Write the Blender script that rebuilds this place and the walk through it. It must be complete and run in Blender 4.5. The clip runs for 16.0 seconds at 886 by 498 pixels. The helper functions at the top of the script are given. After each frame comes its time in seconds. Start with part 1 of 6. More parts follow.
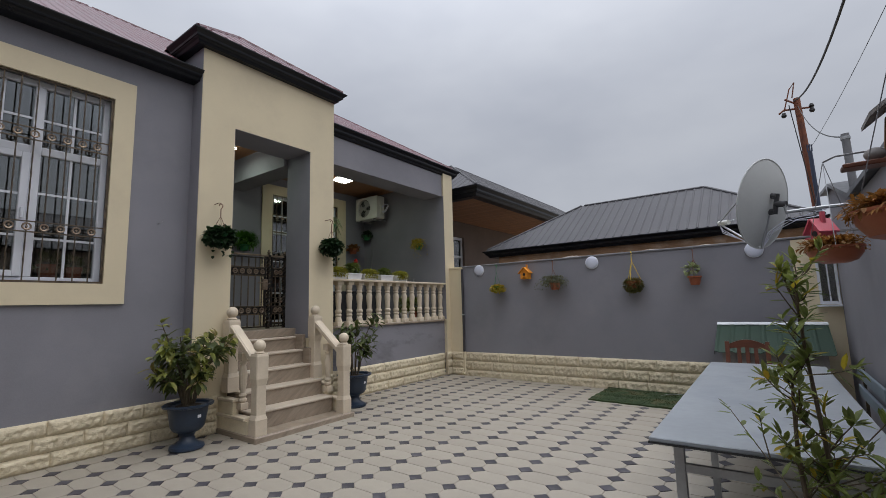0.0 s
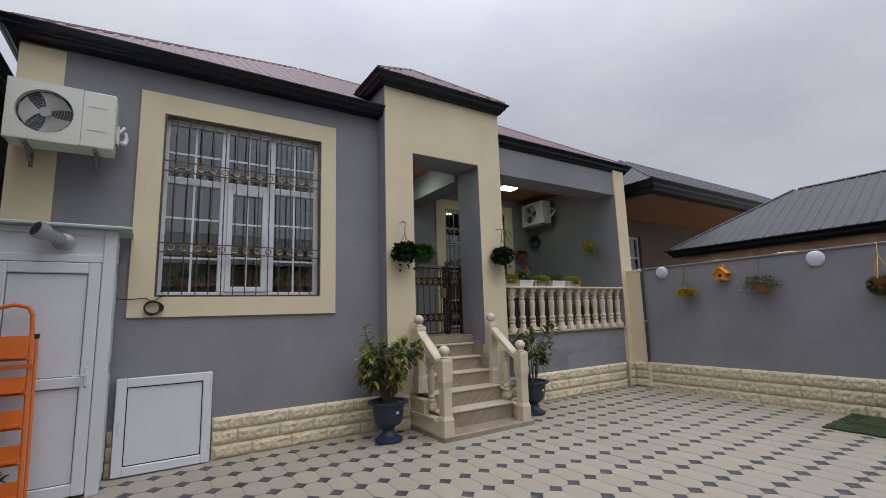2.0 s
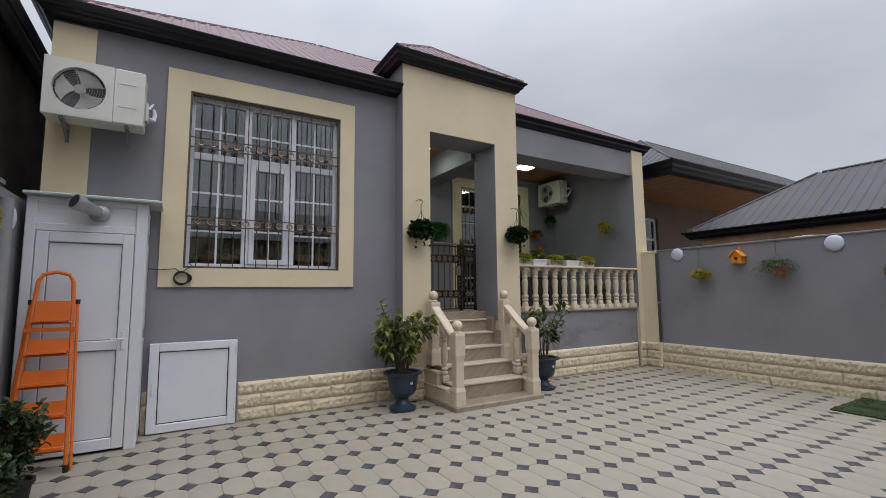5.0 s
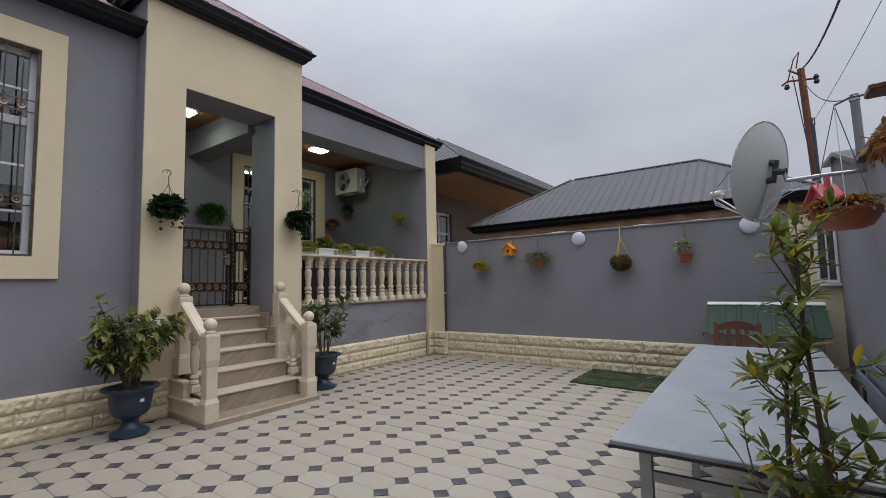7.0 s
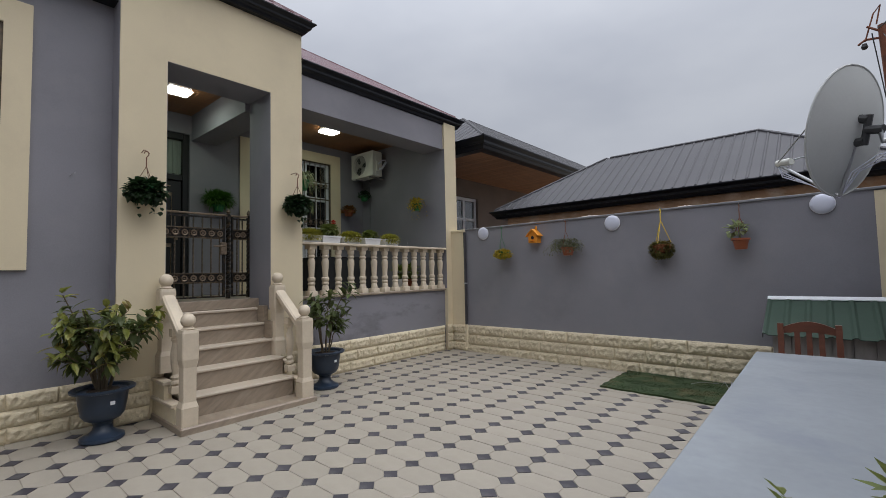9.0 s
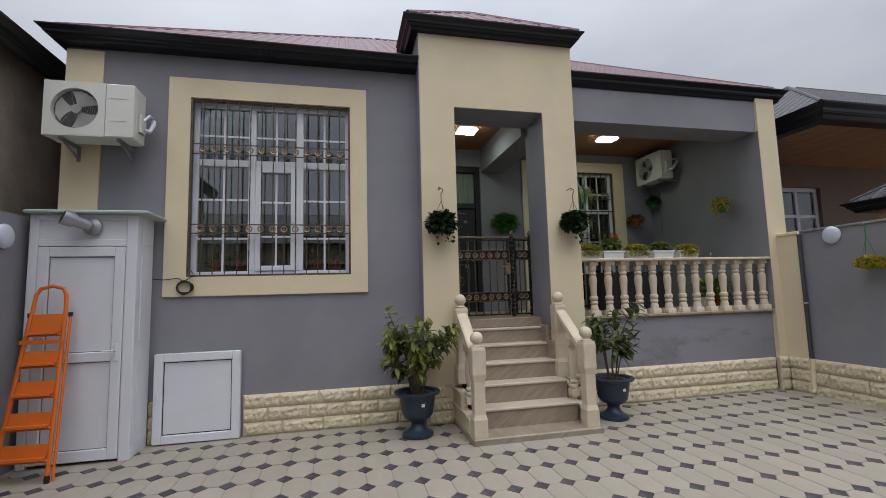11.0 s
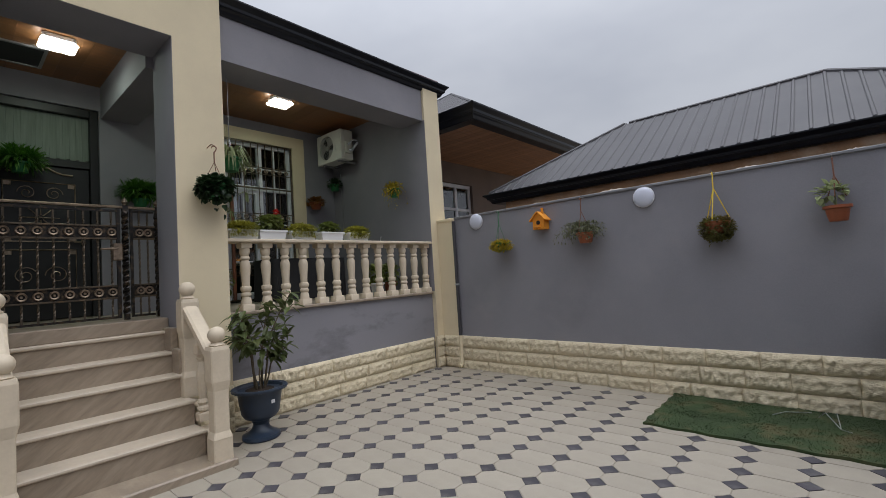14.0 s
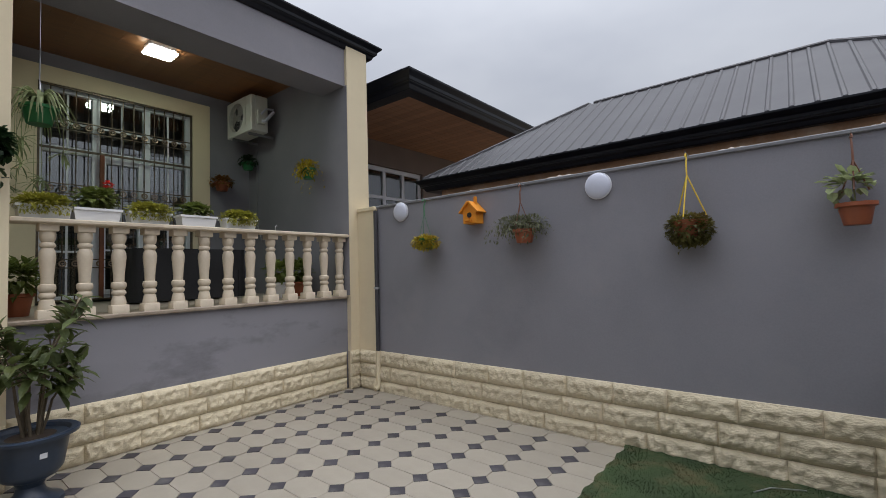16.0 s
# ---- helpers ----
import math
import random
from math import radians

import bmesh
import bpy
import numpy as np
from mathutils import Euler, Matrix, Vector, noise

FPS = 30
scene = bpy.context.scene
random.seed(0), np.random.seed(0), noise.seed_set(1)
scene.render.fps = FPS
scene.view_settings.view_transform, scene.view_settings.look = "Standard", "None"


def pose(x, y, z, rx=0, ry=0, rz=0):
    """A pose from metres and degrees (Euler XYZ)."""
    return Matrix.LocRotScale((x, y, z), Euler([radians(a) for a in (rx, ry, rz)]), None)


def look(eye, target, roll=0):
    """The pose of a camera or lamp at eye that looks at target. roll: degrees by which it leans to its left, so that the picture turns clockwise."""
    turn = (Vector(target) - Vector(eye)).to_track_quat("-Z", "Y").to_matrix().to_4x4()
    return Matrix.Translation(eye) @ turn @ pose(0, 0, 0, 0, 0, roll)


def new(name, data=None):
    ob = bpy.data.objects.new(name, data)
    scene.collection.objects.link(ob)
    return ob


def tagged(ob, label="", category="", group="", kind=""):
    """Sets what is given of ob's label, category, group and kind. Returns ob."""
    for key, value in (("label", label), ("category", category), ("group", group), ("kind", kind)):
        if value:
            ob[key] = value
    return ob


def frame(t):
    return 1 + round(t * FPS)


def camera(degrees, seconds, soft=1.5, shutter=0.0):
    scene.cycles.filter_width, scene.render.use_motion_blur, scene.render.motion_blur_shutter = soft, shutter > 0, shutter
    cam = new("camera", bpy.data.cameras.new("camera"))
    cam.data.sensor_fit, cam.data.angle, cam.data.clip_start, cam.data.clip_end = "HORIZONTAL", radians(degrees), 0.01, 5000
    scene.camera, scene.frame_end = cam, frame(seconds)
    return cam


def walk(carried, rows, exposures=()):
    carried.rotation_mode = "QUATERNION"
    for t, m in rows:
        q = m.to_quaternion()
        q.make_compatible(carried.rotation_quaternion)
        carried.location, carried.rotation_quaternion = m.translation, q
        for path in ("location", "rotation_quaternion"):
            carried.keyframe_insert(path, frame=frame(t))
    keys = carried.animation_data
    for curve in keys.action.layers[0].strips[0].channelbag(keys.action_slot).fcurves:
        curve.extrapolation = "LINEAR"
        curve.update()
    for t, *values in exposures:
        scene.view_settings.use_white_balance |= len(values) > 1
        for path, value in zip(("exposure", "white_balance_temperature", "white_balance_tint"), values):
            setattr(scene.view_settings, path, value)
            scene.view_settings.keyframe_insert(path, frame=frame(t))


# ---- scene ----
cam = camera(89.5, 16.0, soft=0.35)
PATH = [
    (0, (0.236, -0.27, 1.392), (-0.938, 1.329, 1.646), -1.6),
    (0.5, (0.233, -0.283, 1.398), (-1.116, 1.165, 1.687), -1.8),
    (1, (0.211, -0.307, 1.428), (-1.255, 1.022, 1.719), -1.7),
    (1.5, (0.191, -0.328, 1.432), (-1.387, 0.865, 1.727), -1.7),
    (2, (0.189, -0.355, 1.439), (-1.475, 0.716, 1.732), -1.8),
    (2.5, (0.185, -0.402, 1.445), (-1.584, 0.491, 1.718), -1.6),
    (3, (0.193, -0.501, 1.437), (-1.629, 0.285, 1.686), -1.6),
    (3.2, (0.222, -0.5, 1.412), (-1.617, 0.246, 1.665), -1.4),
    (5.3, (0.322, -0.358, 1.408), (-1.355, 0.714, 1.601), -0.6),
    (5.5, (0.343, -0.291, 1.401), (-1.31, 0.818, 1.592), -0.7),
    (6, (0.387, -0.153, 1.39), (-1.173, 1.084, 1.581), -0.7),
    (6.5, (0.345, 0.016, 1.357), (-1.052, 1.437, 1.531), -1.2),
    (7, (0.239, 0.262, 1.366), (-0.935, 1.873, 1.526), -1.3),
    (7.5, (0.195, 0.429, 1.365), (-0.924, 2.08, 1.514), -1.1),
    (8, (0.215, 0.655, 1.377), (-0.943, 2.279, 1.525), -1.0),
    (8.5, (0.234, 0.842, 1.376), (-0.97, 2.434, 1.502), -0.9),
    (9, (0.114, 1.0, 1.392), (-1.198, 2.506, 1.503), -1.3),
    (9.5, (0.013, 1.093, 1.437), (-1.511, 2.383, 1.561), -1.6),
    (10, (-0.014, 1.136, 1.463), (-1.768, 2.086, 1.606), -2.0),
    (10.2, (-0.021, 1.186, 1.471), (-1.858, 1.961, 1.635), -1.6),
    (12.3, (-0.185, 1.43, 1.451), (-2.147, 1.757, 1.659), -1.5),
    (12.5, (-0.278, 1.497, 1.443), (-2.196, 2.025, 1.644), -2.0),
    (13, (-0.504, 1.685, 1.419), (-2.191, 2.746, 1.591), -3.2),
    (13.5, (-0.628, 2.012, 1.392), (-2.102, 3.358, 1.522), -3.6),
    (14, (-0.705, 2.35, 1.38), (-2.028, 3.846, 1.49), -3.7),
    (14.5, (-0.844, 2.687, 1.383), (-1.93, 4.365, 1.47), -3.69),
    (15, (-0.847, 3.047, 1.385), (-1.869, 4.765, 1.462), -3.5),
    (15.5, (-0.82, 3.403, 1.406), (-1.949, 5.052, 1.486), -1.8),
    (16, (-0.93, 3.723, 1.407), (-2.188, 5.274, 1.5), -1.6),
]
EXPOSURES = [(0, -0.03), (1.5, 0.03), (2.5, 0.08), (3.0, 0.18), (5.5, 0.10), (7.5, 0.06), (9, 0.03), (10, 0.05), (12.5, 0.12), (13, 0.05), (14, 0.07), (15, 0.11), (16, 0.19)]
walk(cam, [(t, look(eye, target, roll)) for t, eye, target, roll in PATH], EXPOSURES)
# ---------------------------------------------------------------- light
world = bpy.data.worlds.new("overcast")
scene.world = world
world.use_nodes = True
wn, wl = world.node_tree.nodes, world.node_tree.links
wn.clear()
w_out, w_bg = wn.new("ShaderNodeOutputWorld"), wn.new("ShaderNodeBackground")
w_sky = wn.new("ShaderNodeTexSky")
w_sky.sky_type, w_sky.sun_disc = "NISHITA", False
w_sky.sun_elevation, w_sky.sun_rotation = radians(63), radians(84)
w_co, w_sep = wn.new("ShaderNodeTexCoord"), wn.new("ShaderNodeSeparateXYZ")
w_map = wn.new("ShaderNodeMapping")
w_map.inputs["Scale"].default_value = (1.0, 1.0, 2.2)
w_noise = wn.new("ShaderNodeTexNoise")
w_noise.inputs["Scale"].default_value, w_noise.inputs["Detail"].default_value = 2.2, 4.0
w_noise.inputs["Roughness"].default_value = 0.5
w_cloud = wn.new("ShaderNodeValToRGB")
w_cloud.color_ramp.elements[0].position, w_cloud.color_ramp.elements[0].color = 0.30, (4.80, 5.10, 5.85, 1)
w_cloud.color_ramp.elements[1].position, w_cloud.color_ramp.elements[1].color = 0.72, (6.3, 6.58, 7.22, 1)
w_up = wn.new("ShaderNodeMapRange")
w_up.inputs["From Min"].default_value, w_up.inputs["From Max"].default_value = 0.0, 1.0
w_up.inputs["To Min"].default_value, w_up.inputs["To Max"].default_value = 1.0, 5.5
w_mul = wn.new("ShaderNodeVectorMath")
w_mul.operation = "SCALE"
w_mix = wn.new("ShaderNodeMix")
w_mix.data_type = "RGBA"
w_mix.inputs[0].default_value = 0.94
wl.new(w_co.outputs["Generated"], w_map.inputs["Vector"])
wl.new(w_map.outputs["Vector"], w_noise.inputs["Vector"])
wl.new(w_noise.outputs["Fac"], w_cloud.inputs["Fac"])
wl.new(w_co.outputs["Generated"], w_sep.inputs["Vector"])
w_pow = wn.new("ShaderNodeMath")
w_pow.operation, w_pow.inputs[1].default_value = "POWER", 3.5
w_pos = wn.new("ShaderNodeMath")
w_pos.operation, w_pos.inputs[1].default_value = "MAXIMUM", 0.0
wl.new(w_sep.outputs["Z"], w_pos.inputs[0])
wl.new(w_pos.outputs[0], w_pow.inputs[0])
wl.new(w_pow.outputs[0], w_up.inputs["Value"])
wl.new(w_cloud.outputs["Color"], w_mul.inputs[0])
wl.new(w_up.outputs["Result"], w_mul.inputs["Scale"])
wl.new(w_sky.outputs["Color"], w_mix.inputs[6])
wl.new(w_mul.outputs["Vector"], w_mix.inputs[7])
wl.new(w_mix.outputs[2], w_bg.inputs["Color"])
w_bg.inputs["Strength"].default_value = 0.08
wl.new(w_bg.outputs["Background"], w_out.inputs["Surface"])

sun_data = bpy.data.lights.new("sun", "SUN")
sun_data.energy, sun_data.angle, sun_data.color = 0.95, radians(60), (1.0, 0.97, 0.93)
sun = new("sun", sun_data)
sun.matrix_world = look((6, 0.6, 12), (0, 0, 0))

GZ = -0.12      # footing level of the walls, below the paving


def gz(x, y):
    """The paving's level: it falls away from the house and rises a little towards the back."""
    return -0.018 + 0.004 * (y - 3) - 0.0115 * (x + 3)


FALL = (0.23, 0.66)     # the paving's tilt about x and y, degrees


def porch_lamp_light(x, y, z):
    data = bpy.data.lights.new("porch_lamp_light", "AREA")
    data.shape, data.size, data.size_y, data.energy, data.color = "RECTANGLE", 0.24, 0.30, 5.0, (0.78, 1.0, 0.80)
    ob = new("porch_lamp_light", data)
    ob.matrix_world = pose(x, y, z)


porch_lamp_light(-6.5, 3.16, 3.925)
porch_lamp_light(-6.52, 5.60, 3.925)


# ---------------------------------------------------------------- materials
def material(name, color, rough=0.7, metal=0.0, vary=0.12, scale=3.0, grain=60.0, bump=0.15, stain=None, stain_amount=0.0,
             stain_scale=1.2, island=False, per_object=0.0, spec=0.5, stretch=(1, 1, 1), bump_distance=0.004, turn=(0, 0, 0)):
    """A procedural surface: base colour with broad mottling, fine grain and, where given, stains of a second colour."""
    m = bpy.data.materials.new(name)
    m.use_nodes = True
    n, l = m.node_tree.nodes, m.node_tree.links
    b = n["Principled BSDF"]
    b.inputs["Metallic"].default_value = metal
    b.inputs["Specular IOR Level"].default_value = spec
    co, mp = n.new("ShaderNodeTexCoord"), n.new("ShaderNodeMapping")
    if any(turn):
        mp.vector_type = "TEXTURE"
        stretch = [1 / k for k in stretch]
    mp.inputs["Scale"].default_value = stretch
    mp.inputs["Rotation"].default_value = [radians(a) for a in turn]
    l.new(co.outputs["Object"], mp.inputs["Vector"])
    broad, fine = n.new("ShaderNodeTexNoise"), n.new("ShaderNodeTexNoise")
    broad.inputs["Scale"].default_value, broad.inputs["Detail"].default_value = scale, 5
    fine.inputs["Scale"].default_value, fine.inputs["Detail"].default_value = grain, 3
    l.new(mp.outputs["Vector"], broad.inputs["Vector"])
    l.new(mp.outputs["Vector"], fine.inputs["Vector"])
    add = n.new("ShaderNodeMath")
    add.operation = "MULTIPLY_ADD"
    add.inputs[1].default_value, add.inputs[2].default_value = 0.35, 0
    l.new(fine.outputs["Fac"], add.inputs[0])
    tot = n.new("ShaderNodeMath")
    l.new(add.outputs[0], tot.inputs[0])
    l.new(broad.outputs["Fac"], tot.inputs[1])
    rng = n.new("ShaderNodeMapRange")
    rng.inputs["From Min"].default_value, rng.inputs["From Max"].default_value = 0.42, 0.93
    rng.inputs["To Min"].default_value, rng.inputs["To Max"].default_value = 1 - vary, 1 + vary
    l.new(tot.outputs[0], rng.inputs["Value"])
    val = rng.outputs["Result"]
    if island or per_object:
        geo = n.new("ShaderNodeNewGeometry") if island else n.new("ShaderNodeObjectInfo")
        r2 = n.new("ShaderNodeMapRange")
        amount = per_object or 0.1
        r2.inputs["To Min"].default_value, r2.inputs["To Max"].default_value = 1 - amount, 1 + amount
        l.new(geo.outputs["Random Per Island" if island else "Random"], r2.inputs["Value"])
        mm = n.new("ShaderNodeMath")
        mm.operation = "MULTIPLY"
        l.new(val, mm.inputs[0])
        l.new(r2.outputs["Result"], mm.inputs[1])
        val = mm.outputs[0]
    sc = n.new("ShaderNodeVectorMath")
    sc.operation = "SCALE"
    sc.inputs[0].default_value = color
    l.new(val, sc.inputs["Scale"])
    out = sc.outputs["Vector"]
    if stain:
        sn, ramp, mix = n.new("ShaderNodeTexNoise"), n.new("ShaderNodeValToRGB"), n.new("ShaderNodeMix")
        sn.inputs["Scale"].default_value, sn.inputs["Detail"].default_value = stain_scale, 7
        sn.inputs["Roughness"].default_value = 0.62
        l.new(mp.outputs["Vector"], sn.inputs["Vector"])
        ramp.color_ramp.elements[0].position, ramp.color_ramp.elements[1].position = 0.50, 0.72
        ramp.color_ramp.elements[1].color = (stain_amount,) * 3 + (1,)
        l.new(sn.outputs["Fac"], ramp.inputs["Fac"])
        mix.data_type = "RGBA"
        mix.inputs[7].default_value = (*stain, 1)
        l.new(ramp.outputs["Color"], mix.inputs[0])
        l.new(out, mix.inputs[6])
        out = mix.outputs[2]
    l.new(out, b.inputs["Base Color"])
    rr = n.new("ShaderNodeMapRange")
    rr.inputs["To Min"].default_value, rr.inputs["To Max"].default_value = max(rough - 0.1, 0.02), min(rough + 0.1, 1)
    l.new(broad.outputs["Fac"], rr.inputs["Value"])
    l.new(rr.outputs["Result"], b.inputs["Roughness"])
    if bump:
        bp = n.new("ShaderNodeBump")
        bp.inputs["Strength"].default_value, bp.inputs["Distance"].default_value = bump, bump_distance
        l.new(tot.outputs[0], bp.inputs["Height"])
        l.new(bp.outputs["Normal"], b.inputs["Normal"])
    return m


def glass_material(name, tint, see=0.8):
    """A window pane: partly see-through, with a sharp mirror whose share grows at a slant."""
    m = bpy.data.materials.new(name)
    m.use_nodes = True
    n, l = m.node_tree.nodes, m.node_tree.links
    n.clear()
    out, mix, tr, gl, fr = (n.new(k) for k in ("ShaderNodeOutputMaterial", "ShaderNodeMixShader", "ShaderNodeBsdfTransparent", "ShaderNodeBsdfGlossy", "ShaderNodeFresnel"))
    tr.inputs["Color"].default_value = (*tint, 1)
    gl.inputs["Roughness"].default_value = 0.02
    fr.inputs["IOR"].default_value = 2.3
    l.new(fr.outputs["Fac"], mix.inputs["Fac"])
    l.new(tr.outputs["BSDF"], mix.inputs[1])
    l.new(gl.outputs["BSDF"], mix.inputs[2])
    l.new(mix.outputs["Shader"], out.inputs["Surface"])
    return m


def lamp_material(name, color, strength):
    m = bpy.data.materials.new(name)
    m.use_nodes = True
    b = m.node_tree.nodes["Principled BSDF"]
    b.inputs["Base Color"].default_value = (0.9, 0.9, 0.9, 1)
    b.inputs["Emission Color"].default_value, b.inputs["Emission Strength"].default_value = (*color, 1), strength
    return m


GREY = material("grey_plaster", (0.228, 0.222, 0.246), 0.85, vary=0.12, scale=1.1, grain=90, bump=0.3, stain=(0.275, 0.266, 0.285), stain_amount=0.55, stain_scale=1.6)
DAMP = material("damp_grey_plaster", (0.230, 0.224, 0.248), 0.85, vary=0.07, scale=1.3, grain=90, bump=0.25, stain=(0.088, 0.085, 0.095), stain_amount=0.8, stain_scale=1.4, stretch=(1, 1, 2.2))
CREAM = material("cream_plaster", (0.70, 0.60, 0.415), 0.85, vary=0.05, scale=1.5, grain=80, bump=0.22, stain=(0.50, 0.42, 0.30), stain_amount=0.3, stain_scale=1.3)
STONE = material("cream_split_stone", (0.68, 0.59, 0.42), 0.9, vary=0.10, scale=14, grain=55, bump=0.6, per_object=0.05, stain=(0.52, 0.43, 0.30), stain_amount=0.3, stain_scale=7, bump_distance=0.014)
MORTAR = material("stone_mortar", (0.50, 0.42, 0.30), 0.95, vary=0.15, scale=12)
TILE = material("light_paver", (0.335, 0.299, 0.244), 0.55, vary=0.08, scale=7, grain=90, bump=0.12, per_object=0.05, stain=(0.265, 0.234, 0.186), stain_amount=0.65, stain_scale=3)
TILE_I = material("light_paver_field", (0.335, 0.299, 0.244), 0.55, vary=0.08, scale=7, grain=90, bump=0.12, island=True, per_object=0.05, stain=(0.285, 0.255, 0.204), stain_amount=0.5, stain_scale=3)
DARK = material("dark_paver", (0.050, 0.046, 0.056), 0.6, vary=0.15, scale=12, grain=90, bump=0.12, per_object=0.22, stain=(0.17, 0.16, 0.15), stain_amount=0.5, stain_scale=6)
DARK_I = material("dark_paver_field", (0.050, 0.046, 0.056), 0.6, vary=0.15, scale=12, grain=90, bump=0.12, island=True, per_object=0.22, stain=(0.17, 0.16, 0.15), stain_amount=0.5, stain_scale=6)
JOINT = material("paving_joint", (0.315, 0.283, 0.23), 0.95, vary=0.2, scale=10)
SOIL = material("bare_ground", (0.20, 0.17, 0.13), 0.95, vary=0.2, scale=0.8)
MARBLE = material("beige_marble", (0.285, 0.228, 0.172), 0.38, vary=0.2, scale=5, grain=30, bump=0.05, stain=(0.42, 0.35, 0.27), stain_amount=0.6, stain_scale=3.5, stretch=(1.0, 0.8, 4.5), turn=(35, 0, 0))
# treads take a paler colour than the risers
MARBLE_TOP = material("pale_marble_tread", (0.52, 0.445, 0.355), 0.45, vary=0.10, scale=5, grain=40, bump=0.05, stain=(0.45, 0.36, 0.28), stain_amount=0.5, stain_scale=4)
LIME = material("carved_limestone", (0.6, 0.51, 0.39), 0.6, vary=0.09, scale=9, grain=60, bump=0.15, stain=(0.52, 0.42, 0.30), stain_amount=0.4, stain_scale=8)
GUTTER = material("dark_gutter", (0.005, 0.006, 0.010), 0.32, vary=0.2, scale=6, bump=0.03, spec=0.35)
MAROON = material("maroon_roof_sheet", (0.115, 0.038, 0.048), 0.45, vary=0.12, scale=2, bump=0.05)
SLATE = material("dark_grey_roof_sheet", (0.050, 0.048, 0.054), 0.55, vary=0.12, scale=2, bump=0.05, stain=(0.08, 0.075, 0.08), stain_amount=0.4)
WOOD_CEIL = material("varnished_ceiling_boards", (0.23, 0.105, 0.042), 0.4, vary=0.25, scale=2.5, grain=30, bump=0.08, island=True, per_object=0.16, stretch=(9, 0.8, 1))
SOFFIT = material("soffit_boards", (0.46, 0.24, 0.135), 0.55, vary=0.18, scale=2.5, grain=30, bump=0.08, island=True, per_object=0.10, stretch=(9, 0.8, 1))
PVC = material("white_pvc", (0.70, 0.71, 0.75), 0.32, vary=0.03, scale=4, bump=0.02)
IRON = material("bronzed_black_iron", (0.10, 0.078, 0.056), 0.4, metal=0.5, vary=0.5, scale=18, bump=0.2, stain=(0.24, 0.15, 0.075), stain_amount=0.6, stain_scale=16)
GATEIRON = material("black_gate_iron", (0.014, 0.012, 0.011), 0.35, metal=0.3, vary=0.5, scale=24, bump=0.25, stain=(0.20, 0.13, 0.07), stain_amount=0.7, stain_scale=26)
BRASS = material("aged_bronze_rosette", (0.34, 0.26, 0.19), 0.36, metal=0.75, vary=0.35, scale=20, stain=(0.06, 0.04, 0.03), stain_amount=0.6, stain_scale=22)
GLASS = glass_material("window_glass", (0.82, 0.86, 0.86))
# base colour kept dark to carry the gloom of the added rooms
ROOM = material("darkened_room_wall", (0.10, 0.095, 0.085), 0.9)
CURTAIN = material("grey_curtain", (0.20, 0.235, 0.20), 0.9, vary=0.2, scale=3, stretch=(12, 12, 1))
AC_WHITE = material("air_conditioner_white", (0.66, 0.66, 0.61), 0.4, vary=0.05, scale=5, bump=0.03, stain=(0.42, 0.36, 0.26), stain_amount=0.25, stain_scale=5)
AC_DARK = material("fan_dark", (0.03, 0.03, 0.032), 0.5)
FAN = material("fan_blade_grey", (0.38, 0.37, 0.35), 0.5, vary=0.1)
NAVY = material("navy_plastic_pot", (0.018, 0.032, 0.058), 0.38, vary=0.15, scale=8, bump=0.04)
TERRA = material("terracotta_plastic", (0.30, 0.085, 0.035), 0.5, vary=0.15, scale=8)
GREENPOT = material("green_plastic", (0.02, 0.16, 0.05), 0.45, vary=0.1)
WHITEPOT = material("white_planter_plastic", (0.72, 0.72, 0.72), 0.4, vary=0.04)
EARTH = material("potting_soil", (0.045, 0.03, 0.02), 0.95, vary=0.3, scale=20, bump=0.6)
BARK = material("thin_bark", (0.11, 0.085, 0.055), 0.9, vary=0.3, scale=20, bump=0.4)
ORANGE = material("orange_paint", (0.66, 0.15, 0.02), 0.4, vary=0.08, scale=8)
ORANGEWOOD = material("orange_painted_wood", (0.72, 0.27, 0.02), 0.55, vary=0.1, scale=8)
RED = material("red_painted_wood", (0.50, 0.085, 0.115), 0.5, vary=0.12, scale=8)
BLACK = material("black_rubber", (0.012, 0.012, 0.013), 0.6)
LAMPSHELL = material("frosted_lamp_glass", (0.6, 0.62, 0.72), 0.3, vary=0.03)
ZINC = material("galvanised_steel", (0.40, 0.41, 0.42), 0.45, metal=0.7, vary=0.15, scale=10)
STEELWIRE = material("steel_wire", (0.35, 0.35, 0.36), 0.35, metal=0.9)
DISH = material("dish_grey_paint", (0.47, 0.48, 0.47), 0.5, vary=0.06, scale=3, stain=(0.32, 0.32, 0.30), stain_amount=0.3)
RUST = material("rusty_pipe", (0.17, 0.055, 0.025), 0.75, vary=0.35, scale=4, stain=(0.07, 0.03, 0.03), stain_amount=0.6, stain_scale=3)
BLUEPIPE = material("blue_painted_pipe", (0.03, 0.04, 0.075), 0.5, vary=0.2)
GREYPIPE = material("grey_pipe", (0.19, 0.19, 0.20), 0.6, vary=0.2)
TABLETOP = material("grey_blue_tabletop", (0.262, 0.282, 0.300), 0.42, vary=0.14, scale=3, grain=25, bump=0.06, stain=(0.20, 0.22, 0.25), stain_amount=0.9, stain_scale=2.5)
CHAIRWOOD = material("reddish_chair_wood", (0.135, 0.045, 0.024), 0.4, vary=0.2, scale=6, stretch=(1, 1, 6))
KENNEL = material("grey_boards", (0.24, 0.225, 0.215), 0.8, vary=0.15, scale=4, stretch=(5, 5, 1), per_object=0.08)
GREENSHEET = material("green_roof_sheet", (0.036, 0.060, 0.044), 0.75, vary=0.12, scale=4, spec=0.25)
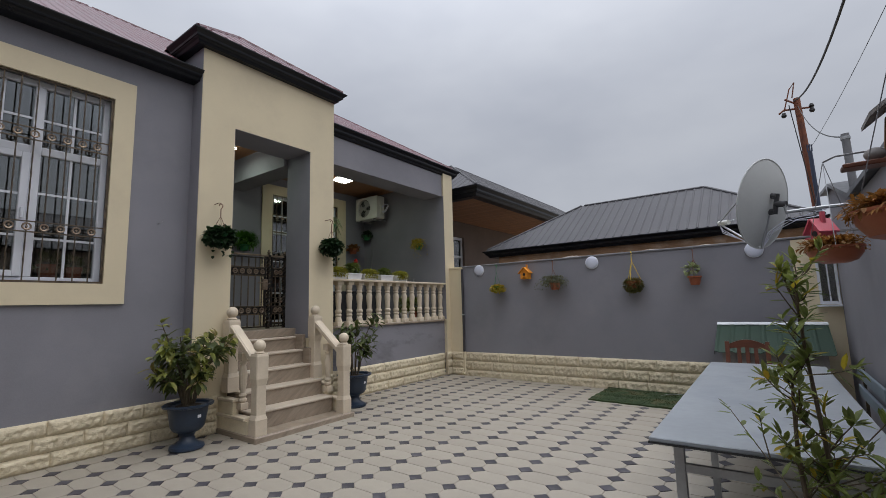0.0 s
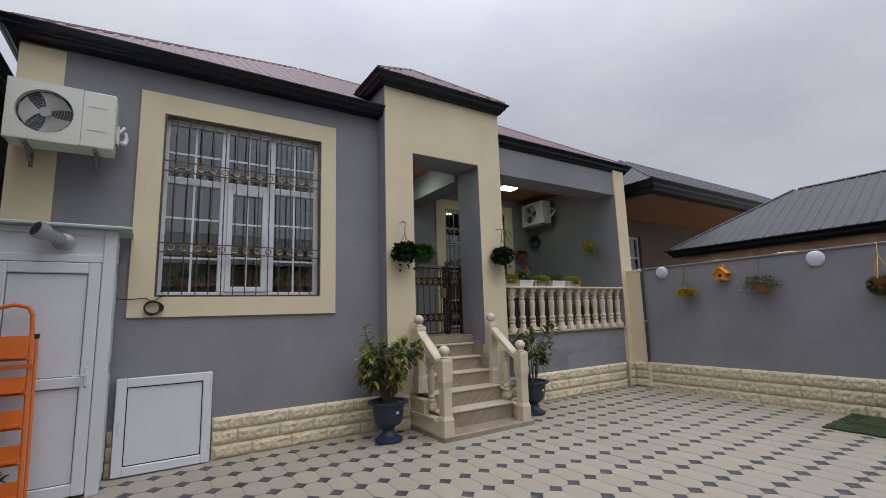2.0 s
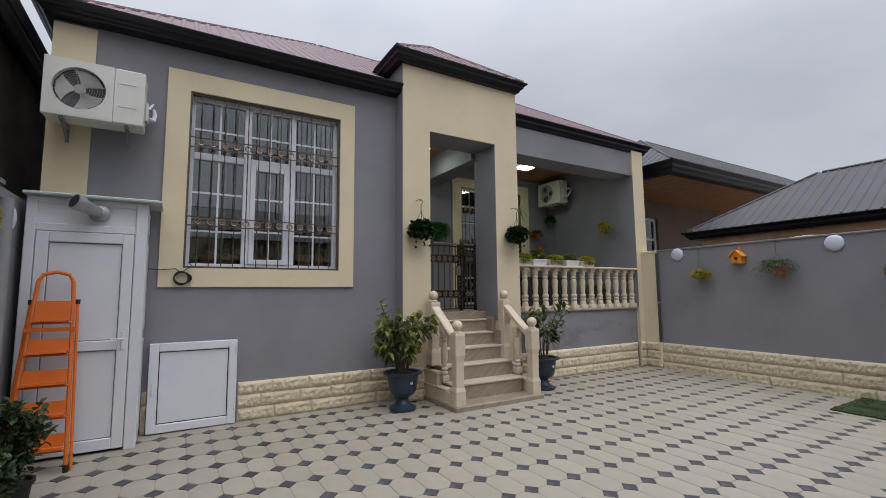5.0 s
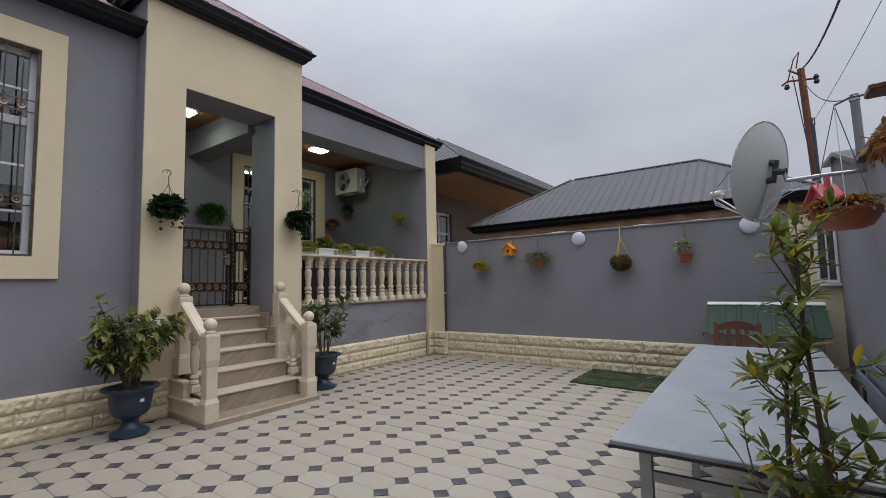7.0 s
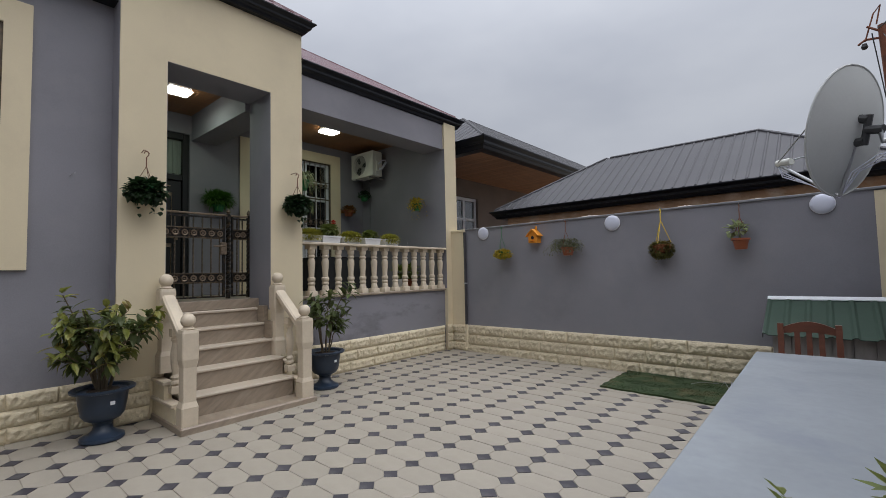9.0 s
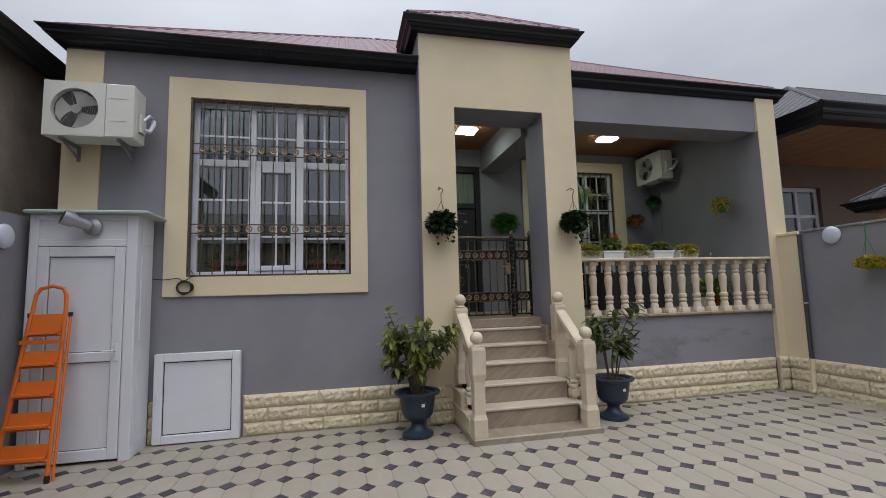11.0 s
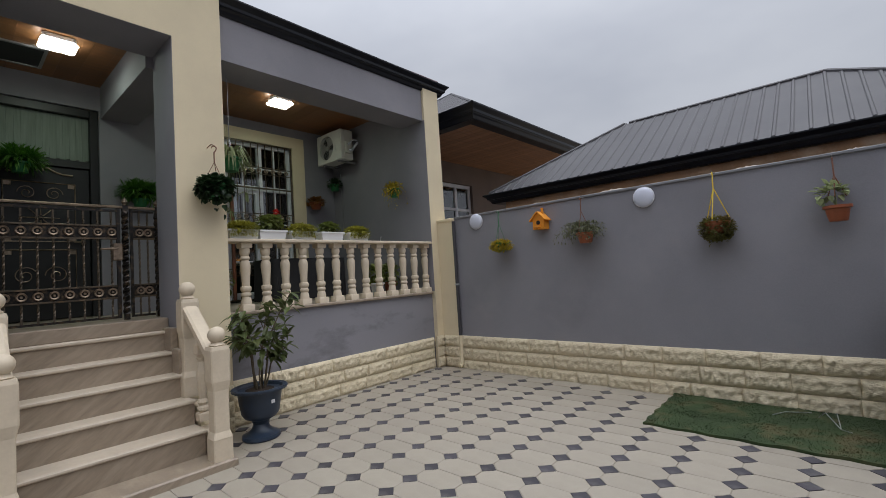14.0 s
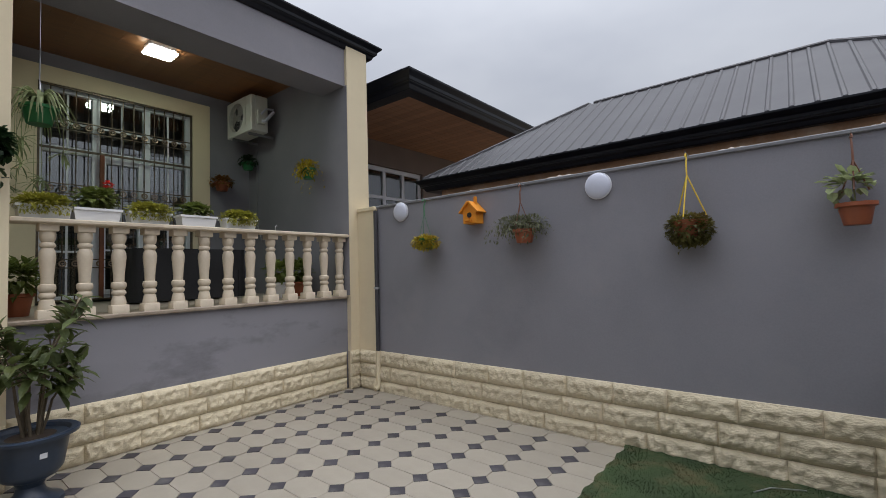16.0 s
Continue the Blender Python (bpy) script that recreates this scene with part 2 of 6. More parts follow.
WHITEMETAL = material("white_ridge_flashing", (0.72, 0.74, 0.76), 0.4, vary=0.05)
MAT = material("artificial_grass", (0.032, 0.056, 0.018), 0.95, vary=0.35, scale=3, grain=140, bump=0.8, stain=(0.13, 0.092, 0.045), stain_amount=0.85, stain_scale=2.7, bump_distance=0.012)
BROWNWALL = material("rough_brown_render", (0.37, 0.31, 0.255), 0.95, vary=0.38, scale=1.7, grain=40, bump=0.6, stain=(0.18, 0.155, 0.12), stain_amount=0.8, stain_scale=1.1)
SANDBLOCK = material("orange_sandstone", (0.33, 0.19, 0.105), 0.9, vary=0.2, scale=4, stain=(0.62, 0.50, 0.38), stain_amount=0.6, stain_scale=3)
SMEAR = material("pale_mortar", (0.42, 0.37, 0.32), 0.95, vary=0.2, scale=14, bump=0.4)
PAINTEDPIPE = material("grey_painted_pipe", (0.25, 0.25, 0.265), 0.6, vary=0.1, scale=6)
BENCH = material("blue_grey_bench_paint", (0.16, 0.20, 0.23), 0.55, vary=0.15, scale=5)
DOORBLACK = material("dark_steel_door", (0.014, 0.014, 0.014), 0.45, vary=0.2, scale=3)
WIRE = material("black_cable", (0.012, 0.012, 0.012), 0.6)
ROPE = material("yellow_hanger", (0.65, 0.45, 0.03), 0.5)
BROWNROPE = material("brown_hanger", (0.16, 0.06, 0.03), 0.5)
PORCHFLOOR = material("porch_floor_tile", (0.33, 0.28, 0.22), 0.5, vary=0.12, scale=5)


def leaf_material(name, color, other, rough=0.45):
    m = material(name, color, rough, vary=0.3, scale=14, grain=80, bump=0.1, island=True, per_object=0.28, stain=other, stain_amount=0.55, stain_scale=5)
    n, l = m.node_tree.nodes, m.node_tree.links
    b, tr, mix = n["Principled BSDF"], n.new("ShaderNodeBsdfTranslucent"), n.new("ShaderNodeMixShader")
    l.new(b.inputs["Base Color"].links[0].from_socket, tr.inputs["Color"])
    mix.inputs["Fac"].default_value = 0.38
    l.new(b.outputs["BSDF"], mix.inputs[1])
    l.new(tr.outputs["BSDF"], mix.inputs[2])
    l.new(mix.outputs["Shader"], n["Material Output"].inputs["Surface"])
    return m


LEAF_DARK = leaf_material("dark_leaf", (0.09, 0.118, 0.038), (0.14, 0.135, 0.045), 0.5)
LEAF_MID = leaf_material("green_leaf", (0.165, 0.205, 0.05), (0.27, 0.26, 0.055), 0.5)
LEAF_SHRUB = leaf_material("dark_shrub_leaf", (0.040, 0.068, 0.026), (0.06, 0.085, 0.03), 0.45)
LEAF_IVY = leaf_material("ivy_leaf", (0.020, 0.045, 0.017), (0.03, 0.06, 0.02), 0.35)
LEAF_YELLOW = leaf_material("yellow_green_leaf", (0.42, 0.33, 0.03), (0.44, 0.22, 0.02), 0.6)
LEAF_LIME = leaf_material("stonecrop_leaf", (0.36, 0.34, 0.05), (0.20, 0.22, 0.04), 0.6)
LEAF_NEW = leaf_material("young_shrub_leaf", (0.24, 0.26, 0.06), (0.30, 0.10, 0.06), 0.4)
LEAF_RUST = leaf_material("rusty_orange_leaf", (0.24, 0.105, 0.025), (0.22, 0.17, 0.05), 0.7)
LEAF_OLIVE = leaf_material("olive_leaf", (0.125, 0.115, 0.03), (0.16, 0.09, 0.03), 0.6)
LEAF_PALE = leaf_material("pale_green_leaf", (0.25, 0.29, 0.14), (0.16, 0.20, 0.07), 0.55)
LEAF_GRASS = leaf_material("bright_tuft_leaf", (0.07, 0.20, 0.02), (0.11, 0.20, 0.03), 0.6)
FLOWER = leaf_material("red_petal", (0.55, 0.03, 0.02), (0.45, 0.05, 0.03), 0.5)


# ---------------------------------------------------------------- mesh tools
class Build:
    """Gathers faces of one mesh."""

    def __init__(self):
        self.v, self.f = [], []

    def face(self, *points):
        i = len(self.v)
        self.v += [tuple(p) for p in points]
        self.f.append(tuple(range(i, i + len(points))))
        return self

    def box(self, x0, y0, z0, x1, y1, z1, c=0.0):
        """A box with, where c is given, chamfered upright and level edges."""
        x0, x1, y0, y1, z0, z1 = min(x0, x1), max(x0, x1), min(y0, y1), max(y0, y1), min(z0, z1), max(z0, z1)
        i = len(self.v)
        if c <= 0:
            self.v += [(x, y, z) for z in (z0, z1) for x, y in ((x0, y0), (x1, y0), (x1, y1), (x0, y1))]
            self.f += [tuple(i + k for k in q) for q in ((3, 2, 1, 0), (4, 5, 6, 7), (0, 1, 5, 4), (1, 2, 6, 5), (2, 3, 7, 6), (3, 0, 4, 7))]
            return self
        ring = lambda a, z: [(x0 + a + c, y0 + a, z), (x1 - a - c, y0 + a, z), (x1 - a, y0 + a + c, z), (x1 - a, y1 - a - c, z), (x1 - a - c, y1 - a, z), (x0 + a + c, y1 - a, z), (x0 + a, y1 - a - c, z), (x0 + a, y0 + a + c, z)]
        self.loft([ring(c, z0), ring(0, z0 + c), ring(0, z1 - c), ring(c, z1)])
        return self

    def loft(self, rings, caps=True, closed=True):
        i, n = len(self.v), len(rings[0])
        for r in rings:
            self.v += [tuple(p) for p in r]
        for a in range(len(rings) - 1):
            for k in range(n if closed else n - 1):
                p, q = i + a * n + k, i + a * n + (k + 1) % n
                self.f.append((p, q, q + n, p + n))
        if caps:
            self.f.append(tuple(i + k for k in reversed(range(n))))
            self.f.append(tuple(i + (len(rings) - 1) * n + k for k in range(n)))
        return self

    def lathe(self, profile, n=16, at=(0, 0, 0), caps=True):
        x, y, z = at
        self.loft([[(x + r * math.cos(2 * math.pi * k / n), y + r * math.sin(2 * math.pi * k / n), z + h) for k in range(n)] for r, h in profile], caps)
        return self

    def square(self, profile, at=(0, 0, 0), cut=0.0):
        """A stack of square sections (half width, height), with the corners cut by a share."""
        x, y, z = at
        rings = []
        for r, h in profile:
            k = r * cut
            rings.append([(x - r + k, y - r, z + h), (x + r - k, y - r, z + h), (x + r, y - r + k, z + h), (x + r, y + r - k, z + h), (x + r - k, y + r, z + h), (x - r + k, y + r, z + h), (x - r, y + r - k, z + h), (x - r, y - r + k, z + h)])
        return self.loft(rings)

    def tube(self, points, r, n=6, taper=1.0):
        pts = [Vector(p) for p in points]
        rings, side = [], None
        for k, p in enumerate(pts):
            d = (pts[min(k + 1, len(pts) - 1)] - pts[max(k - 1, 0)]).normalized()
            if side is None or abs(side.dot(d)) > 0.95:
                side = d.orthogonal().normalized()
            side = (side - d * side.dot(d)).normalized()
            other = d.cross(side)
            rad = r * (1 + (taper - 1) * k / max(len(pts) - 1, 1))
            rings.append([p + rad * (math.cos(2 * math.pi * j / n) * side + math.sin(2 * math.pi * j / n) * other) for j in range(n)])
        return self.loft(rings)

    def ball(self, c, r, n=14, squash=1.0):
        prof = [(max(r * math.sin(math.pi * k / 9), 1e-4), -r * squash * math.cos(math.pi * k / 9)) for k in range(10)]
        return self.lathe(prof, n, c)

    def leaf(self, p, d, up, length, width, droop=0.25):
        p, d, up = Vector(p), Vector(d).normalized(), Vector(up)
        s = d.cross(up)
        s = s.normalized() if s.length > 1e-4 else d.orthogonal().normalized()
        nrm = s.cross(d).normalized()
        t = p + d * length - nrm * length * droop
        i = len(self.v)
        rib = [p + d * length * q - nrm * length * droop * q * q for q in (0.3, 0.7)]
        lift = nrm * width * 0.14
        self.v += [tuple(p), tuple(rib[0]), tuple(rib[1]), tuple(t)]
        for e in (1, -1):
            self.v += [tuple(rib[0] + s * e * width * 0.44 + lift), tuple(rib[1] + s * e * width * 0.43 + lift)]
        self.f += [(i, i + 1, i + 4), (i + 1, i + 2, i + 5, i + 4), (i + 2, i + 3, i + 5), (i, i + 6, i + 1), (i + 1, i + 6, i + 7, i + 2), (i + 2, i + 7, i + 3)]
        return self

    def prism(self, outline, x0, x1, axis="x"):
        """A flat outline pushed from x0 to x1 along an axis; the outline gives the other two coordinates in order."""
        def put(a, p):
            return {"x": (a, p[0], p[1]), "y": (p[0], a, p[1]), "z": (p[0], p[1], a)}[axis]
        return self.loft([[put(x0, p) for p in outline], [put(x1, p) for p in outline]])

    def mesh(self, name, mat, smooth=False):
        me = bpy.data.meshes.new(name)
        me.from_pydata(self.v, [], self.f)
        me.materials.append(mat)
        bm = bmesh.new()
        bm.from_mesh(me)
        bmesh.ops.recalc_face_normals(bm, faces=bm.faces)
        bm.to_mesh(me)
        bm.free()
        if smooth:
            me.shade_smooth()
            me.set_sharp_from_angle(angle=radians(38))
        return me


def part(name, build, mat, parent=None, label="", smooth=False, at=None):
    me = build if isinstance(build, bpy.types.Mesh) else build.mesh(name, mat, smooth)
    ob = new(name, me)
    ob.parent = parent
    if at is not None:
        ob.matrix_local = at if isinstance(at, Matrix) else Matrix.Translation(at)
    if label:
        ob["label"] = label
    return ob


def thing(name, label, category, m=None, group=""):
    ob = new(name)
    ob.empty_display_size = 0.1
    ob.matrix_basis = m if m is not None else Matrix()
    return tagged(ob, label, category, group)


def structure(name, build, mat, label="", smooth=False, category=""):
    ob = part(name, build, mat, None, "", smooth)
    return tagged(ob, label, category or name.split("_")[0], "", "structure")


def rnd(a, b):
    return random.uniform(a, b)


def wild(up=0.0):
    v = Vector((rnd(-1, 1), rnd(-1, 1), rnd(-1, 1) + up))
    return v.normalized() if v.length > 1e-3 else Vector((0, 0, 1))
# ---------------------------------------------------------------- ground
structure("ground", Build().face((-400, -400, GZ - 0.10), (400, -400, GZ - 0.10), (400, 400, GZ - 0.10), (-400, 400, GZ - 0.10)), SOIL, "bare earth that runs out to the horizon")
YARD = [(-5.6, -2.0), (0.98, -2.0), (0.98, 7.5), (-5.6, 7.5)]
paving = structure("pavement", Build().loft([[(x, y, GZ - 0.08) for x, y in YARD], [(x, y, gz(x, y) - 0.006) for x, y in YARD]]), JOINT, "yard paving of pale octagons and dark squares with sandy joints")

# ---------------------------------------------------------------- the house
G, P = -5.38, -5.15          # faces of the grey wall and of the cream portal
W0, W1, WZ0, WZ1 = -0.375, 1.37, 1.72, 3.74      # window opening
b = Build()
b.box(G - 0.35, -1.6, GZ, G, W0, 4.3).box(G - 0.35, W1, GZ, G, 2.2, 4.3).box(G - 0.35, W0, GZ, G, W1, WZ0).box(G - 0.35, W0, WZ1, G, W1, 4.3)
structure("wall_front", b, GREY, "dark grey plastered house wall with faint patches")
b = Build()
b.box(-12, -1.6, GZ, G - 0.35, -1.3, 4.3).box(-12, 7.2, GZ, -5.42, 7.5, 4.3).box(-12.3, -1.6, GZ, -12, 7.5, 4.3)
b.box(G - 0.35, 2.2, GZ, -7.9, 2.45, 4.3)
structure("wall_side", b, GREY, "dark grey plastered side walls of the house")
b = Build()
b.box(-7.9, 2.45, 1.1, -7.6, 2.58, 4.3).box(-7.9, 3.70, 1.1, -7.6, 4.72, 4.3).box(-7.9, 6.37, 1.1, -7.6, 7.2, 4.3)
b.box(-7.9, 2.58, 3.73, -7.6, 3.70, 4.3).box(-7.9, 4.72, 3.69, -7.6, 6.37, 4.3)
structure("wall_porch_back", b, GREY, "dark grey plastered back wall of the porch")
structure("beam_porch", Build().box(-7.6, 3.72, 3.63, -5.72, 4.12, 4.05), GREY, "dark grey plastered beam across the porch ceiling")
b = Build()
b.box(-5.72, 4.22, 3.70, -5.24, 7.20, 4.3)
structure("beam_front", b, GREY, "grey plastered beam over the porch opening", category="beam")
structure("wall_parapet", Build().box(-5.55, 4.22, GZ, -5.265, 7.20, 1.095), DAMP, "low grey plastered porch wall with damp patches")
# portal
b = Build()
b.box(-5.52, 2.19, GZ, P, 2.615, 4.70).box(-5.52, 3.78, GZ, P, 4.22, 4.70).box(-5.52, 2.615, 3.74, P, 3.78, 4.70)
structure("wall_portal", b, CREAM, "cream plastered portal around the porch steps")
structure("wall_portal_return", Build().box(-5.72, 2.183, GZ, P - 0.004, 2.1865, 4.70), GREY, "dark grey side of the portal")
b = Build()
b.box(-5.72, 2.19, GZ, -5.523, 2.612, 4.3).box(-5.72, 3.783, GZ, -5.523, 4.22, 4.3).box(-5.72, 2.612, 3.742, -5.523, 3.783, 4.3)
b.box(-5.525, 2.612, 1.0, P - 0.004, 2.619, 3.744).box(-5.525, 3.776, 1.0, P - 0.004, 3.786, 3.744).box(-5.525, 2.612, 3.736, P - 0.004, 3.786, 3.745)
structure("wall_portal_reveal", b, GREY, "dark grey lining of the portal opening")
# cream bands
b = Build()
b.box(G, -0.60, 1.51, G + 0.028, W0, 3.965).box(G, W1, 1.51, G + 0.028, 1.565, 3.965).box(G, W0, 1.51, G + 0.028, W1, WZ0).box(G, W0, WZ1, G + 0.028, W1, 3.965)
structure("trim_window", b, CREAM, "wide cream plaster band around the window")
structure("trim_corner", Build().box(G - 0.3, -1.604, GZ, G + 0.022, -1.25, 4.2), CREAM, "cream plaster pilaster at the house corner")
structure("wall_pier", Build().box(-5.42, 7.20, GZ, -5.20, 7.52, 4.2), CREAM, "cream plastered pier at the end of the porch")
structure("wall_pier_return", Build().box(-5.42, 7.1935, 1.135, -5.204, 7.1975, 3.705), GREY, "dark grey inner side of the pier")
b = Build()
b.box(-7.6, 4.50, 1.13, -7.575, 4.72, 3.88).box(-7.6, 6.37, 1.13, -7.575, 6.60, 3.88).box(-7.6, 4.72, 3.69, -7.575, 6.37, 3.88)
structure("trim_porch_window", b, CREAM, "cream plaster band around the porch window")
# porch floor, ceiling
structure("floor_porch", Build().box(-7.9, 2.45, GZ, -5.56, 7.2, 1.13), PORCHFLOOR, "tiled porch floor")
b = Build()
for k in range(24):
    y = 2.45 + k * 0.2
    b.box(-7.6, y + 0.0008, 4.04, -5.6, min(y + 0.1992, 7.2), 4.055)
b.box(-7.6, 2.45, 4.056, -5.6, 7.2, 4.1)
structure("ceiling_porch", b, WOOD_CEIL, "varnished brown board ceiling of the porch")

hatch_up = structure("trim_ceiling_hatch", Build().box(-7.38, 2.58, 4.022, -6.83, 2.61, 4.039).box(-7.38, 3.10, 4.022, -6.83, 3.13, 4.039).box(-7.38, 2.61, 4.022, -7.35, 3.10, 4.039).box(-6.86, 2.61, 4.022, -6.83, 3.10, 4.039), ZINC, "grey metal frame of the loft hatch", category="hatch")
part("panel", Build().box(-7.35, 2.61, 4.028, -6.86, 3.10, 4.038), DOORBLACK, hatch_up, "dark glossy hatch panel")

# closing the rooms behind the windows; dark wall colour stands in for their dimness
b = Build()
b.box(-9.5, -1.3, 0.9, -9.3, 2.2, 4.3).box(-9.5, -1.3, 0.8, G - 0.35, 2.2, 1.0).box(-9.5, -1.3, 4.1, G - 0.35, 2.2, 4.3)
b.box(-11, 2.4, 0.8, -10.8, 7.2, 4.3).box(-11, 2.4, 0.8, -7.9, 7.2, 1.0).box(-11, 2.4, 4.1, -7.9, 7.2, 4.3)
structure("wall_rooms", b, ROOM, "plastered rooms added behind the windows, dimness put into their dark colour")


def cornice(name, runs, tall, inner, z, label):
    """A dark gutter cornice: a stepped profile swept round a list of plan points (outer edge), mitred."""
    prof = [(o, h * tall) for o, h in ((0.0, 1.0), (0.0, 0.90), (0.012, 0.82), (0.03, 0.72), (0.045, 0.62), (0.05, 0.44), (0.062, 0.42), (0.066, 0.36), (0.085, 0.26), (0.10, 0.06), (0.11, 0.0), (inner, 0.0), (inner, 1.0))]
    b = Build()
    rings = []
    n = len(runs)
    for k, p in enumerate(runs):
        p = Vector(p)
        d0 = (p - Vector(runs[k - 1])).normalized() if k else None
        d1 = (Vector(runs[k + 1]) - p).normalized() if k < n - 1 else None
        n0 = Vector((d0.y, -d0.x)) if d0 else None
        n1 = Vector((d1.y, -d1.x)) if d1 else None
        inward = -(n0 + n1) / (1 + n0.dot(n1)) if d0 and d1 else -(n0 or n1)
        rings.append([(p.x + inward.x * o, p.y + inward.y * o, z + h) for o, h in prof])
    b.loft(rings)
    return structure(name, b, GUTTER, label, category="gutter")


cornice("trim_gutter_left", [(-12.4, -1.78), (-5.115, -1.78), (-5.115, 2.187)], 0.115, 0.33, 4.23, "dark stepped gutter under the maroon roof")
cornice("trim_gutter_right", [(-5.115, 4.22), (-5.115, 7.73), (-12.4, 7.73)], 0.165, 0.33, 4.165, "dark stepped gutter under the maroon roof")
cornice("trim_gutter_portal", [(-5.75, 1.99), (-4.97, 1.99), (-4.97, 4.345), (-5.75, 4.345)], 0.14, 0.28, 4.655, "dark stepped gutter round the portal roof")


def hip_roof(name, x0, x1, y0, y1, z, slope, mat, label, pitch=0.2, rib=0.016, rib_w=0.035, notch=None):
    """A hipped sheet roof over a rectangle, with raised ribs down each slope."""
    b = Build()
    half = min(x1 - x0, y1 - y0) / 2
    if x1 - x0 <= y1 - y0:
        r0, r1 = ((x0 + x1) / 2, y0 + half), ((x0 + x1) / 2, y1 - half)
    else:
        r0, r1 = (x0 + half, (y0 + y1) / 2), (x1 - half, (y0 + y1) / 2)
    h = lambda x, y: z + slope * min(x - x0, x1 - x, y - y0, y1 - y)
    r0, r1 = (*r0, z + slope * half), (*r1, z + slope * half)
    c = [(x0, y0, z), (x1, y0, z), (x1, y1, z), (x0, y1, z)]
    if x1 - x0 <= y1 - y0:
        front = (c[1], c[2], r1, r0)
        if notch:
            n0, n1, d = notch
            front = (c[1], (x1, n0, z), (x1 - d, n0, z + slope * d), (x1 - d, n1, z + slope * d), (x1, n1, z), c[2], r1, r0)
        b.face(c[0], c[1], r0).face(*front).face(c[2], c[3], r1).face(c[3], c[0], r0, r1)
    else:
        b.face(c[0], c[1], r1, r0).face(c[1], c[2], r1).face(c[2], c[3], r0, r1).face(c[3], c[0], r0)
    up = Vector((0, 0, rib))
    ribs = []

    def run(p, q, side):
        s = Vector(side) * rib_w / 2
        p, q = Vector(p), Vector(q)
        ribs.append(Build().loft([[p - s * 1.4, p - s * 0.7 + up, p + s * 0.7 + up, p + s * 1.4], [q - s * 1.4, q - s * 0.7 + up, q + s * 0.7 + up, q + s * 1.4]], caps=True))
    n = int((y1 - y0) / pitch)
    for k in range(1, n):
        y = y0 + k * (y1 - y0) / n
        d = min(half, y - y0, y1 - y)
        cut = notch[2] if notch and notch[0] - 0.05 < y < notch[1] + 0.05 else 0.04
        if d > cut:
            run((x1 - cut, y, z + slope * cut), (x1 - d, y, z + slope * d), (0, 1, 0))
        run((x0 + 0.04, y, z + slope * 0.04), (x0 + d, y, z + slope * d), (0, 1, 0))
    n = int((x1 - x0) / pitch)
    for k in range(1, n):
        x = x0 + k * (x1 - x0) / n
        d = min(half, x - x0, x1 - x)
        run((x, y0 + 0.04, z + slope * 0.04), (x, y0 + d, z + slope * d), (1, 0, 0))
        run((x, y1 - 0.04, z + slope * 0.04), (x, y1 - d, z + slope * d), (1, 0, 0))
    caps = []
    for a, e in ((c[0], r0), (c[3], r0 if x1 - x0 > y1 - y0 else r1), (c[1], r1 if x1 - x0 > y1 - y0 else r0), (c[2], r1), (r0, r1)):
        if (Vector(a) - Vector(e)).length > 0.05:
            caps.append(Build().tube([Vector(a).lerp(Vector(e), 0.03), Vector(e)], 0.028, 6))
    roof = structure(name, b, mat, label, category="roof")
    for q in ribs:
        part("rib", q, mat, roof)
    for q in caps:
        part("ridge_cap", q, mat, roof)
    return roof


hip_roof("roof_house", -12.4, -5.135, -1.76, 7.71, 4.325, 0.645, MAROON, "maroon ribbed sheet roof of the house", pitch=0.14, rib=0.014, rib_w=0.045, notch=(2.05, 4.36, 0.7))
hip_roof("roof_portal", -7.4, -4.99, 2.01, 4.325, 4.80, 0.75, MAROON, "small maroon ribbed hip roof over the portal", pitch=0.18)

# ---------------------------------------------------------------- yard walls
BY = 7.375
b = Build()
b.box(-4.90, BY, GZ, 0.47, BY + 0.2, 2.16)
structure("wall_yard_back", b, GREY, "dark grey plastered yard wall")
structure("trim_wall_cap", Build().box(-4.92, BY - 0.018, 2.16, 0.91, BY + 0.23, 2.19, 0.006), GREYPIPE, "thin grey coping on the yard wall")
structure("wall_yard_end", Build().box(-5.20, 7.33, GZ, -4.90, BY + 0.2, 2.14), CREAM, "cream plastered end of the yard wall")
structure("trim_end_cap", Build().box(-5.197, 7.315, 2.14, -4.89, BY + 0.22, 2.185, 0.006), CREAM, "cream coping slab")
for x0, x1, h in ((-2.75, -2.42, 0.022), (-1.42, -1.18, 0.018), (-3.6, -3.48, 0.014), (-0.62, -0.45, 0.016)):
    n = 10
    ring = [[(x0 + (x1 - x0) * k / n, BY + 0.06 + 0.035 * math.cos(a) + 0.01 * math.sin(k * 2.1), 2.19 + (0.35 + 0.65 * math.sin(math.pi * (k + 0.3) / (n + 0.6))) * h * max(math.sin(a), 0.0) * (1 + 0.3 * math.sin(k * 3.7 + a))) for a in (-0.2, 0.5, 1.1, 1.6, 2.2, 2.8, 3.3)] for k in range(n + 1)]
    structure("trim_mortar", Build().loft(ring), SMEAR, "smear of pale mortar on the wall top", smooth=True, category="mortar")
structure("wall_yard_corner", Build().box(0.47, BY - 0.006, GZ, 0.95, BY + 0.2, 2.15), CREAM, "cream plastered corner of the yard wall")
structure("wall_yard_right", Build().prism([(-3.2, GZ), (BY, GZ), (BY, 2.74), (6.6, 2.66), (5.2, 2.28), (-3.2, 2.22)], 0.92, 1.15), GREY, "dark grey plastered wall along the yard")
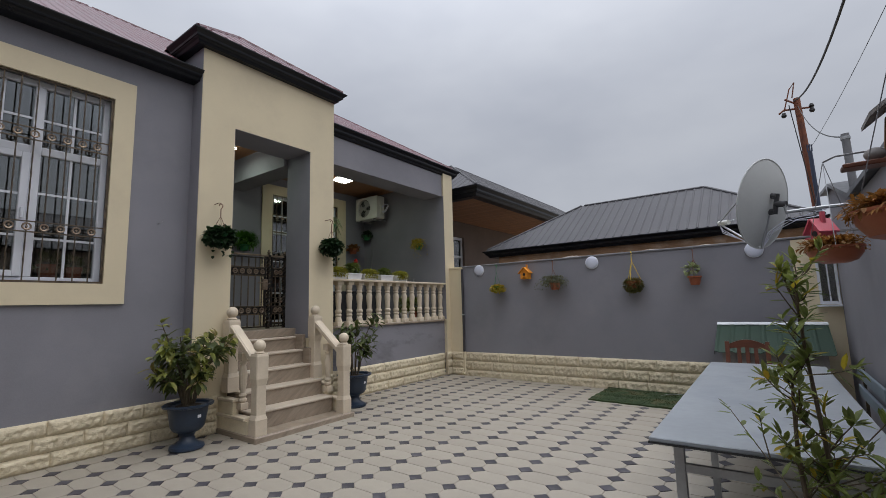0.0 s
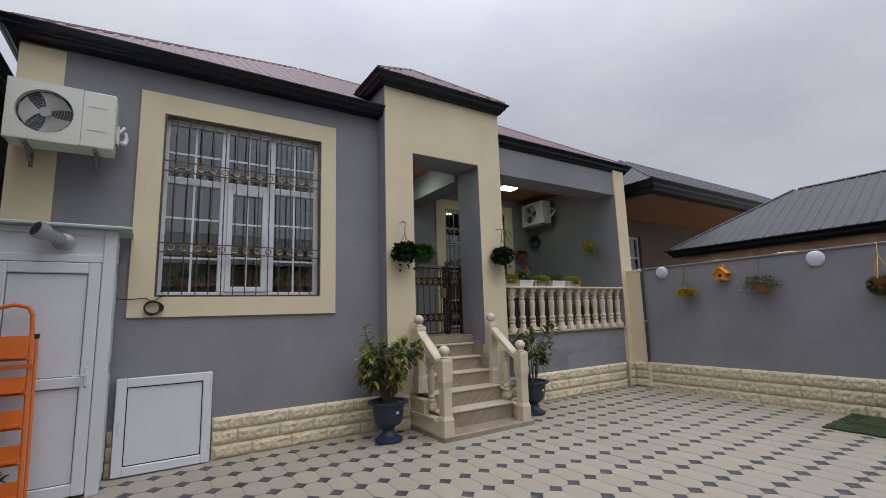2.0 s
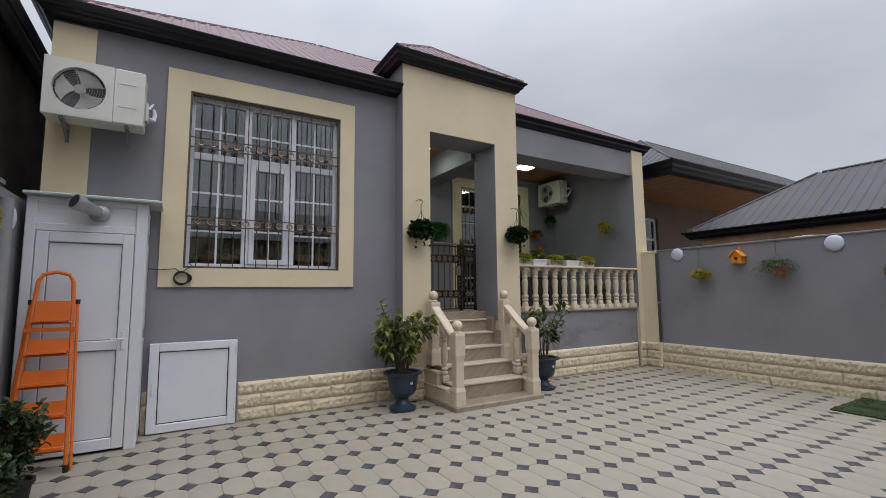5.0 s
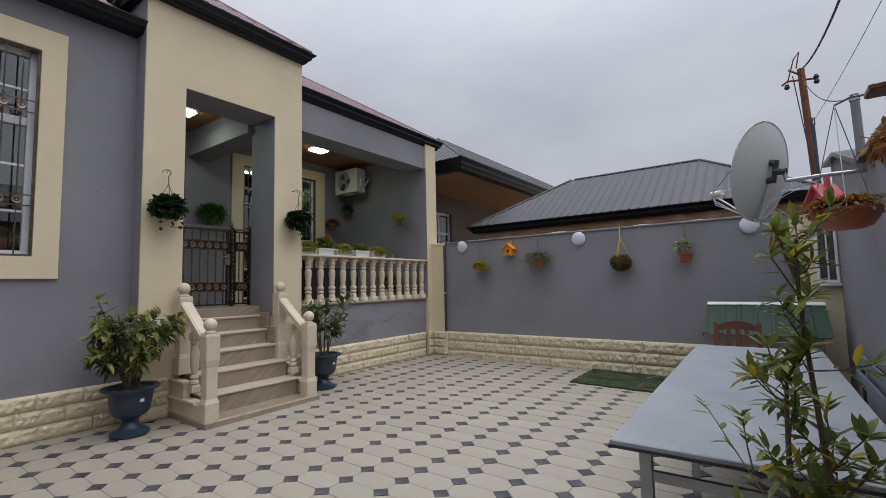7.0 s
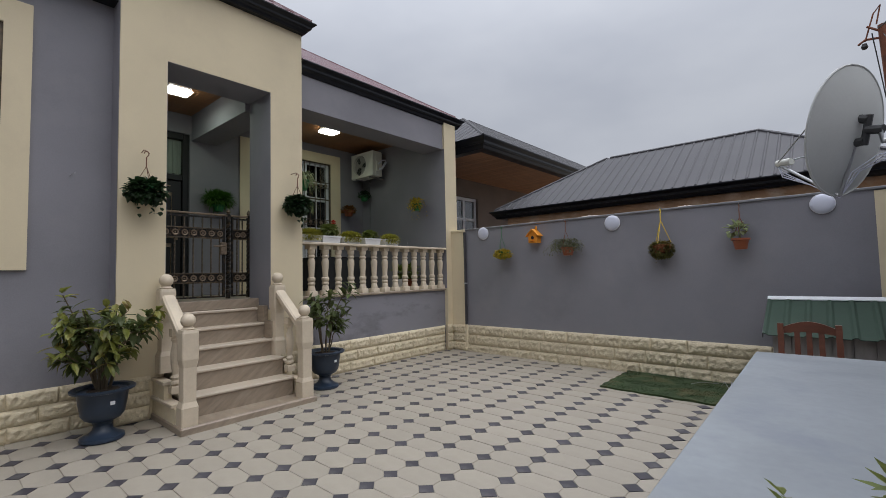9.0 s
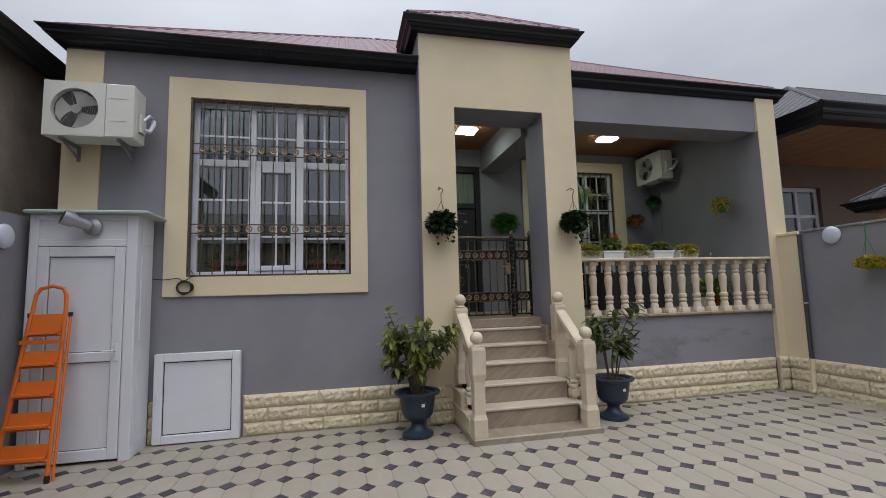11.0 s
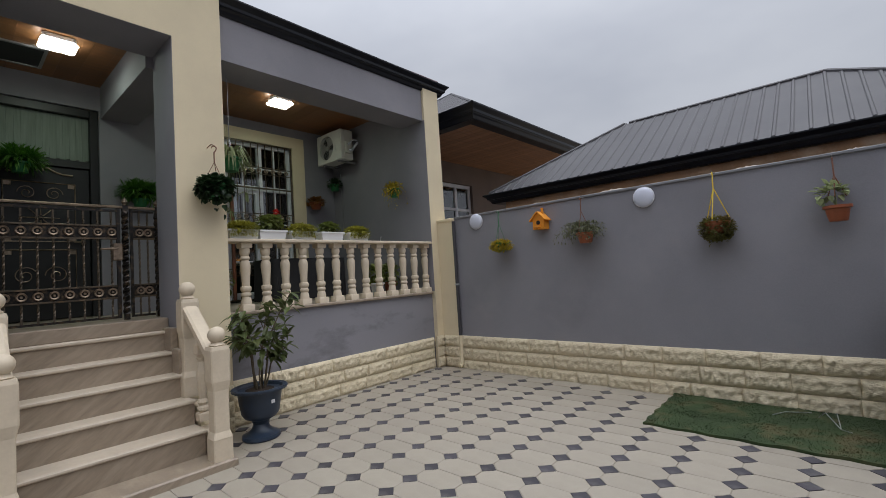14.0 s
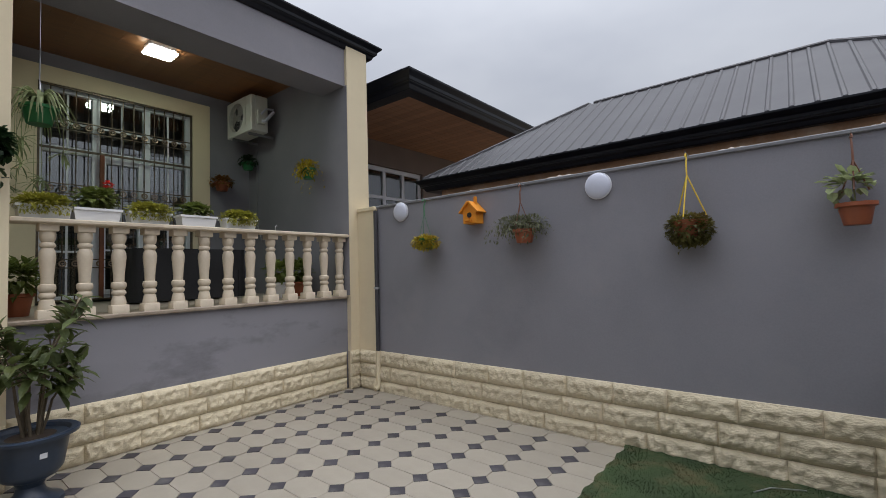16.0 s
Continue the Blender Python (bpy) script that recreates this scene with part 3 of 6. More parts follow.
structure("trim_right_cap", Build().prism([(-3.2, 2.225), (5.2, 2.285), (6.6, 2.665), (BY + 0.3, 2.745), (BY + 0.3, 2.785), (6.6, 2.705), (5.2, 2.325), (-3.2, 2.265)], 0.86, 1.2), GUTTER, "dark sheet coping")
structure("wall_yard_left", Build().prism([(-4.5, GZ), (0.9, GZ), (0.9, 2.115), (-4.5, 2.315)], -1.85, -1.66, "y"), GREY, "dark grey plastered yard wall")
structure("trim_left_cap", Build().prism([(-4.52, 2.317), (0.92, 2.116), (0.92, 2.151), (-4.52, 2.352)], -1.87, -1.64, "y"), GREYPIPE, "grey concrete coping")
structure("wall_yard_rear", Build().box(0.9, -3.2, GZ, 1.0, -1.6, 2.2).box(-5.4, -1.85, GZ, -4.5, -1.66, 2.30), GREY, "dark grey plastered yard wall")
# tall neighbour's wall with its dark eave
structure("wall_neighbour", Build().box(-9.5, -2.5, GZ, 1.2, -2.15, 4.184), BROWNWALL, "tall rough brown rendered wall of the next house")
cornice("trim_neighbour_eave", [(1.2, -1.80), (-9.6, -1.80)], 0.20, 0.14, 3.985, "dark eave gutter of the next house")
structure("trim_neighbour_soffit", Build().box(-9.6, -2.5, 4.185, 1.2, -1.94, 4.21), GUTTER, "dark sheet under the eave of the next house")
structure("roof_neighbour", Build().prism([(-1.82, 4.19), (-2.5, 4.42), (-2.5, 4.212), (-1.93, 4.212)], -9.6, 1.2), GUTTER, "dark sheet roof edge of the next house")

# ---------------------------------------------------------------- steps
SX = [-4.33, -4.63, -4.91, -5.18, -5.44]      # front edges of the treads
stairs = thing("staircase", "beige veined marble steps rising to the porch gate", "stairs")
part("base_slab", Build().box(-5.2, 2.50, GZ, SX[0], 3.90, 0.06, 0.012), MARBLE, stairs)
TZ = [0.06, 0.262, 0.465, 0.660, 0.845, 1.025]
TX = [-4.33, -4.60, -4.82, -5.02, -5.20, -5.36]
for k in range(1, 6):
    z0, z1 = TZ[k - 1], TZ[k]
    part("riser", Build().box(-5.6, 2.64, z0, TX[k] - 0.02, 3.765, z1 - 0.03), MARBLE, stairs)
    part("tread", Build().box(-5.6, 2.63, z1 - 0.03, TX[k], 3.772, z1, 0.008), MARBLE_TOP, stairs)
part("side_block", Build().box(-5.42, 3.715, 0.845, -5.21, 3.774, 1.05, 0.006), MARBLE, stairs)
part("side_block", Build().box(-5.21, 3.72, 0.66, -5.04, 3.80, 0.87, 0.006), MARBLE, stairs)
part("threshold", Build().box(-5.88, 2.63, 1.025, -5.44, 3.772, 1.137, 0.006), MARBLE, stairs)


def newel(z0, h, w=0.072):
    prof = [(w, 0), (w, 0.16), (w * 1.02, 0.165), (w * 0.80, 0.215), (w * 0.80, h - 0.34), (w * 0.82, h - 0.335), (w, h - 0.27), (w, h - 0.03), (w * 0.9, h)]
    return Build().square([(r, z0 + t) for r, t in prof], cut=0.12)


def newel_post(x, y, z0, h):
    root = thing("newel_post", "carved beige stone newel post with a ball top", "post", pose(x, y, z0), "stair newel posts")
    part("shaft", newel(0, h), LIME, root)
    part("neck", Build().lathe([(0.05, h), (0.06, h + 0.008), (0.042, h + 0.022), (0.042, h + 0.03)], 14), LIME, root, smooth=True)
    part("ball", Build().ball((0, 0, h + 0.085), 0.066, 18), LIME, root, smooth=True)


def small_baluster(h):
    w = 0.045
    b = Build().square([(w, 0), (w, 0.06), (w * 0.9, 0.07)])
    b.lathe([(0.028, 0.07), (0.045, 0.09), (0.045, 0.11), (0.030, 0.125), (0.043, 0.15), (0.026, 0.18), (0.042, h * 0.45), (0.046, h * 0.62), (0.028, h * 0.78), (0.042, h * 0.83), (0.03, h * 0.87)], 12)
    b.square([(w * 0.9, h * 0.87), (w, h * 0.89), (w, h)])
    return b


for y, sy in ((2.588, 1), (3.80, -1)):
    newel_post(-4.43, y, 0.06, 0.868)
    newel_post(-5.03, y, 0.465, 0.838)
    rail = thing("stair_rail", "sloping moulded stone handrail between the newel posts", "handrail", pose(0, y, 0), "stair handrails")
    a, e = Vector((-4.49, 0, 0.845)), Vector((-4.985, 0, 1.215))
    d = (e - a).normalized()
    n = Vector((-d.z, 0, d.x)) * -1
    sec = [(-0.06, 0.0), (-0.06, 0.06), (-0.04, 0.075), (0.04, 0.075), (0.06, 0.06), (0.06, 0.0), (0.04, -0.02), (-0.04, -0.02)]
    up = Vector((0, 0, 1))
    part("handrail", Build().loft([[p + Vector((0, s, 0)) + up * (t - 0.03) for s, t in sec] for p in (a, e)]), LIME, rail)
    part("baluster", small_baluster(0.62), LIME, rail, at=(-4.75, 0, 0.30))
    # stepped stone skirt under the rail, outside the treads
    yo = -0.075 if sy > 0 else 0.0
    part("skirt", Build().box(-5.15, yo, 0.06 - 0.0, -4.52, yo + 0.075, 0.20), STONE, rail)
    part("skirt_cap", Build().box(-5.15, yo - 0.02, 0.20, -4.56, yo + 0.085, 0.235, 0.006).box(-5.15, yo - 0.015, 0.375, -4.80, yo + 0.08, 0.41, 0.006), LIME, rail)
    part("skirt_block", Build().box(-5.15, yo, 0.235, -4.82, yo + 0.07, 0.375), STONE, rail)

# ---------------------------------------------------------------- balustrade
structure("trim_parapet_sill", Build().box(-5.56, 4.22, 1.095, -5.225, 7.192, 1.13, 0.008), MARBLE, "thin marble sill under the balusters", category="sill")


def baluster_mesh():
    b = Build().square([(0.060, 0), (0.060, 0.060), (0.056, 0.067)], cut=0.08)
    b.lathe([(0.0534, 0.067), (0.0520, 0.092), (0.0436, 0.132), (0.0379, 0.140), (0.0478, 0.152), (0.0520, 0.165), (0.0478, 0.178), (0.0379, 0.190), (0.0464, 0.198), (0.0534, 0.215), (0.0534, 0.235), (0.0492, 0.248), (0.0379, 0.253), (0.0394, 0.300), (0.0436, 0.358), (0.0492, 0.417), (0.0520, 0.455), (0.0492, 0.488), (0.0365, 0.518), (0.0464, 0.528), (0.0506, 0.540), (0.0464, 0.552), (0.0365, 0.563), (0.0450, 0.578), (0.0506, 0.600), (0.0506, 0.628), (0.0464, 0.645)], 16)
    b.square([(0.055, 0.645), (0.058, 0.652), (0.058, 0.70)], cut=0.08)
    return b.mesh("baluster", LIME, True)


balustrade = thing("balustrade", "turned cream limestone balusters under a flat stone rail along the porch", "balustrade", pose(-5.295, 0, 1.13))
bal = baluster_mesh()
for k in range(13):
    part("baluster", bal, LIME, balustrade, at=(0, 4.445 + k * 0.2225, 0))
part("top_rail", Build().box(-0.11, 4.22, 0.70, 0.10, 7.192, 0.735, 0.008), LIME, balustrade, "flat stone top rail")

# ---------------------------------------------------------------- next houses
b = Build()
b.box(-4.35, 7.95, GZ, 0.7, 8.15, 2.53)
structure("wall_shed", b, SANDBLOCK, "orange sandstone wall of the low building behind the yard")
b = Build().box(-4.35, 8.15, GZ, -4.15, 10.7, 2.53).box(0.5, 8.15, GZ, 0.7, 10.7, 2.53).box(-4.15, 10.5, GZ, 0.5, 10.7, 2.53)
structure("wall_shed_sides", b, SANDBLOCK, "orange sandstone walls of the low building")
hip_roof("roof_shed", -4.62, 0.95, 7.81, 11.0, 2.50, 0.63, SLATE, "dark grey ribbed sheet roof of the low building behind the yard", pitch=0.145, rib=0.012, rib_w=0.028)
cornice("trim_shed_gutter", [(-4.65, 11.1), (-4.65, 7.78), (0.98, 7.78), (0.98, 11.1)], 0.135, 0.3, 2.375, "dark gutter of the low building")
b = Build()
b.box(-7.2, 8.2, GZ, -6.9, 8.9, 4.0).box(-7.2, 10.5, GZ, -6.9, 20, 4.0).box(-7.2, 8.9, GZ, -6.9, 10.5, 2.2).box(-7.2, 8.9, 3.35, -6.9, 10.5, 4.0).box(-9.0, 8.2, GZ, -7.2, 8.5, 4.0).box(-9.2, 8.2, GZ, -9.0, 20, 4.0)
structure("wall_next_house", b, material("brown_grey_render", (0.20, 0.155, 0.13), 0.9, vary=0.12, scale=2), "brown-grey rendered wall of the next house")
b = Build()
for k in range(78):
    b.box(-7.6 + 0.0, 8.0 + k * 0.15, 3.80, -4.95, 8.0 + k * 0.15 + 0.145, 3.815, 0.002)
b.box(-7.6, 8.0, 3.816, -4.95, 19.7, 3.85)
structure("ceiling_soffit", b, SOFFIT, "brown board soffit under the next roof")
cornice("trim_next_gutter", [(-9.25, 7.85), (-4.75, 7.85), (-4.75, 20.03), (-9.25, 20.03)], 0.235, 0.3, 3.795, "dark deep fascia and gutter of the next house")
hip_roof("roof_next_house", -9.22, -4.78, 7.88, 20.0, 4.02, 0.64, SLATE, "dark grey sheet roof of the next house")

# the house across, which the window panes mirror
structure("wall_house_across", Build().box(7.0, -9, GZ, 14.0, 11, 3.5), BROWNWALL, "brown rendered house across the wall")
hip_roof("roof_house_across", 6.6, 14.4, -9.4, 11.4, 3.5, 0.45, SLATE, "dark grey sheet roof of the house across", pitch=0.4)
# ---------------------------------------------------------------- windows and doors
def window_unit(name, y0, y1, z0, z1, x, cols, transom, casement, label, bottoms=()):
    """A white plastic window facing +x: outer frame, mullions, transom, glazing bars and panes."""
    root = thing(name, label, "window", pose(x, 0, 0))
    f = 0.06
    b = Build().box(-0.035, y0, z0, 0.035, y0 + f, z1, 0.006).box(-0.035, y1 - f, z0, 0.035, y1, z1, 0.006)
    b.box(-0.035, y0 + f, z0, 0.034, y1 - f, z0 + f, 0.006).box(-0.035, y0 + f, z1 - f, 0.034, y1 - f, z1, 0.006)
    frame_ob = part("window_frame", b, PVC, root)
    edges = [y0, *cols, y1]
    for c in cols:
        part("mullion", Build().box(-0.035, c - 0.04, z0 + f, 0.036, c + 0.04, z1 - f, 0.006), PVC, root)
    for k in range(len(edges) - 1):
        a, e = edges[k] + (f if k == 0 else 0.04), edges[k + 1] - (f if k == len(edges) - 2 else 0.04)
        part("transom", Build().box(-0.034, a, transom - 0.04, 0.033, e, transom + 0.04, 0.006), PVC, root)
        for lo, hi, bars in ((z0 + f, transom - 0.04, 2), (transom + 0.04, z1 - f, 1)):
            aa, ee, ll, hh = a, e, lo, hi
            if casement == k and bars == 2:
                s = Build().box(-0.03, aa, ll, 0.05, aa + 0.06, hh, 0.005).box(-0.03, ee - 0.06, ll, 0.05, ee, hh, 0.005).box(-0.03, aa + 0.06, ll, 0.049, ee - 0.06, ll + 0.06, 0.005).box(-0.03, aa + 0.06, hh - 0.06, 0.049, ee - 0.06, hh, 0.005)
                sash = part("sash", s, PVC, root)
                part("handle", Build().box(0.05, ee - 0.045, (ll + hh) / 2 - 0.05, 0.08, ee - 0.02, (ll + hh) / 2 + 0.06, 0.006), PVC, sash)
                aa, ee, ll, hh = aa + 0.06, ee - 0.06, ll + 0.06, hh - 0.06
            pane = part("pane", Build().box(-0.004, aa, ll, 0.004, ee, hh), GLASS, root)
            pane.visible_shadow = False
            m = (aa + ee) / 2
            g = Build().box(0.004, m - 0.011, ll, 0.013, m + 0.011, hh)
            for j in range(bars):
                zz = (ll + (hh - ll) * (0.31, 0.68)[j]) if bars == 2 else ll + (hh - ll) * 0.46
                g.box(0.004, aa, zz - 0.011, 0.0125, m - 0.011, zz + 0.011).box(0.004, m + 0.011, zz - 0.011, 0.0125, ee, zz + 0.011)
            part("glazing_bar", g, PVC, root)
    return root


def twisted_bar(z0, z1, r=0.0058, turns=14):
    rings = []
    n = 40
    for k in range(n + 1):
        a = k / n * turns * math.pi / 2 if 0.05 < k / n < 0.95 else 0
        rings.append([(1.25 * r * math.cos(a + j * math.pi / 2 + math.pi / 4), 1.25 * r * math.sin(a + j * math.pi / 2 + math.pi / 4), z0 + (z1 - z0) * k / n) for j in range(4)])
    return Build().loft(rings)


def ring_mesh(name, r, t, mat, n=12):
    b = Build()
    rings = []
    for k in range(n + 1):
        a = 2 * math.pi * k / n
        rings.append([(t * math.sin(q), (r + t * math.cos(q)) * math.cos(a), (r + t * math.cos(q)) * math.sin(a)) for q in (0, 1.26, 2.51, 3.77, 5.03)])
    b.loft(rings, caps=False)
    b.loft([[(0.012, 0.35 * r * math.cos(a), 0.35 * r * math.sin(a)) for a in (0, 1.05, 2.09, 3.14, 4.19, 5.24)], [(-0.012, 0.35 * r * math.cos(a), 0.35 * r * math.sin(a)) for a in (0, 1.05, 2.09, 3.14, 4.19, 5.24)]])
    return b.mesh(name, mat, True)


ROSETTE = ring_mesh("rosette", 0.030, 0.009, BRASS)


def grille(y0, y1, z0, z1, x, n, bands, label):
    """A bronzed iron window guard: outer frame, twisted uprights, pairs of rails with rosettes between."""
    root = thing("window_grille", label, "grille", pose(x, 0, 0), "window grilles")
    w = 0.012
    part("frame", Build().box(-w, y0, z0, w + 0.02, y0 + 0.022, z1).box(-w, y1 - 0.022, z0, w, y1, z1).box(-w, y0 + 0.022, z0, w * 0.9, y1 - 0.022, z0 + 0.022).box(-w, y0 + 0.022, z1 - 0.022, w * 0.9, y1 - 0.022, z1), IRON, root)
    me = twisted_bar(z0 + 0.02, z1 - 0.02).mesh("bar", IRON)
    step = (y1 - y0) / (n + 1)
    for k in range(n):
        part("bar", me, IRON, root, at=(0, y0 + (k + 1) * step, 0))
    for lo, hi in bands:
        for z in (lo, hi):
            part("rail", Build().box(0.008, y0 + 0.02, z - 0.006, 0.019, y1 - 0.02, z + 0.006), IRON, root)
        for k in range(n):
            part("rosette", ROSETTE, BRASS, root, at=(0.018, y0 + (k + 1) * step, (lo + hi) / 2))
    return root


window_unit("house_window", W0, W1, WZ0, WZ1, G - 0.13, (0.255, 0.785), 3.03, 1, "white plastic three-light window behind an iron guard")
grille(W0, W1, WZ0, WZ1, G - 0.012, 13, ((3.10, 3.215), (2.20, 2.30)), "bronzed wrought iron guard with rosettes over the front window")
window_unit("porch_window", 4.72, 6.37, 1.16, 3.69, -7.70, (5.28, 5.83), 2.95, 1, "tall white plastic porch window with a door light")
porch_guard = grille(4.72, 6.37, 1.16, 3.69, -7.61, 13, ((3.18, 3.29), (2.42, 2.53), (1.55, 1.65)), "bronzed wrought iron guard over the porch window")
part("gate_post", Build().box(0.012, 5.30, 1.18, 0.045, 5.345, 2.93, 0.004), RUST, porch_guard, "rust-brown hinge post")
part("rail", Build().box(0.008, 4.74, 2.93, 0.022, 6.35, 2.955), IRON, porch_guard)
D0, D1, DT = 2.58, 3.70, 3.73
door = structure("door_1", Build().box(-7.74, D0, 1.13, -7.64, D0 + 0.09, DT, 0.006).box(-7.74, D1 - 0.09, 1.13, -7.64, D1, DT, 0.006).box(-7.739, D0 + 0.09, DT - 0.10, -7.641, D1 - 0.09, DT, 0.006).box(-7.739, D0 + 0.09, 2.97, -7.645, D1 - 0.09, 3.06, 0.006), DOORBLACK, "black steel entrance door with brass scrollwork and a curtained light above", category="door")
leaf_d = part("leaf", Build().box(-7.72, D0 + 0.095, 1.14, -7.675, D1 - 0.095, 2.965, 0.006), DOORBLACK, door)
b = Build()
for k in range(30):
    y = D0 + 0.09 + k * (D1 - D0 - 0.18) / 30
    b.box(-7.725, y, 3.06 + 0.015 * (k % 3), -7.71 - 0.008 * (k % 2), y + (D1 - D0 - 0.18) / 30, DT - 0.10)
DM = (D0 + D1) / 2


def scroll(y, z, r, turns, hand, wire=0.006):
    """A flat spiral of brass strip on the door."""
    n = int(turns * 14)
    return Build().tube([(-7.667, y + hand * r * (1 - 0.8 * k / n) * math.cos(2 * math.pi * turns * k / n), z + r * (1 - 0.8 * k / n) * math.sin(2 * math.pi * turns * k / n)) for k in range(n + 1)], wire, 5)


for y0, y1, z0, z1 in ((DM - 0.32, DM + 0.32, 2.06, 2.76), (DM - 0.32, DM + 0.32, 1.36, 1.96)):
    part("panel_frame", Build().tube([(-7.668, y0, z0), (-7.668, y1, z0), (-7.668, y1, z1), (-7.668, y0, z1), (-7.668, y0, z0)], 0.009, 5), BRASS, leaf_d, "dull brass moulding")
    for y in (y0 + 0.035, y1 - 0.035):
        for z in (z0 + 0.03, z1 - 0.03):
            part("corner_plate", Build().box(-7.675, y - 0.035, z - 0.025, -7.664, y + 0.035, z + 0.025, 0.003), BRASS, leaf_d)
for hand in (-1, 1):
    part("scroll", scroll(DM + hand * 0.12, 2.63, 0.085, 1.6, hand), BRASS, leaf_d)
    part("scroll", scroll(DM + hand * 0.14, 1.66, 0.11, 1.6, -hand), BRASS, leaf_d)
    part("crest", Build().tube([(-7.664, DM + hand * 0.30, 2.87), (-7.662, DM + hand * 0.20, 2.875), (-7.66, DM + hand * 0.13, 2.90), (-7.66, DM + hand * 0.07, 2.935), (-7.66, DM + hand * 0.02, 2.93), (-7.66, DM + hand * 0.03, 2.90)], 0.011, 6), BRASS, leaf_d, "gilded crest over the panels", smooth=True)
star = Build()
for k in range(8):
    a = math.pi * k / 4
    star.tube([(-7.668, DM + 0.03 * math.cos(a), 2.34 + 0.03 * math.sin(a)), (-7.664, DM + 0.10 * math.cos(a), 2.34 + 0.10 * math.sin(a)), (-7.668, DM + 0.17 * math.cos(a), 2.34 + 0.17 * math.sin(a))], 0.008, 5, 0.5)
part("star", star.lathe([(0.03, 0), (0.03, 0.012), (0.002, 0.018)], 10, (-7.668, DM, 2.335)), BRASS, leaf_d)
part("knocker", Build().box(-7.675, D1 - 0.19, 2.02, -7.645, D1 - 0.15, 2.16, 0.006).tube([(-7.645, D1 - 0.17, 2.05), (-7.61, D1 - 0.17, 2.05), (-7.61, D1 - 0.27, 2.05)], 0.009, 6), BRASS, leaf_d)
structure("door_1_curtain", b, CURTAIN, "pale grey curtain behind the door light", category="curtain")
for k, (y, h) in enumerate(((-0.12, 0.16), (0.12, 0.14), (0.98, 0.17), (1.18, 0.15))):
    root = thing("flowerpot", "brown pot with a small plant inside the window", "flowerpot", pose(G - 0.27, y, WZ0 + 0.0), "pots inside the window")
    part("pot", Build().lathe([(0.06, 0), (0.085, h), (0.095, h), (0.095, h + 0.03), (0.08, h + 0.03), (0.078, h + 0.01)], 14), TERRA, root, smooth=True)
    b = Build()
    for j in range(60):
        d = wild(0.7)
        b.leaf(Vector((0, 0, h + 0.02)) + d * 0.06, d, wild(), rnd(0.06, 0.13), 0.035)
    part("foliage", b, LEAF_DARK, root)
structure("sill_inside", Build().box(G - 0.40, W0, WZ0 - 0.03, G - 0.165, W1, WZ0), PVC, "white window board", category="sill")
b = Build()
for k in range(14):
    y = -0.36 + k * 0.03
    b.box(G - 0.45 - 0.012 * (k % 2), y, 1.75, G - 0.435 - 0.012 * (k % 2), y + 0.03, 3.7)
structure("curtain_room", b, CURTAIN, "thin grey curtain drawn to the side", category="curtain")

# meter cupboard door and hatch at the house foot
hatch = thing("wall_hatch", "low white plastic hatch standing against the plinth", "hatch", pose(G + 0.045, 0, gz(-5.3, -0.2)))
H0, H1, HT = -0.635, 0.200, 0.922
part("frame", Build().box(-0.03, H0, 0.01, 0.035, H0 + 0.085, HT, 0.006).box(-0.03, H1 - 0.085, 0.01, 0.035, H1, HT, 0.006).box(-0.03, H0 + 0.085, 0.01, 0.034, H1 - 0.085, 0.095, 0.006).box(-0.03, H0 + 0.085, HT - 0.085, 0.034, H1 - 0.085, HT, 0.006), PVC, hatch)
part("panel", Build().box(-0.02, H0 + 0.085, 0.095, 0.012, H1 - 0.085, HT - 0.085), PVC, hatch)
part("gasket", Build().box(0.012, H0 + 0.087, 0.097, 0.016, H0 + 0.095, HT - 0.087).box(0.012, H1 - 0.095, 0.097, 0.016, H1 - 0.087, HT - 0.087).box(0.012, H0 + 0.095, 0.097, 0.016, H1 - 0.095, 0.105).box(0.012, H0 + 0.095, HT - 0.095, 0.016, H1 - 0.095, HT - 0.087), BLACK, hatch)
part("handle", Build().box(0.035, H0 + 0.03, 0.40, 0.05, H0 + 0.05, 0.52, 0.005), PVC, hatch)
for z in (0.14, 0.78):
    part("hinge", Build().lathe([(0.010, z), (0.010, z + 0.07)], 8, (0.036, H1 - 0.012, 0)), PVC, hatch)

cab = thing("utility_cupboard", "tall white plastic cupboard with a panelled door against the house", "cupboard", pose(0, 0, gz(-5.0, -1.1) - 0.004))
X, Y0, Y1, T = -4.96, -1.60, -0.70, 2.34
part("body", Build().box(-5.35, Y0, 0.0, X - 0.05, Y0 + 0.04, T).box(-5.35, Y1 - 0.04, 0.0, X - 0.05, Y1, T).box(-5.35, Y0 + 0.04, T - 0.04, X - 0.05, Y1 - 0.04, T), PVC, cab)
part("corner_post", Build().box(X - 0.07, Y1 - 0.09, 0, X + 0.004, Y1 + 0.006, T, 0.008), PVC, cab)
part("corner_post", Build().box(X - 0.07, Y0 - 0.006, 0, X + 0.004, Y0 + 0.07, T, 0.008), PVC, cab)
part("header", Build().box(X - 0.05, Y0 + 0.07, 2.03, X, Y1 - 0.09, 2.10, 0.006).box(X - 0.05, Y0 + 0.07, T - 0.06, X, Y1 - 0.09, T, 0.006).box(X - 0.045, Y0 + 0.07, 2.10, X - 0.02, Y1 - 0.09, T - 0.06), PVC, cab)
part("side_panel", Build().box(-5.33, Y1, 0.10, -5.08, Y1 + 0.008, 1.0).box(-5.33, Y1, 1.1, -5.08, Y1 + 0.008, 1.95).box(-5.33, Y1, 2.06, -5.08, Y1 + 0.008, T - 0.06), PVC, cab)
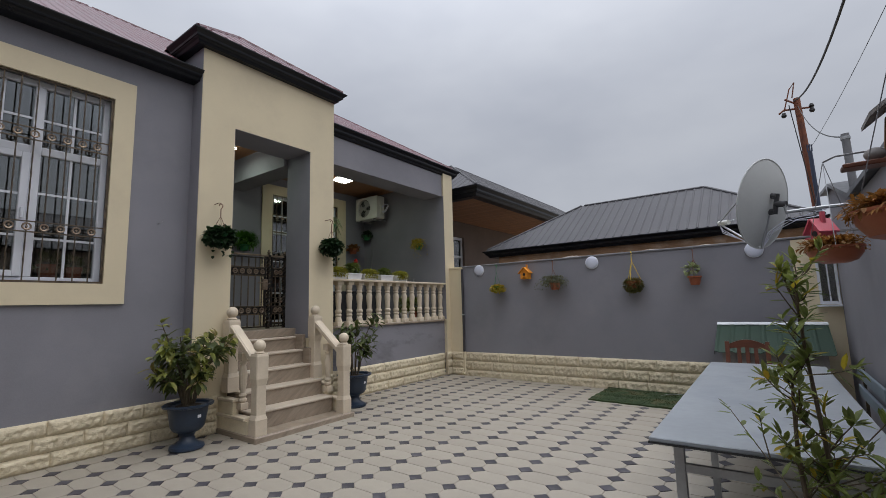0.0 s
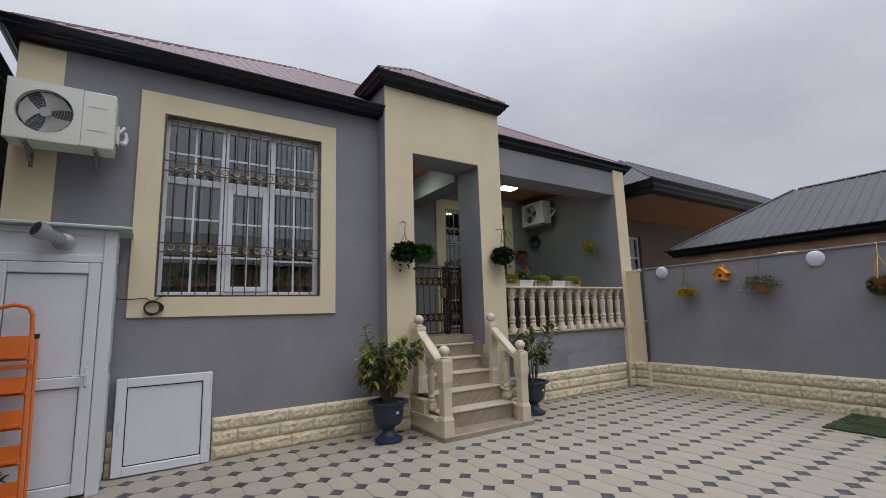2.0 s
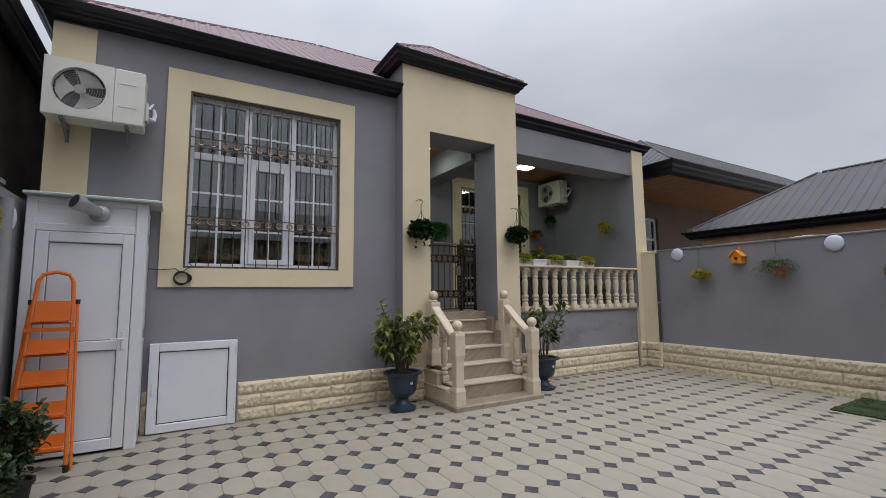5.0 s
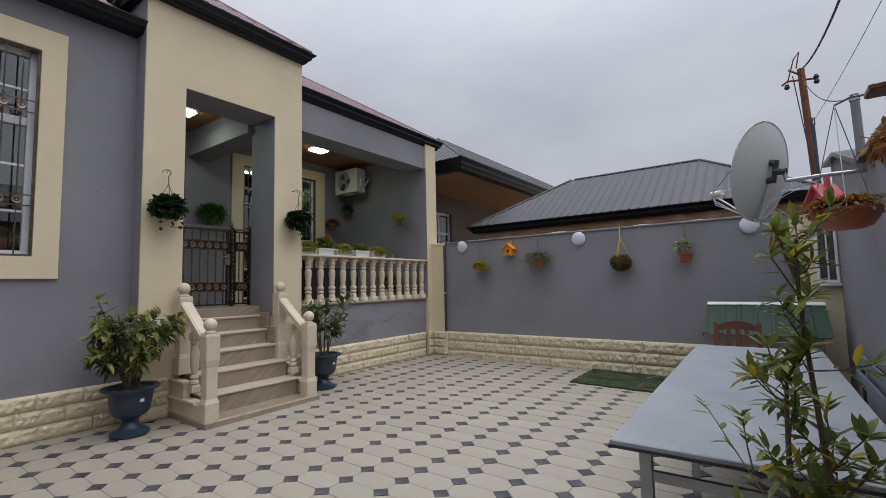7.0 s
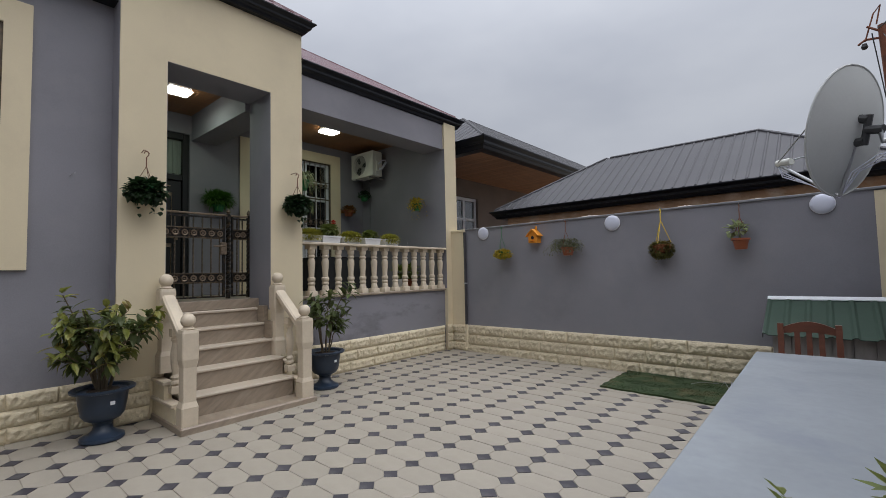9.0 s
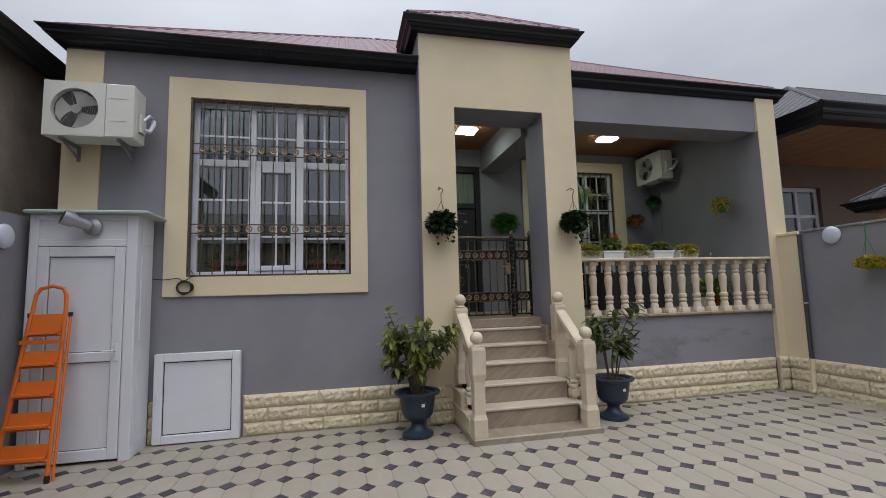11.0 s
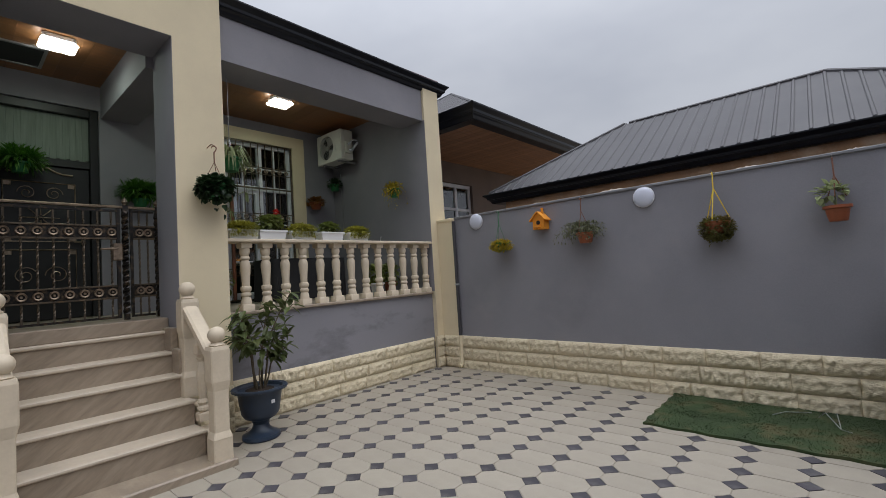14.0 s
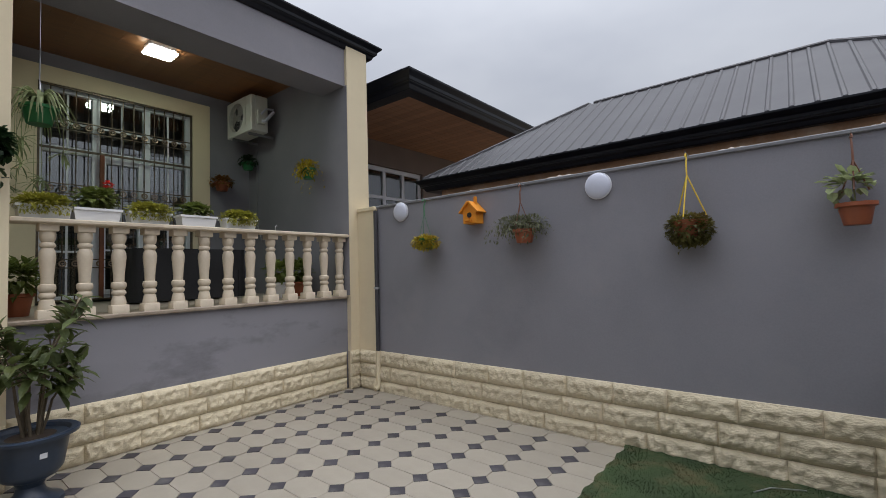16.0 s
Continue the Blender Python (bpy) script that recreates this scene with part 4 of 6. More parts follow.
D0, D1 = Y0 + 0.075, Y1 - 0.095
leafd = part("door", Build().box(X - 0.045, D0, 0.03, X + 0.006, D0 + 0.09, 2.025, 0.006).box(X - 0.045, D1 - 0.09, 0.03, X + 0.006, D1, 2.025, 0.006).box(X - 0.045, D0 + 0.09, 0.03, X + 0.005, D1 - 0.09, 0.13, 0.006).box(X - 0.045, D0 + 0.09, 1.93, X + 0.005, D1 - 0.09, 2.025, 0.006).box(X - 0.045, D0 + 0.09, 0.93, X + 0.005, D1 - 0.09, 1.02, 0.006), PVC, cab)
part("door_panel", Build().box(X - 0.04, D0 + 0.09, 0.13, X - 0.018, D1 - 0.09, 0.93), PVC, leafd)
part("door_panel", Build().box(X - 0.04, D0 + 0.09, 1.02, X - 0.018, D1 - 0.09, 1.93), PVC, leafd)
g = Build()
for z0, z1 in ((0.13, 0.93), (1.02, 1.93)):
    g.box(X - 0.018, D0 + 0.09, z0, X - 0.014, D0 + 0.098, z1).box(X - 0.018, D1 - 0.098, z0, X - 0.014, D1 - 0.09, z1).box(X - 0.018, D0 + 0.098, z0, X - 0.014, D1 - 0.098, z0 + 0.008).box(X - 0.018, D0 + 0.098, z1 - 0.008, X - 0.014, D1 - 0.098, z1)
part("gasket", g, GREYPIPE, leafd)
part("handle", Build().box(X + 0.006, D1 - 0.06, 0.93, X + 0.02, D1 - 0.03, 1.10, 0.005).tube([(X + 0.02, D1 - 0.045, 1.03), (X + 0.05, D1 - 0.045, 1.03), (X + 0.05, D1 - 0.14, 1.03)], 0.009, 8), PVC, leafd)
part("roof_plate", Build().box(-5.36, Y0 - 0.02, T, X + 0.09, Y1 + 0.12, T + 0.03, 0.008), material("pale_green_sheet", (0.40, 0.47, 0.45), 0.5), cab, "pale green-grey sheet cover")

spot = thing("spotlight", "black and chrome wall spotlight on the cupboard", "lamp", pose(-4.955, -1.08, 2.20) @ Matrix.Diagonal((1.5, 1.5, 1.5, 1)))
part("mount", Build().lathe([(0.055, 0), (0.055, 0.015), (0.03, 0.03)], 16).mesh("mount", ZINC, True), ZINC, spot, at=pose(0, 0, 0, 0, 90, 0))
part("body", Build().lathe([(0.030, 0.0), (0.034, 0.02), (0.036, 0.08), (0.046, 0.10), (0.048, 0.15), (0.040, 0.15), (0.03, 0.12)], 16).mesh("body", ZINC, True), ZINC, spot, at=pose(0.03, 0, 0.0, 0, 72, -50))
part("lens", Build().lathe([(0.040, 0.0), (0.040, 0.004)], 16).mesh("lens", BLACK), BLACK, spot, at=pose(0.03, 0, 0.0, 0, 72, -50) @ pose(0, 0, 0.146))


# ---------------------------------------------------------------- air conditioners
def air_conditioner(m, label, w=0.79, h=0.555, d=0.28, bracket=True):
    """An outdoor unit whose grille faces local +x; y across, z up from its foot."""
    root = thing("air_conditioner", label, "air conditioner", m, "outdoor air conditioners")
    cy, cz, r = -w / 2 + 0.27, h / 2 + 0.005, 0.205
    n = 28
    hole = [(0, cy + r * math.cos(2 * math.pi * k / n), cz + r * math.sin(2 * math.pi * k / n)) for k in range(n)]
    def rim(k):
        a = 2 * math.pi * k / n
        c, s = math.cos(a), math.sin(a)
        hw, hh = 0.265, h / 2 - 0.005
        q = min(hw / abs(c) if abs(c) > 1e-6 else 9, hh / abs(s) if abs(s) > 1e-6 else 9)
        return (0, cy + q * c, cz + q * s)
    b = Build()
    outer = [rim(k) for k in range(n)]
    for sy, sz in ((1, 1), (-1, 1), (-1, -1), (1, -1)):
        corner = (0, cy + sy * 0.265, cz + sz * (h / 2 - 0.005))
        near = min(range(n), key=lambda k: abs(outer[k][1] - corner[1]) + abs(outer[k][2] - corner[2]))
        outer[near] = corner
    b.loft([outer, hole, [(p[0] - 0.06, p[1], p[2]) for p in hole]], caps=False)
    part("fan_panel", b, AC_WHITE, root)
    b = Build().box(-d, -w / 2, 0.0, -0.06, w / 2, h, 0.012).box(-0.07, -w / 2 + 0.53, 0.0, 0.0, w / 2, h, 0.01)
    b.box(-0.07, -w / 2, 0.0, -0.001, -w / 2 + 0.53, 0.008).box(-0.07, -w / 2, h - 0.008, -0.001, -w / 2 + 0.53, h)
    b.box(-0.07, -w / 2, 0.008, -0.001, -w / 2 + 0.008, h - 0.008)
    part("casing", b, AC_WHITE, root)
    part("fan_well", Build().lathe([(r, 0), (r, 0.004)], 24).mesh("fan_well", AC_DARK), AC_DARK, root, at=pose(-0.058, cy, cz, 0, 90, 0))
    fan = part("fan", Build().lathe([(0.001, 0), (0.045, 0.0), (0.045, 0.025), (0.001, 0.03)], 16).mesh("fan", FAN, True), FAN, root, at=pose(-0.045, cy, cz, 0, 90, 0))
    for k in range(3):
        bb = Build()
        a0 = k * 2.094 + 0.5
        pts = [[(q * math.cos(a0 + s * (0.35 + 0.5 * (q / r))), q * math.sin(a0 + s * (0.35 + 0.5 * (q / r))), 0.006 + 0.012 * s) for q in (0.04, 0.09, 0.14, 0.19)] for s in (-0.9, -0.3, 0.4, 1.0)]
        bb.loft(pts, caps=False, closed=False)
        part("blade", bb, FAN, fan)
    g = Build()
    for q in [0.04 + 0.02 * k for k in range(9)]:
        g.tube([(0.004, cy + q * math.cos(2 * math.pi * j / 24), cz + q * math.sin(2 * math.pi * j / 24)) for j in range(25)], 0.0010, 4)
    for k in range(8):
        a = math.pi * k / 4 + 0.2
        g.tube([(0.004, cy + 0.03 * math.cos(a), cz + 0.03 * math.sin(a)), (0.004, cy + r * math.cos(a), cz + r * math.sin(a))], 0.0013, 4)
    part("guard", g, ZINC, root, "wire fan guard")
    part("louvre", Build().box(0.0, 0.18, h * 0.72, 0.004, 0.33, h * 0.735).box(0.0, 0.18, h * 0.3, 0.004, 0.33, h * 0.315), AC_WHITE, root)
    part("valve_cover", Build().box(-d + 0.05, w / 2, 0.10, -d + 0.17, w / 2 + 0.03, 0.30, 0.01), AC_WHITE, root)
    part("pipe", Build().tube([(-d + 0.10, w / 2 + 0.03, 0.15), (-d + 0.08, w / 2 + 0.07, 0.14), (-d + 0.02, w / 2 + 0.08, 0.22), (-d - 0.05, w / 2 + 0.06, 0.30)], 0.022, 8).tube([(-d + 0.12, w / 2 + 0.03, 0.24), (-d + 0.06, w / 2 + 0.06, 0.32), (-d - 0.05, w / 2 + 0.05, 0.34)], 0.014, 8), LAMPSHELL, root, smooth=True)
    for y in (-w * 0.32, w * 0.32) if bracket else ():
        part("bracket", Build().box(-d - 0.08, y - 0.015, -0.03, -0.03, y + 0.015, 0.0).tube([(-0.10, y, -0.03), (-d - 0.07, y, -0.13)], 0.012, 6).box(-d - 0.09, y - 0.015, -0.16, -d - 0.075, y + 0.015, 0.0), GREYPIPE, root)
    return root


air_conditioner(pose(-4.97, -1.175, 3.11), "white outdoor air conditioner bracketed to the house corner, fan at rest")
air_conditioner(pose(-7.11, 6.80, 3.41, 0, 0, -90), "cream outdoor air conditioner on the porch side wall", 0.69, 0.51, 0.25, False)
for x in (-7.33, -6.89):
    shelf = thing("wall_bracket", "grey steel bracket under the porch air conditioner", "bracket", pose(x, 7.2, 3.41), "brackets of the porch unit")
    part("arm", Build().box(-0.015, -0.38, -0.03, 0.015, 0, 0.0), GREYPIPE, shelf)

# ---------------------------------------------------------------- lamps
for y, x in ((3.16, -6.5), (5.60, -6.52)):
    root = thing("ceiling_lamp", "square flat white ceiling lamp, lit, on the porch boards", "lamp", pose(x, y, 4.04), "porch ceiling lamps")
    part("housing", Build().box(-0.105, -0.135, -0.06, 0.105, 0.135, 0.0, 0.012), PVC, root)
    part("diffuser", Build().box(-0.12, -0.15, -0.10, 0.12, 0.15, -0.06, 0.012), lamp_material("lit_diffuser", (0.97, 1.0, 0.90), 10.0), root, "lit white diffuser")


def round_lamp(m):
    root = thing("wall_lamp", "round frosted white wall lamp, unlit", "lamp", m, "round wall lamps")
    part("base", Build().lathe([(0.108, 0.0), (0.112, 0.012), (0.108, 0.022)], 24).mesh("base", PVC, True), PVC, root, at=pose(0, 0, 0, 90, 0, 0))
    prof = [(0.106, 0.018)] + [(0.106 * math.cos(a), 0.018 + 0.032 * math.sin(a)) for a in (0.3, 0.6, 0.9, 1.2, 1.45, 1.56)]
    part("shade", Build().lathe(prof, 24).mesh("shade", LAMPSHELL, True), LAMPSHELL, root, at=pose(0, 0, 0, 90, 0, 0))
    return root


for x in (-4.487, -2.225, 0.06):
    round_lamp(pose(x, BY, 2.06 + (0.02 if x < -4 else 0.0)))
round_lamp(pose(-4.72, -1.66, 2.08, 0, 0, 180))


# ---------------------------------------------------------------- gate
gate = thing("iron_gate", "black and bronze wrought iron porch gate, closed", "gate", pose(-5.775, 0, 1.14))
T, L0, L1, S0, S1 = 1.055, 2.53, 3.485, 3.565, 3.76
lf = part("gate_leaf", Build().box(-0.014, L0, 0.02, 0.014, L0 + 0.028, T).box(-0.014, L1 - 0.028, 0.02, 0.014, L1, T).box(-0.013, L0 + 0.028, 0.02, 0.013, L1 - 0.028, 0.04).box(-0.013, L0 + 0.028, T - 0.035, 0.013, L1 - 0.028, T - 0.015), GATEIRON, gate)
fx = part("side_panel", Build().box(-0.014, S0, 0.02, 0.014, S0 + 0.022, T).box(-0.013, S0 + 0.022, 0.02, 0.013, S1, 0.04).box(-0.013, S0 + 0.022, T - 0.035, 0.013, S1, T - 0.015), GATEIRON, gate)
rail_sec = lambda y: [(-0.024, y, T), (0.024, y, T), (0.026, y, T + 0.012), (0.016, y, T + 0.024), (-0.016, y, T + 0.024), (-0.026, y, T + 0.012)]
part("top_rail", Build().loft([rail_sec(2.47), rail_sec(3.505)]), BRASS, gate, "worn bronze top rail")
part("top_rail", Build().loft([rail_sec(3.549), rail_sec(3.775)]), BRASS, gate, "worn bronze top rail")
me = twisted_bar(0.04, T - 0.03, 0.0082, 26).mesh("upright", IRON)
spots = [L0 + 0.06 + k * 0.1035 for k in range(9)]
side_spots = [S0 + 0.075, S0 + 0.145]
for ys, owner, y0, y1 in ((spots, lf, L0 + 0.028, L1 - 0.028), (side_spots, fx, S0 + 0.022, S1 + 0.01)):
    for y in ys:
        part("upright", me, IRON, owner, at=(0, y, 0))
    for lo, hi in ((0.765, 0.885), (0.21, 0.323)):
        for z in (lo, hi):
            part("rail", Build().box(0.004, y0, z - 0.008, 0.020, y1, z + 0.008, 0.002), IRON, owner, "bronzed rail")
        part("band", Build().box(-0.006, y0, lo + 0.008, 0.003, y1, hi - 0.008), GATEIRON, owner)
        for y in ys:
            part("rosette", ROSETTE, BRASS, owner, at=(0.018, y, (lo + hi) / 2))
for y in (3.527, 3.795):
    pst = part("post", twisted_bar(0.0, T + 0.03, 0.024, 18), GATEIRON, gate, at=(0, y, 0))
    part("finial", Build().lathe([(0.026, T + 0.03), (0.016, T + 0.042), (0.028, T + 0.062), (0.018, T + 0.085), (0.003, T + 0.11)], 10), IRON, pst, smooth=True)
part("lock", Build().box(-0.02, 3.42, 0.56, 0.032, 3.50, 0.72, 0.008).tube([(0.032, 3.455, 0.67), (0.07, 3.455, 0.67), (0.072, 3.32, 0.662)], 0.010, 8), BRASS, lf, "brass lock with a lever handle")
# ---------------------------------------------------------------- plants
LEAF_HERB = leaf_material("grey_green_herb", (0.13, 0.135, 0.075), (0.10, 0.10, 0.05), 0.6)
def hook_hanger(root, top, half, z0, mat, wires=3, r=0.0035):
    """A moulded hook with wires that spread to the pot's rim. Local: hook at z=top, rim at z0."""
    part("hook", Build().tube([(0, 0, top - 0.16), (0, 0, top - 0.06), (0.0, 0.018, top - 0.035), (0, 0.022, top - 0.012), (0, 0.004, top + 0.004), (0, -0.018, top - 0.008), (0, -0.02, top - 0.022)], 0.006, 6), mat, root, smooth=True)
    for k in range(wires):
        a = 2 * math.pi * k / wires + 0.4
        part("wire", Build().tube([(0, 0, top - 0.15), (half * math.cos(a), half * math.sin(a), z0)], r, 5), mat, root)


def wall_screw(root, top, back):
    part("screw_hook", Build().tube([(0, back, top + 0.012), (0, 0.0, top + 0.012), (0, -0.015, top + 0.012), (0, -0.018, top + 0.022)], 0.0035, 5), STEELWIRE, root)


def foliage(n, centre, size, length, width, up=0.2, droop=0.25, shell=0.55):
    b = Build()
    c, s = Vector(centre), Vector(size)
    for _ in range(int(n * 2.2)):
        d = wild(up)
        q = rnd(shell, 1.0)
        p = c + Vector((d.x * s.x, d.y * s.y, d.z * s.z)) * q
        b.leaf(p, (d + wild() * 0.7), (0, 0, 1), rnd(0.8, 1.35) * length, rnd(0.8, 1.4) * width, droop)
    return b


def trailing(b, centre, n, reach, fall, length, width):
    """Runners that arch out of a pot and hang, with leaves along them."""
    c = Vector(centre)
    for _ in range(n):
        a = rnd(0, 6.28)
        out, f = rnd(0.4, 1.0) * reach, rnd(0.2, 1.0) * fall
        for k in range(1, 9):
            t = k / 8
            p = c + Vector((math.cos(a) * out * math.sin(t * 1.5), math.sin(a) * out * math.sin(t * 1.5), 0.06 * math.sin(t * 3.1) - f * t * t))
            b.leaf(p, wild(-0.2), (0, 0, 1), length * rnd(0.7, 1.2), width * rnd(0.7, 1.2))
    return b


def pot_shape(r, h, rim=0.012):
    return Build().lathe([(r * 0.68, 0), (r * 0.72, 0.004), (r * 0.95, h - 0.03), (r, h - 0.028), (r + rim, h - 0.022), (r + rim, h), (r - 0.004, h), (r * 0.9, h - 0.025)], 20)


# urns by the steps
def urn(x, y, label, shoots, whorl, spread, turn, dark):
    root = thing("urn_planter", label, "planter", pose(x, y, gz(x, y), 0, 0, turn) @ Matrix.Diagonal((1.08, 1.08, 1.08, 1)), "urn planters by the steps")
    part("urn", Build().lathe([(0.145, 0), (0.155, 0.012), (0.150, 0.035), (0.105, 0.055), (0.072, 0.085), (0.062, 0.12), (0.075, 0.15), (0.125, 0.175), (0.150, 0.21), (0.165, 0.30), (0.175, 0.37), (0.178, 0.39), (0.222, 0.400), (0.226, 0.418), (0.215, 0.425), (0.185, 0.42), (0.17, 0.40)], 30), NAVY, root, "navy plastic urn with a wide rim", smooth=True)
    part("soil", Build().lathe([(0.001, 0.39), (0.172, 0.385), (0.172, 0.395), (0.001, 0.41)], 20), EARTH, root)
    part("tag", Build().box(0.166, -0.017, 0.30, 0.170, 0.017, 0.328), PVC, root, "small white price tag", at=pose(0, 0, 0, 0, 0, 10 - turn))
    stems, leaves, fresh = Build(), Build(), Build()
    for k in range(shoots):
        a = k * 2.4 + rnd(-0.3, 0.3)
        lean, tall = rnd(0.08, 0.42) * spread, rnd(0.28, 0.74)
        if k == 0:
            a, lean, tall = -2.2, 0.26 * spread, 0.80
        base = Vector((math.cos(a) * 0.04, math.sin(a) * 0.04, 0.39))
        tip = Vector((math.cos(a) * (0.05 + lean), math.sin(a) * (0.05 + lean), 0.39 + tall))
        mid = base.lerp(tip, 0.5) + Vector((-math.cos(a) * lean * 0.25, -math.sin(a) * lean * 0.25, tall * 0.05)) + wild() * 0.02
        stems.tube([base, base.lerp(mid, 0.5) + wild() * 0.008, mid, mid.lerp(tip, 0.5) + wild() * 0.01, tip], 0.009, 6, 0.45)
        tips = [(tip, tip - mid)]
        for j in range(2):
            fork = mid.lerp(tip, rnd(0.1, 0.6))
            end = fork + Vector((math.cos(a + rnd(-1.6, 1.6)), math.sin(a + rnd(-1.6, 1.6)), rnd(0.2, 1.1))).normalized() * rnd(0.12, 0.22)
            stems.tube([fork, fork.lerp(end, 0.5) + wild() * 0.008, end], 0.005, 5, 0.6)
            tips.append((end, end - fork))
        for p, d in tips:
            d = d.normalized()
            for j in range(whorl):
                side = d.cross(wild()).normalized()
                q = rnd(-0.20, 0.02)
                bb = fresh if q > -0.04 and not dark else leaves
                bb.leaf(p + d * q, side * 0.9 + d * rnd(-0.1, 0.7) + Vector((0, 0, 0.15)), (0, 0, 1), rnd(0.085, 0.14), rnd(0.042, 0.06), rnd(0.15, 0.6))
    part("stem", stems, BARK, root, smooth=True)
    part("leaves", leaves, LEAF_DARK, root)
    if not dark:
        part("new_leaves", fresh, LEAF_NEW, root, "yellow-green and reddish young leaves")
    return root


urn(-4.84, 2.04, "navy urn planter with a bushy green shrub beside the steps", 16, 13, 0.85, 35, False)
urn(-4.76, 4.29, "navy urn planter with a sparse dark-leaved shrub beside the steps", 9, 11, 1.0, 160, True)


def ivy_basket(y, top, size):
    root = thing("hanging_basket", "dark ivy in a hanging basket on the cream portal", "hanging plant", pose(-5.0, y, 0), "ivy baskets on the portal")
    part("arm", Build().tube([(-0.16, 0, top + 0.02), (-0.02, -0.02, top + 0.015), (0.0, -0.015, top + 0.012), (0.0, 0.0, top + 0.004)], 0.005, 6), BROWNROPE, root)
    hook_hanger(root, top, 0.10, top - 0.36, BROWNROPE)
    part("pot", pot_shape(0.10, 0.13), GREENPOT, root, smooth=True, at=(0, 0, top - 0.49))
    b = foliage(330, (0, 0, top - 0.40), (size, size, 0.11), 0.055, 0.048, 0.25, 0.35, 0.4)
    trailing(b, (0, 0, top - 0.42), 14, size * 0.9, 0.22, 0.05, 0.045)
    part("leaves", b, LEAF_IVY, root)


ivy_basket(2.39, 2.68, 0.165)
ivy_basket(4.06, 2.71, 0.150)


# planter boxes on the porch rail
def trough(y, kind):
    root = thing("planter_box", "white plastic planter box with %s on the stone rail" % ("low yellow-green stonecrop" if kind == 0 else "a red-flowered geranium" if kind == 1 else "small green leaves"), "planter box", pose(-5.30, y, 1.865), "planter boxes on the rail")
    l, w, h = 0.155, 0.075, 0.10
    ring = lambda a, q, z: [(-w * a, -l * q, z), (w * a, -l * q, z), (w * a, l * q, z), (-w * a, l * q, z)]
    part("box", Build().loft([ring(0.85, 0.9, 0), ring(0.98, 0.98, h - 0.02), ring(1.1, 1.05, h - 0.018), ring(1.1, 1.05, h), ring(0.95, 0.95, h), ring(0.93, 0.93, h - 0.02)]), WHITEPOT, root)
    part("soil", Build().box(-w * 0.9, -l * 0.92, h - 0.05, w * 0.9, l * 0.92, h - 0.015), EARTH, root)
    if kind == 0:
        b = foliage(560, (0.02, 0, h + 0.015), (0.105, 0.175, 0.055), 0.036, 0.018, 0.5, 0.2, 0.3)
        for _ in range(130):
            b.leaf((rnd(0.05, 0.1), rnd(-0.15, 0.15), h - rnd(0.0, 0.06)), (rnd(0.2, 1), rnd(-1, 1), -0.6), (0, 0, 1), 0.03, 0.012)
        part("leaves", b, LEAF_LIME, root)
    elif kind == 1:
        part("leaves", foliage(150, (0, 0, h + 0.08), (0.085, 0.14, 0.085), 0.045, 0.042, 0.4, 0.3, 0.3), LEAF_MID, root)
        part("stem", Build().tube([(0, 0.05, h), (0.01, 0.07, h + 0.12), (0.0, 0.08, h + 0.2)], 0.004, 5), BARK, root)
        part("flower", foliage(26, (0, 0.08, h + 0.205), (0.026, 0.026, 0.022), 0.022, 0.02, 0.3), FLOWER, root, "red flower head")
    else:
        part("leaves", foliage(140, (0, 0, h + 0.05), (0.08, 0.13, 0.055), 0.042, 0.038, 0.5, 0.3, 0.3), LEAF_MID, root)


for y, kind in ((4.42, 0), (4.735, 1), (5.10, 0), (5.49, 2), (5.885, 0)):
    trough(y, kind)
part_hook = thing("rail_hook", "small steel hook on the stone rail", "hook", pose(-5.29, 6.28, 1.865))
part("bend", Build().tube([(0, 0, 0), (0, 0, 0.05), (0, 0.015, 0.065), (0, 0.02, 0.05)], 0.005, 6), STEELWIRE, part_hook)


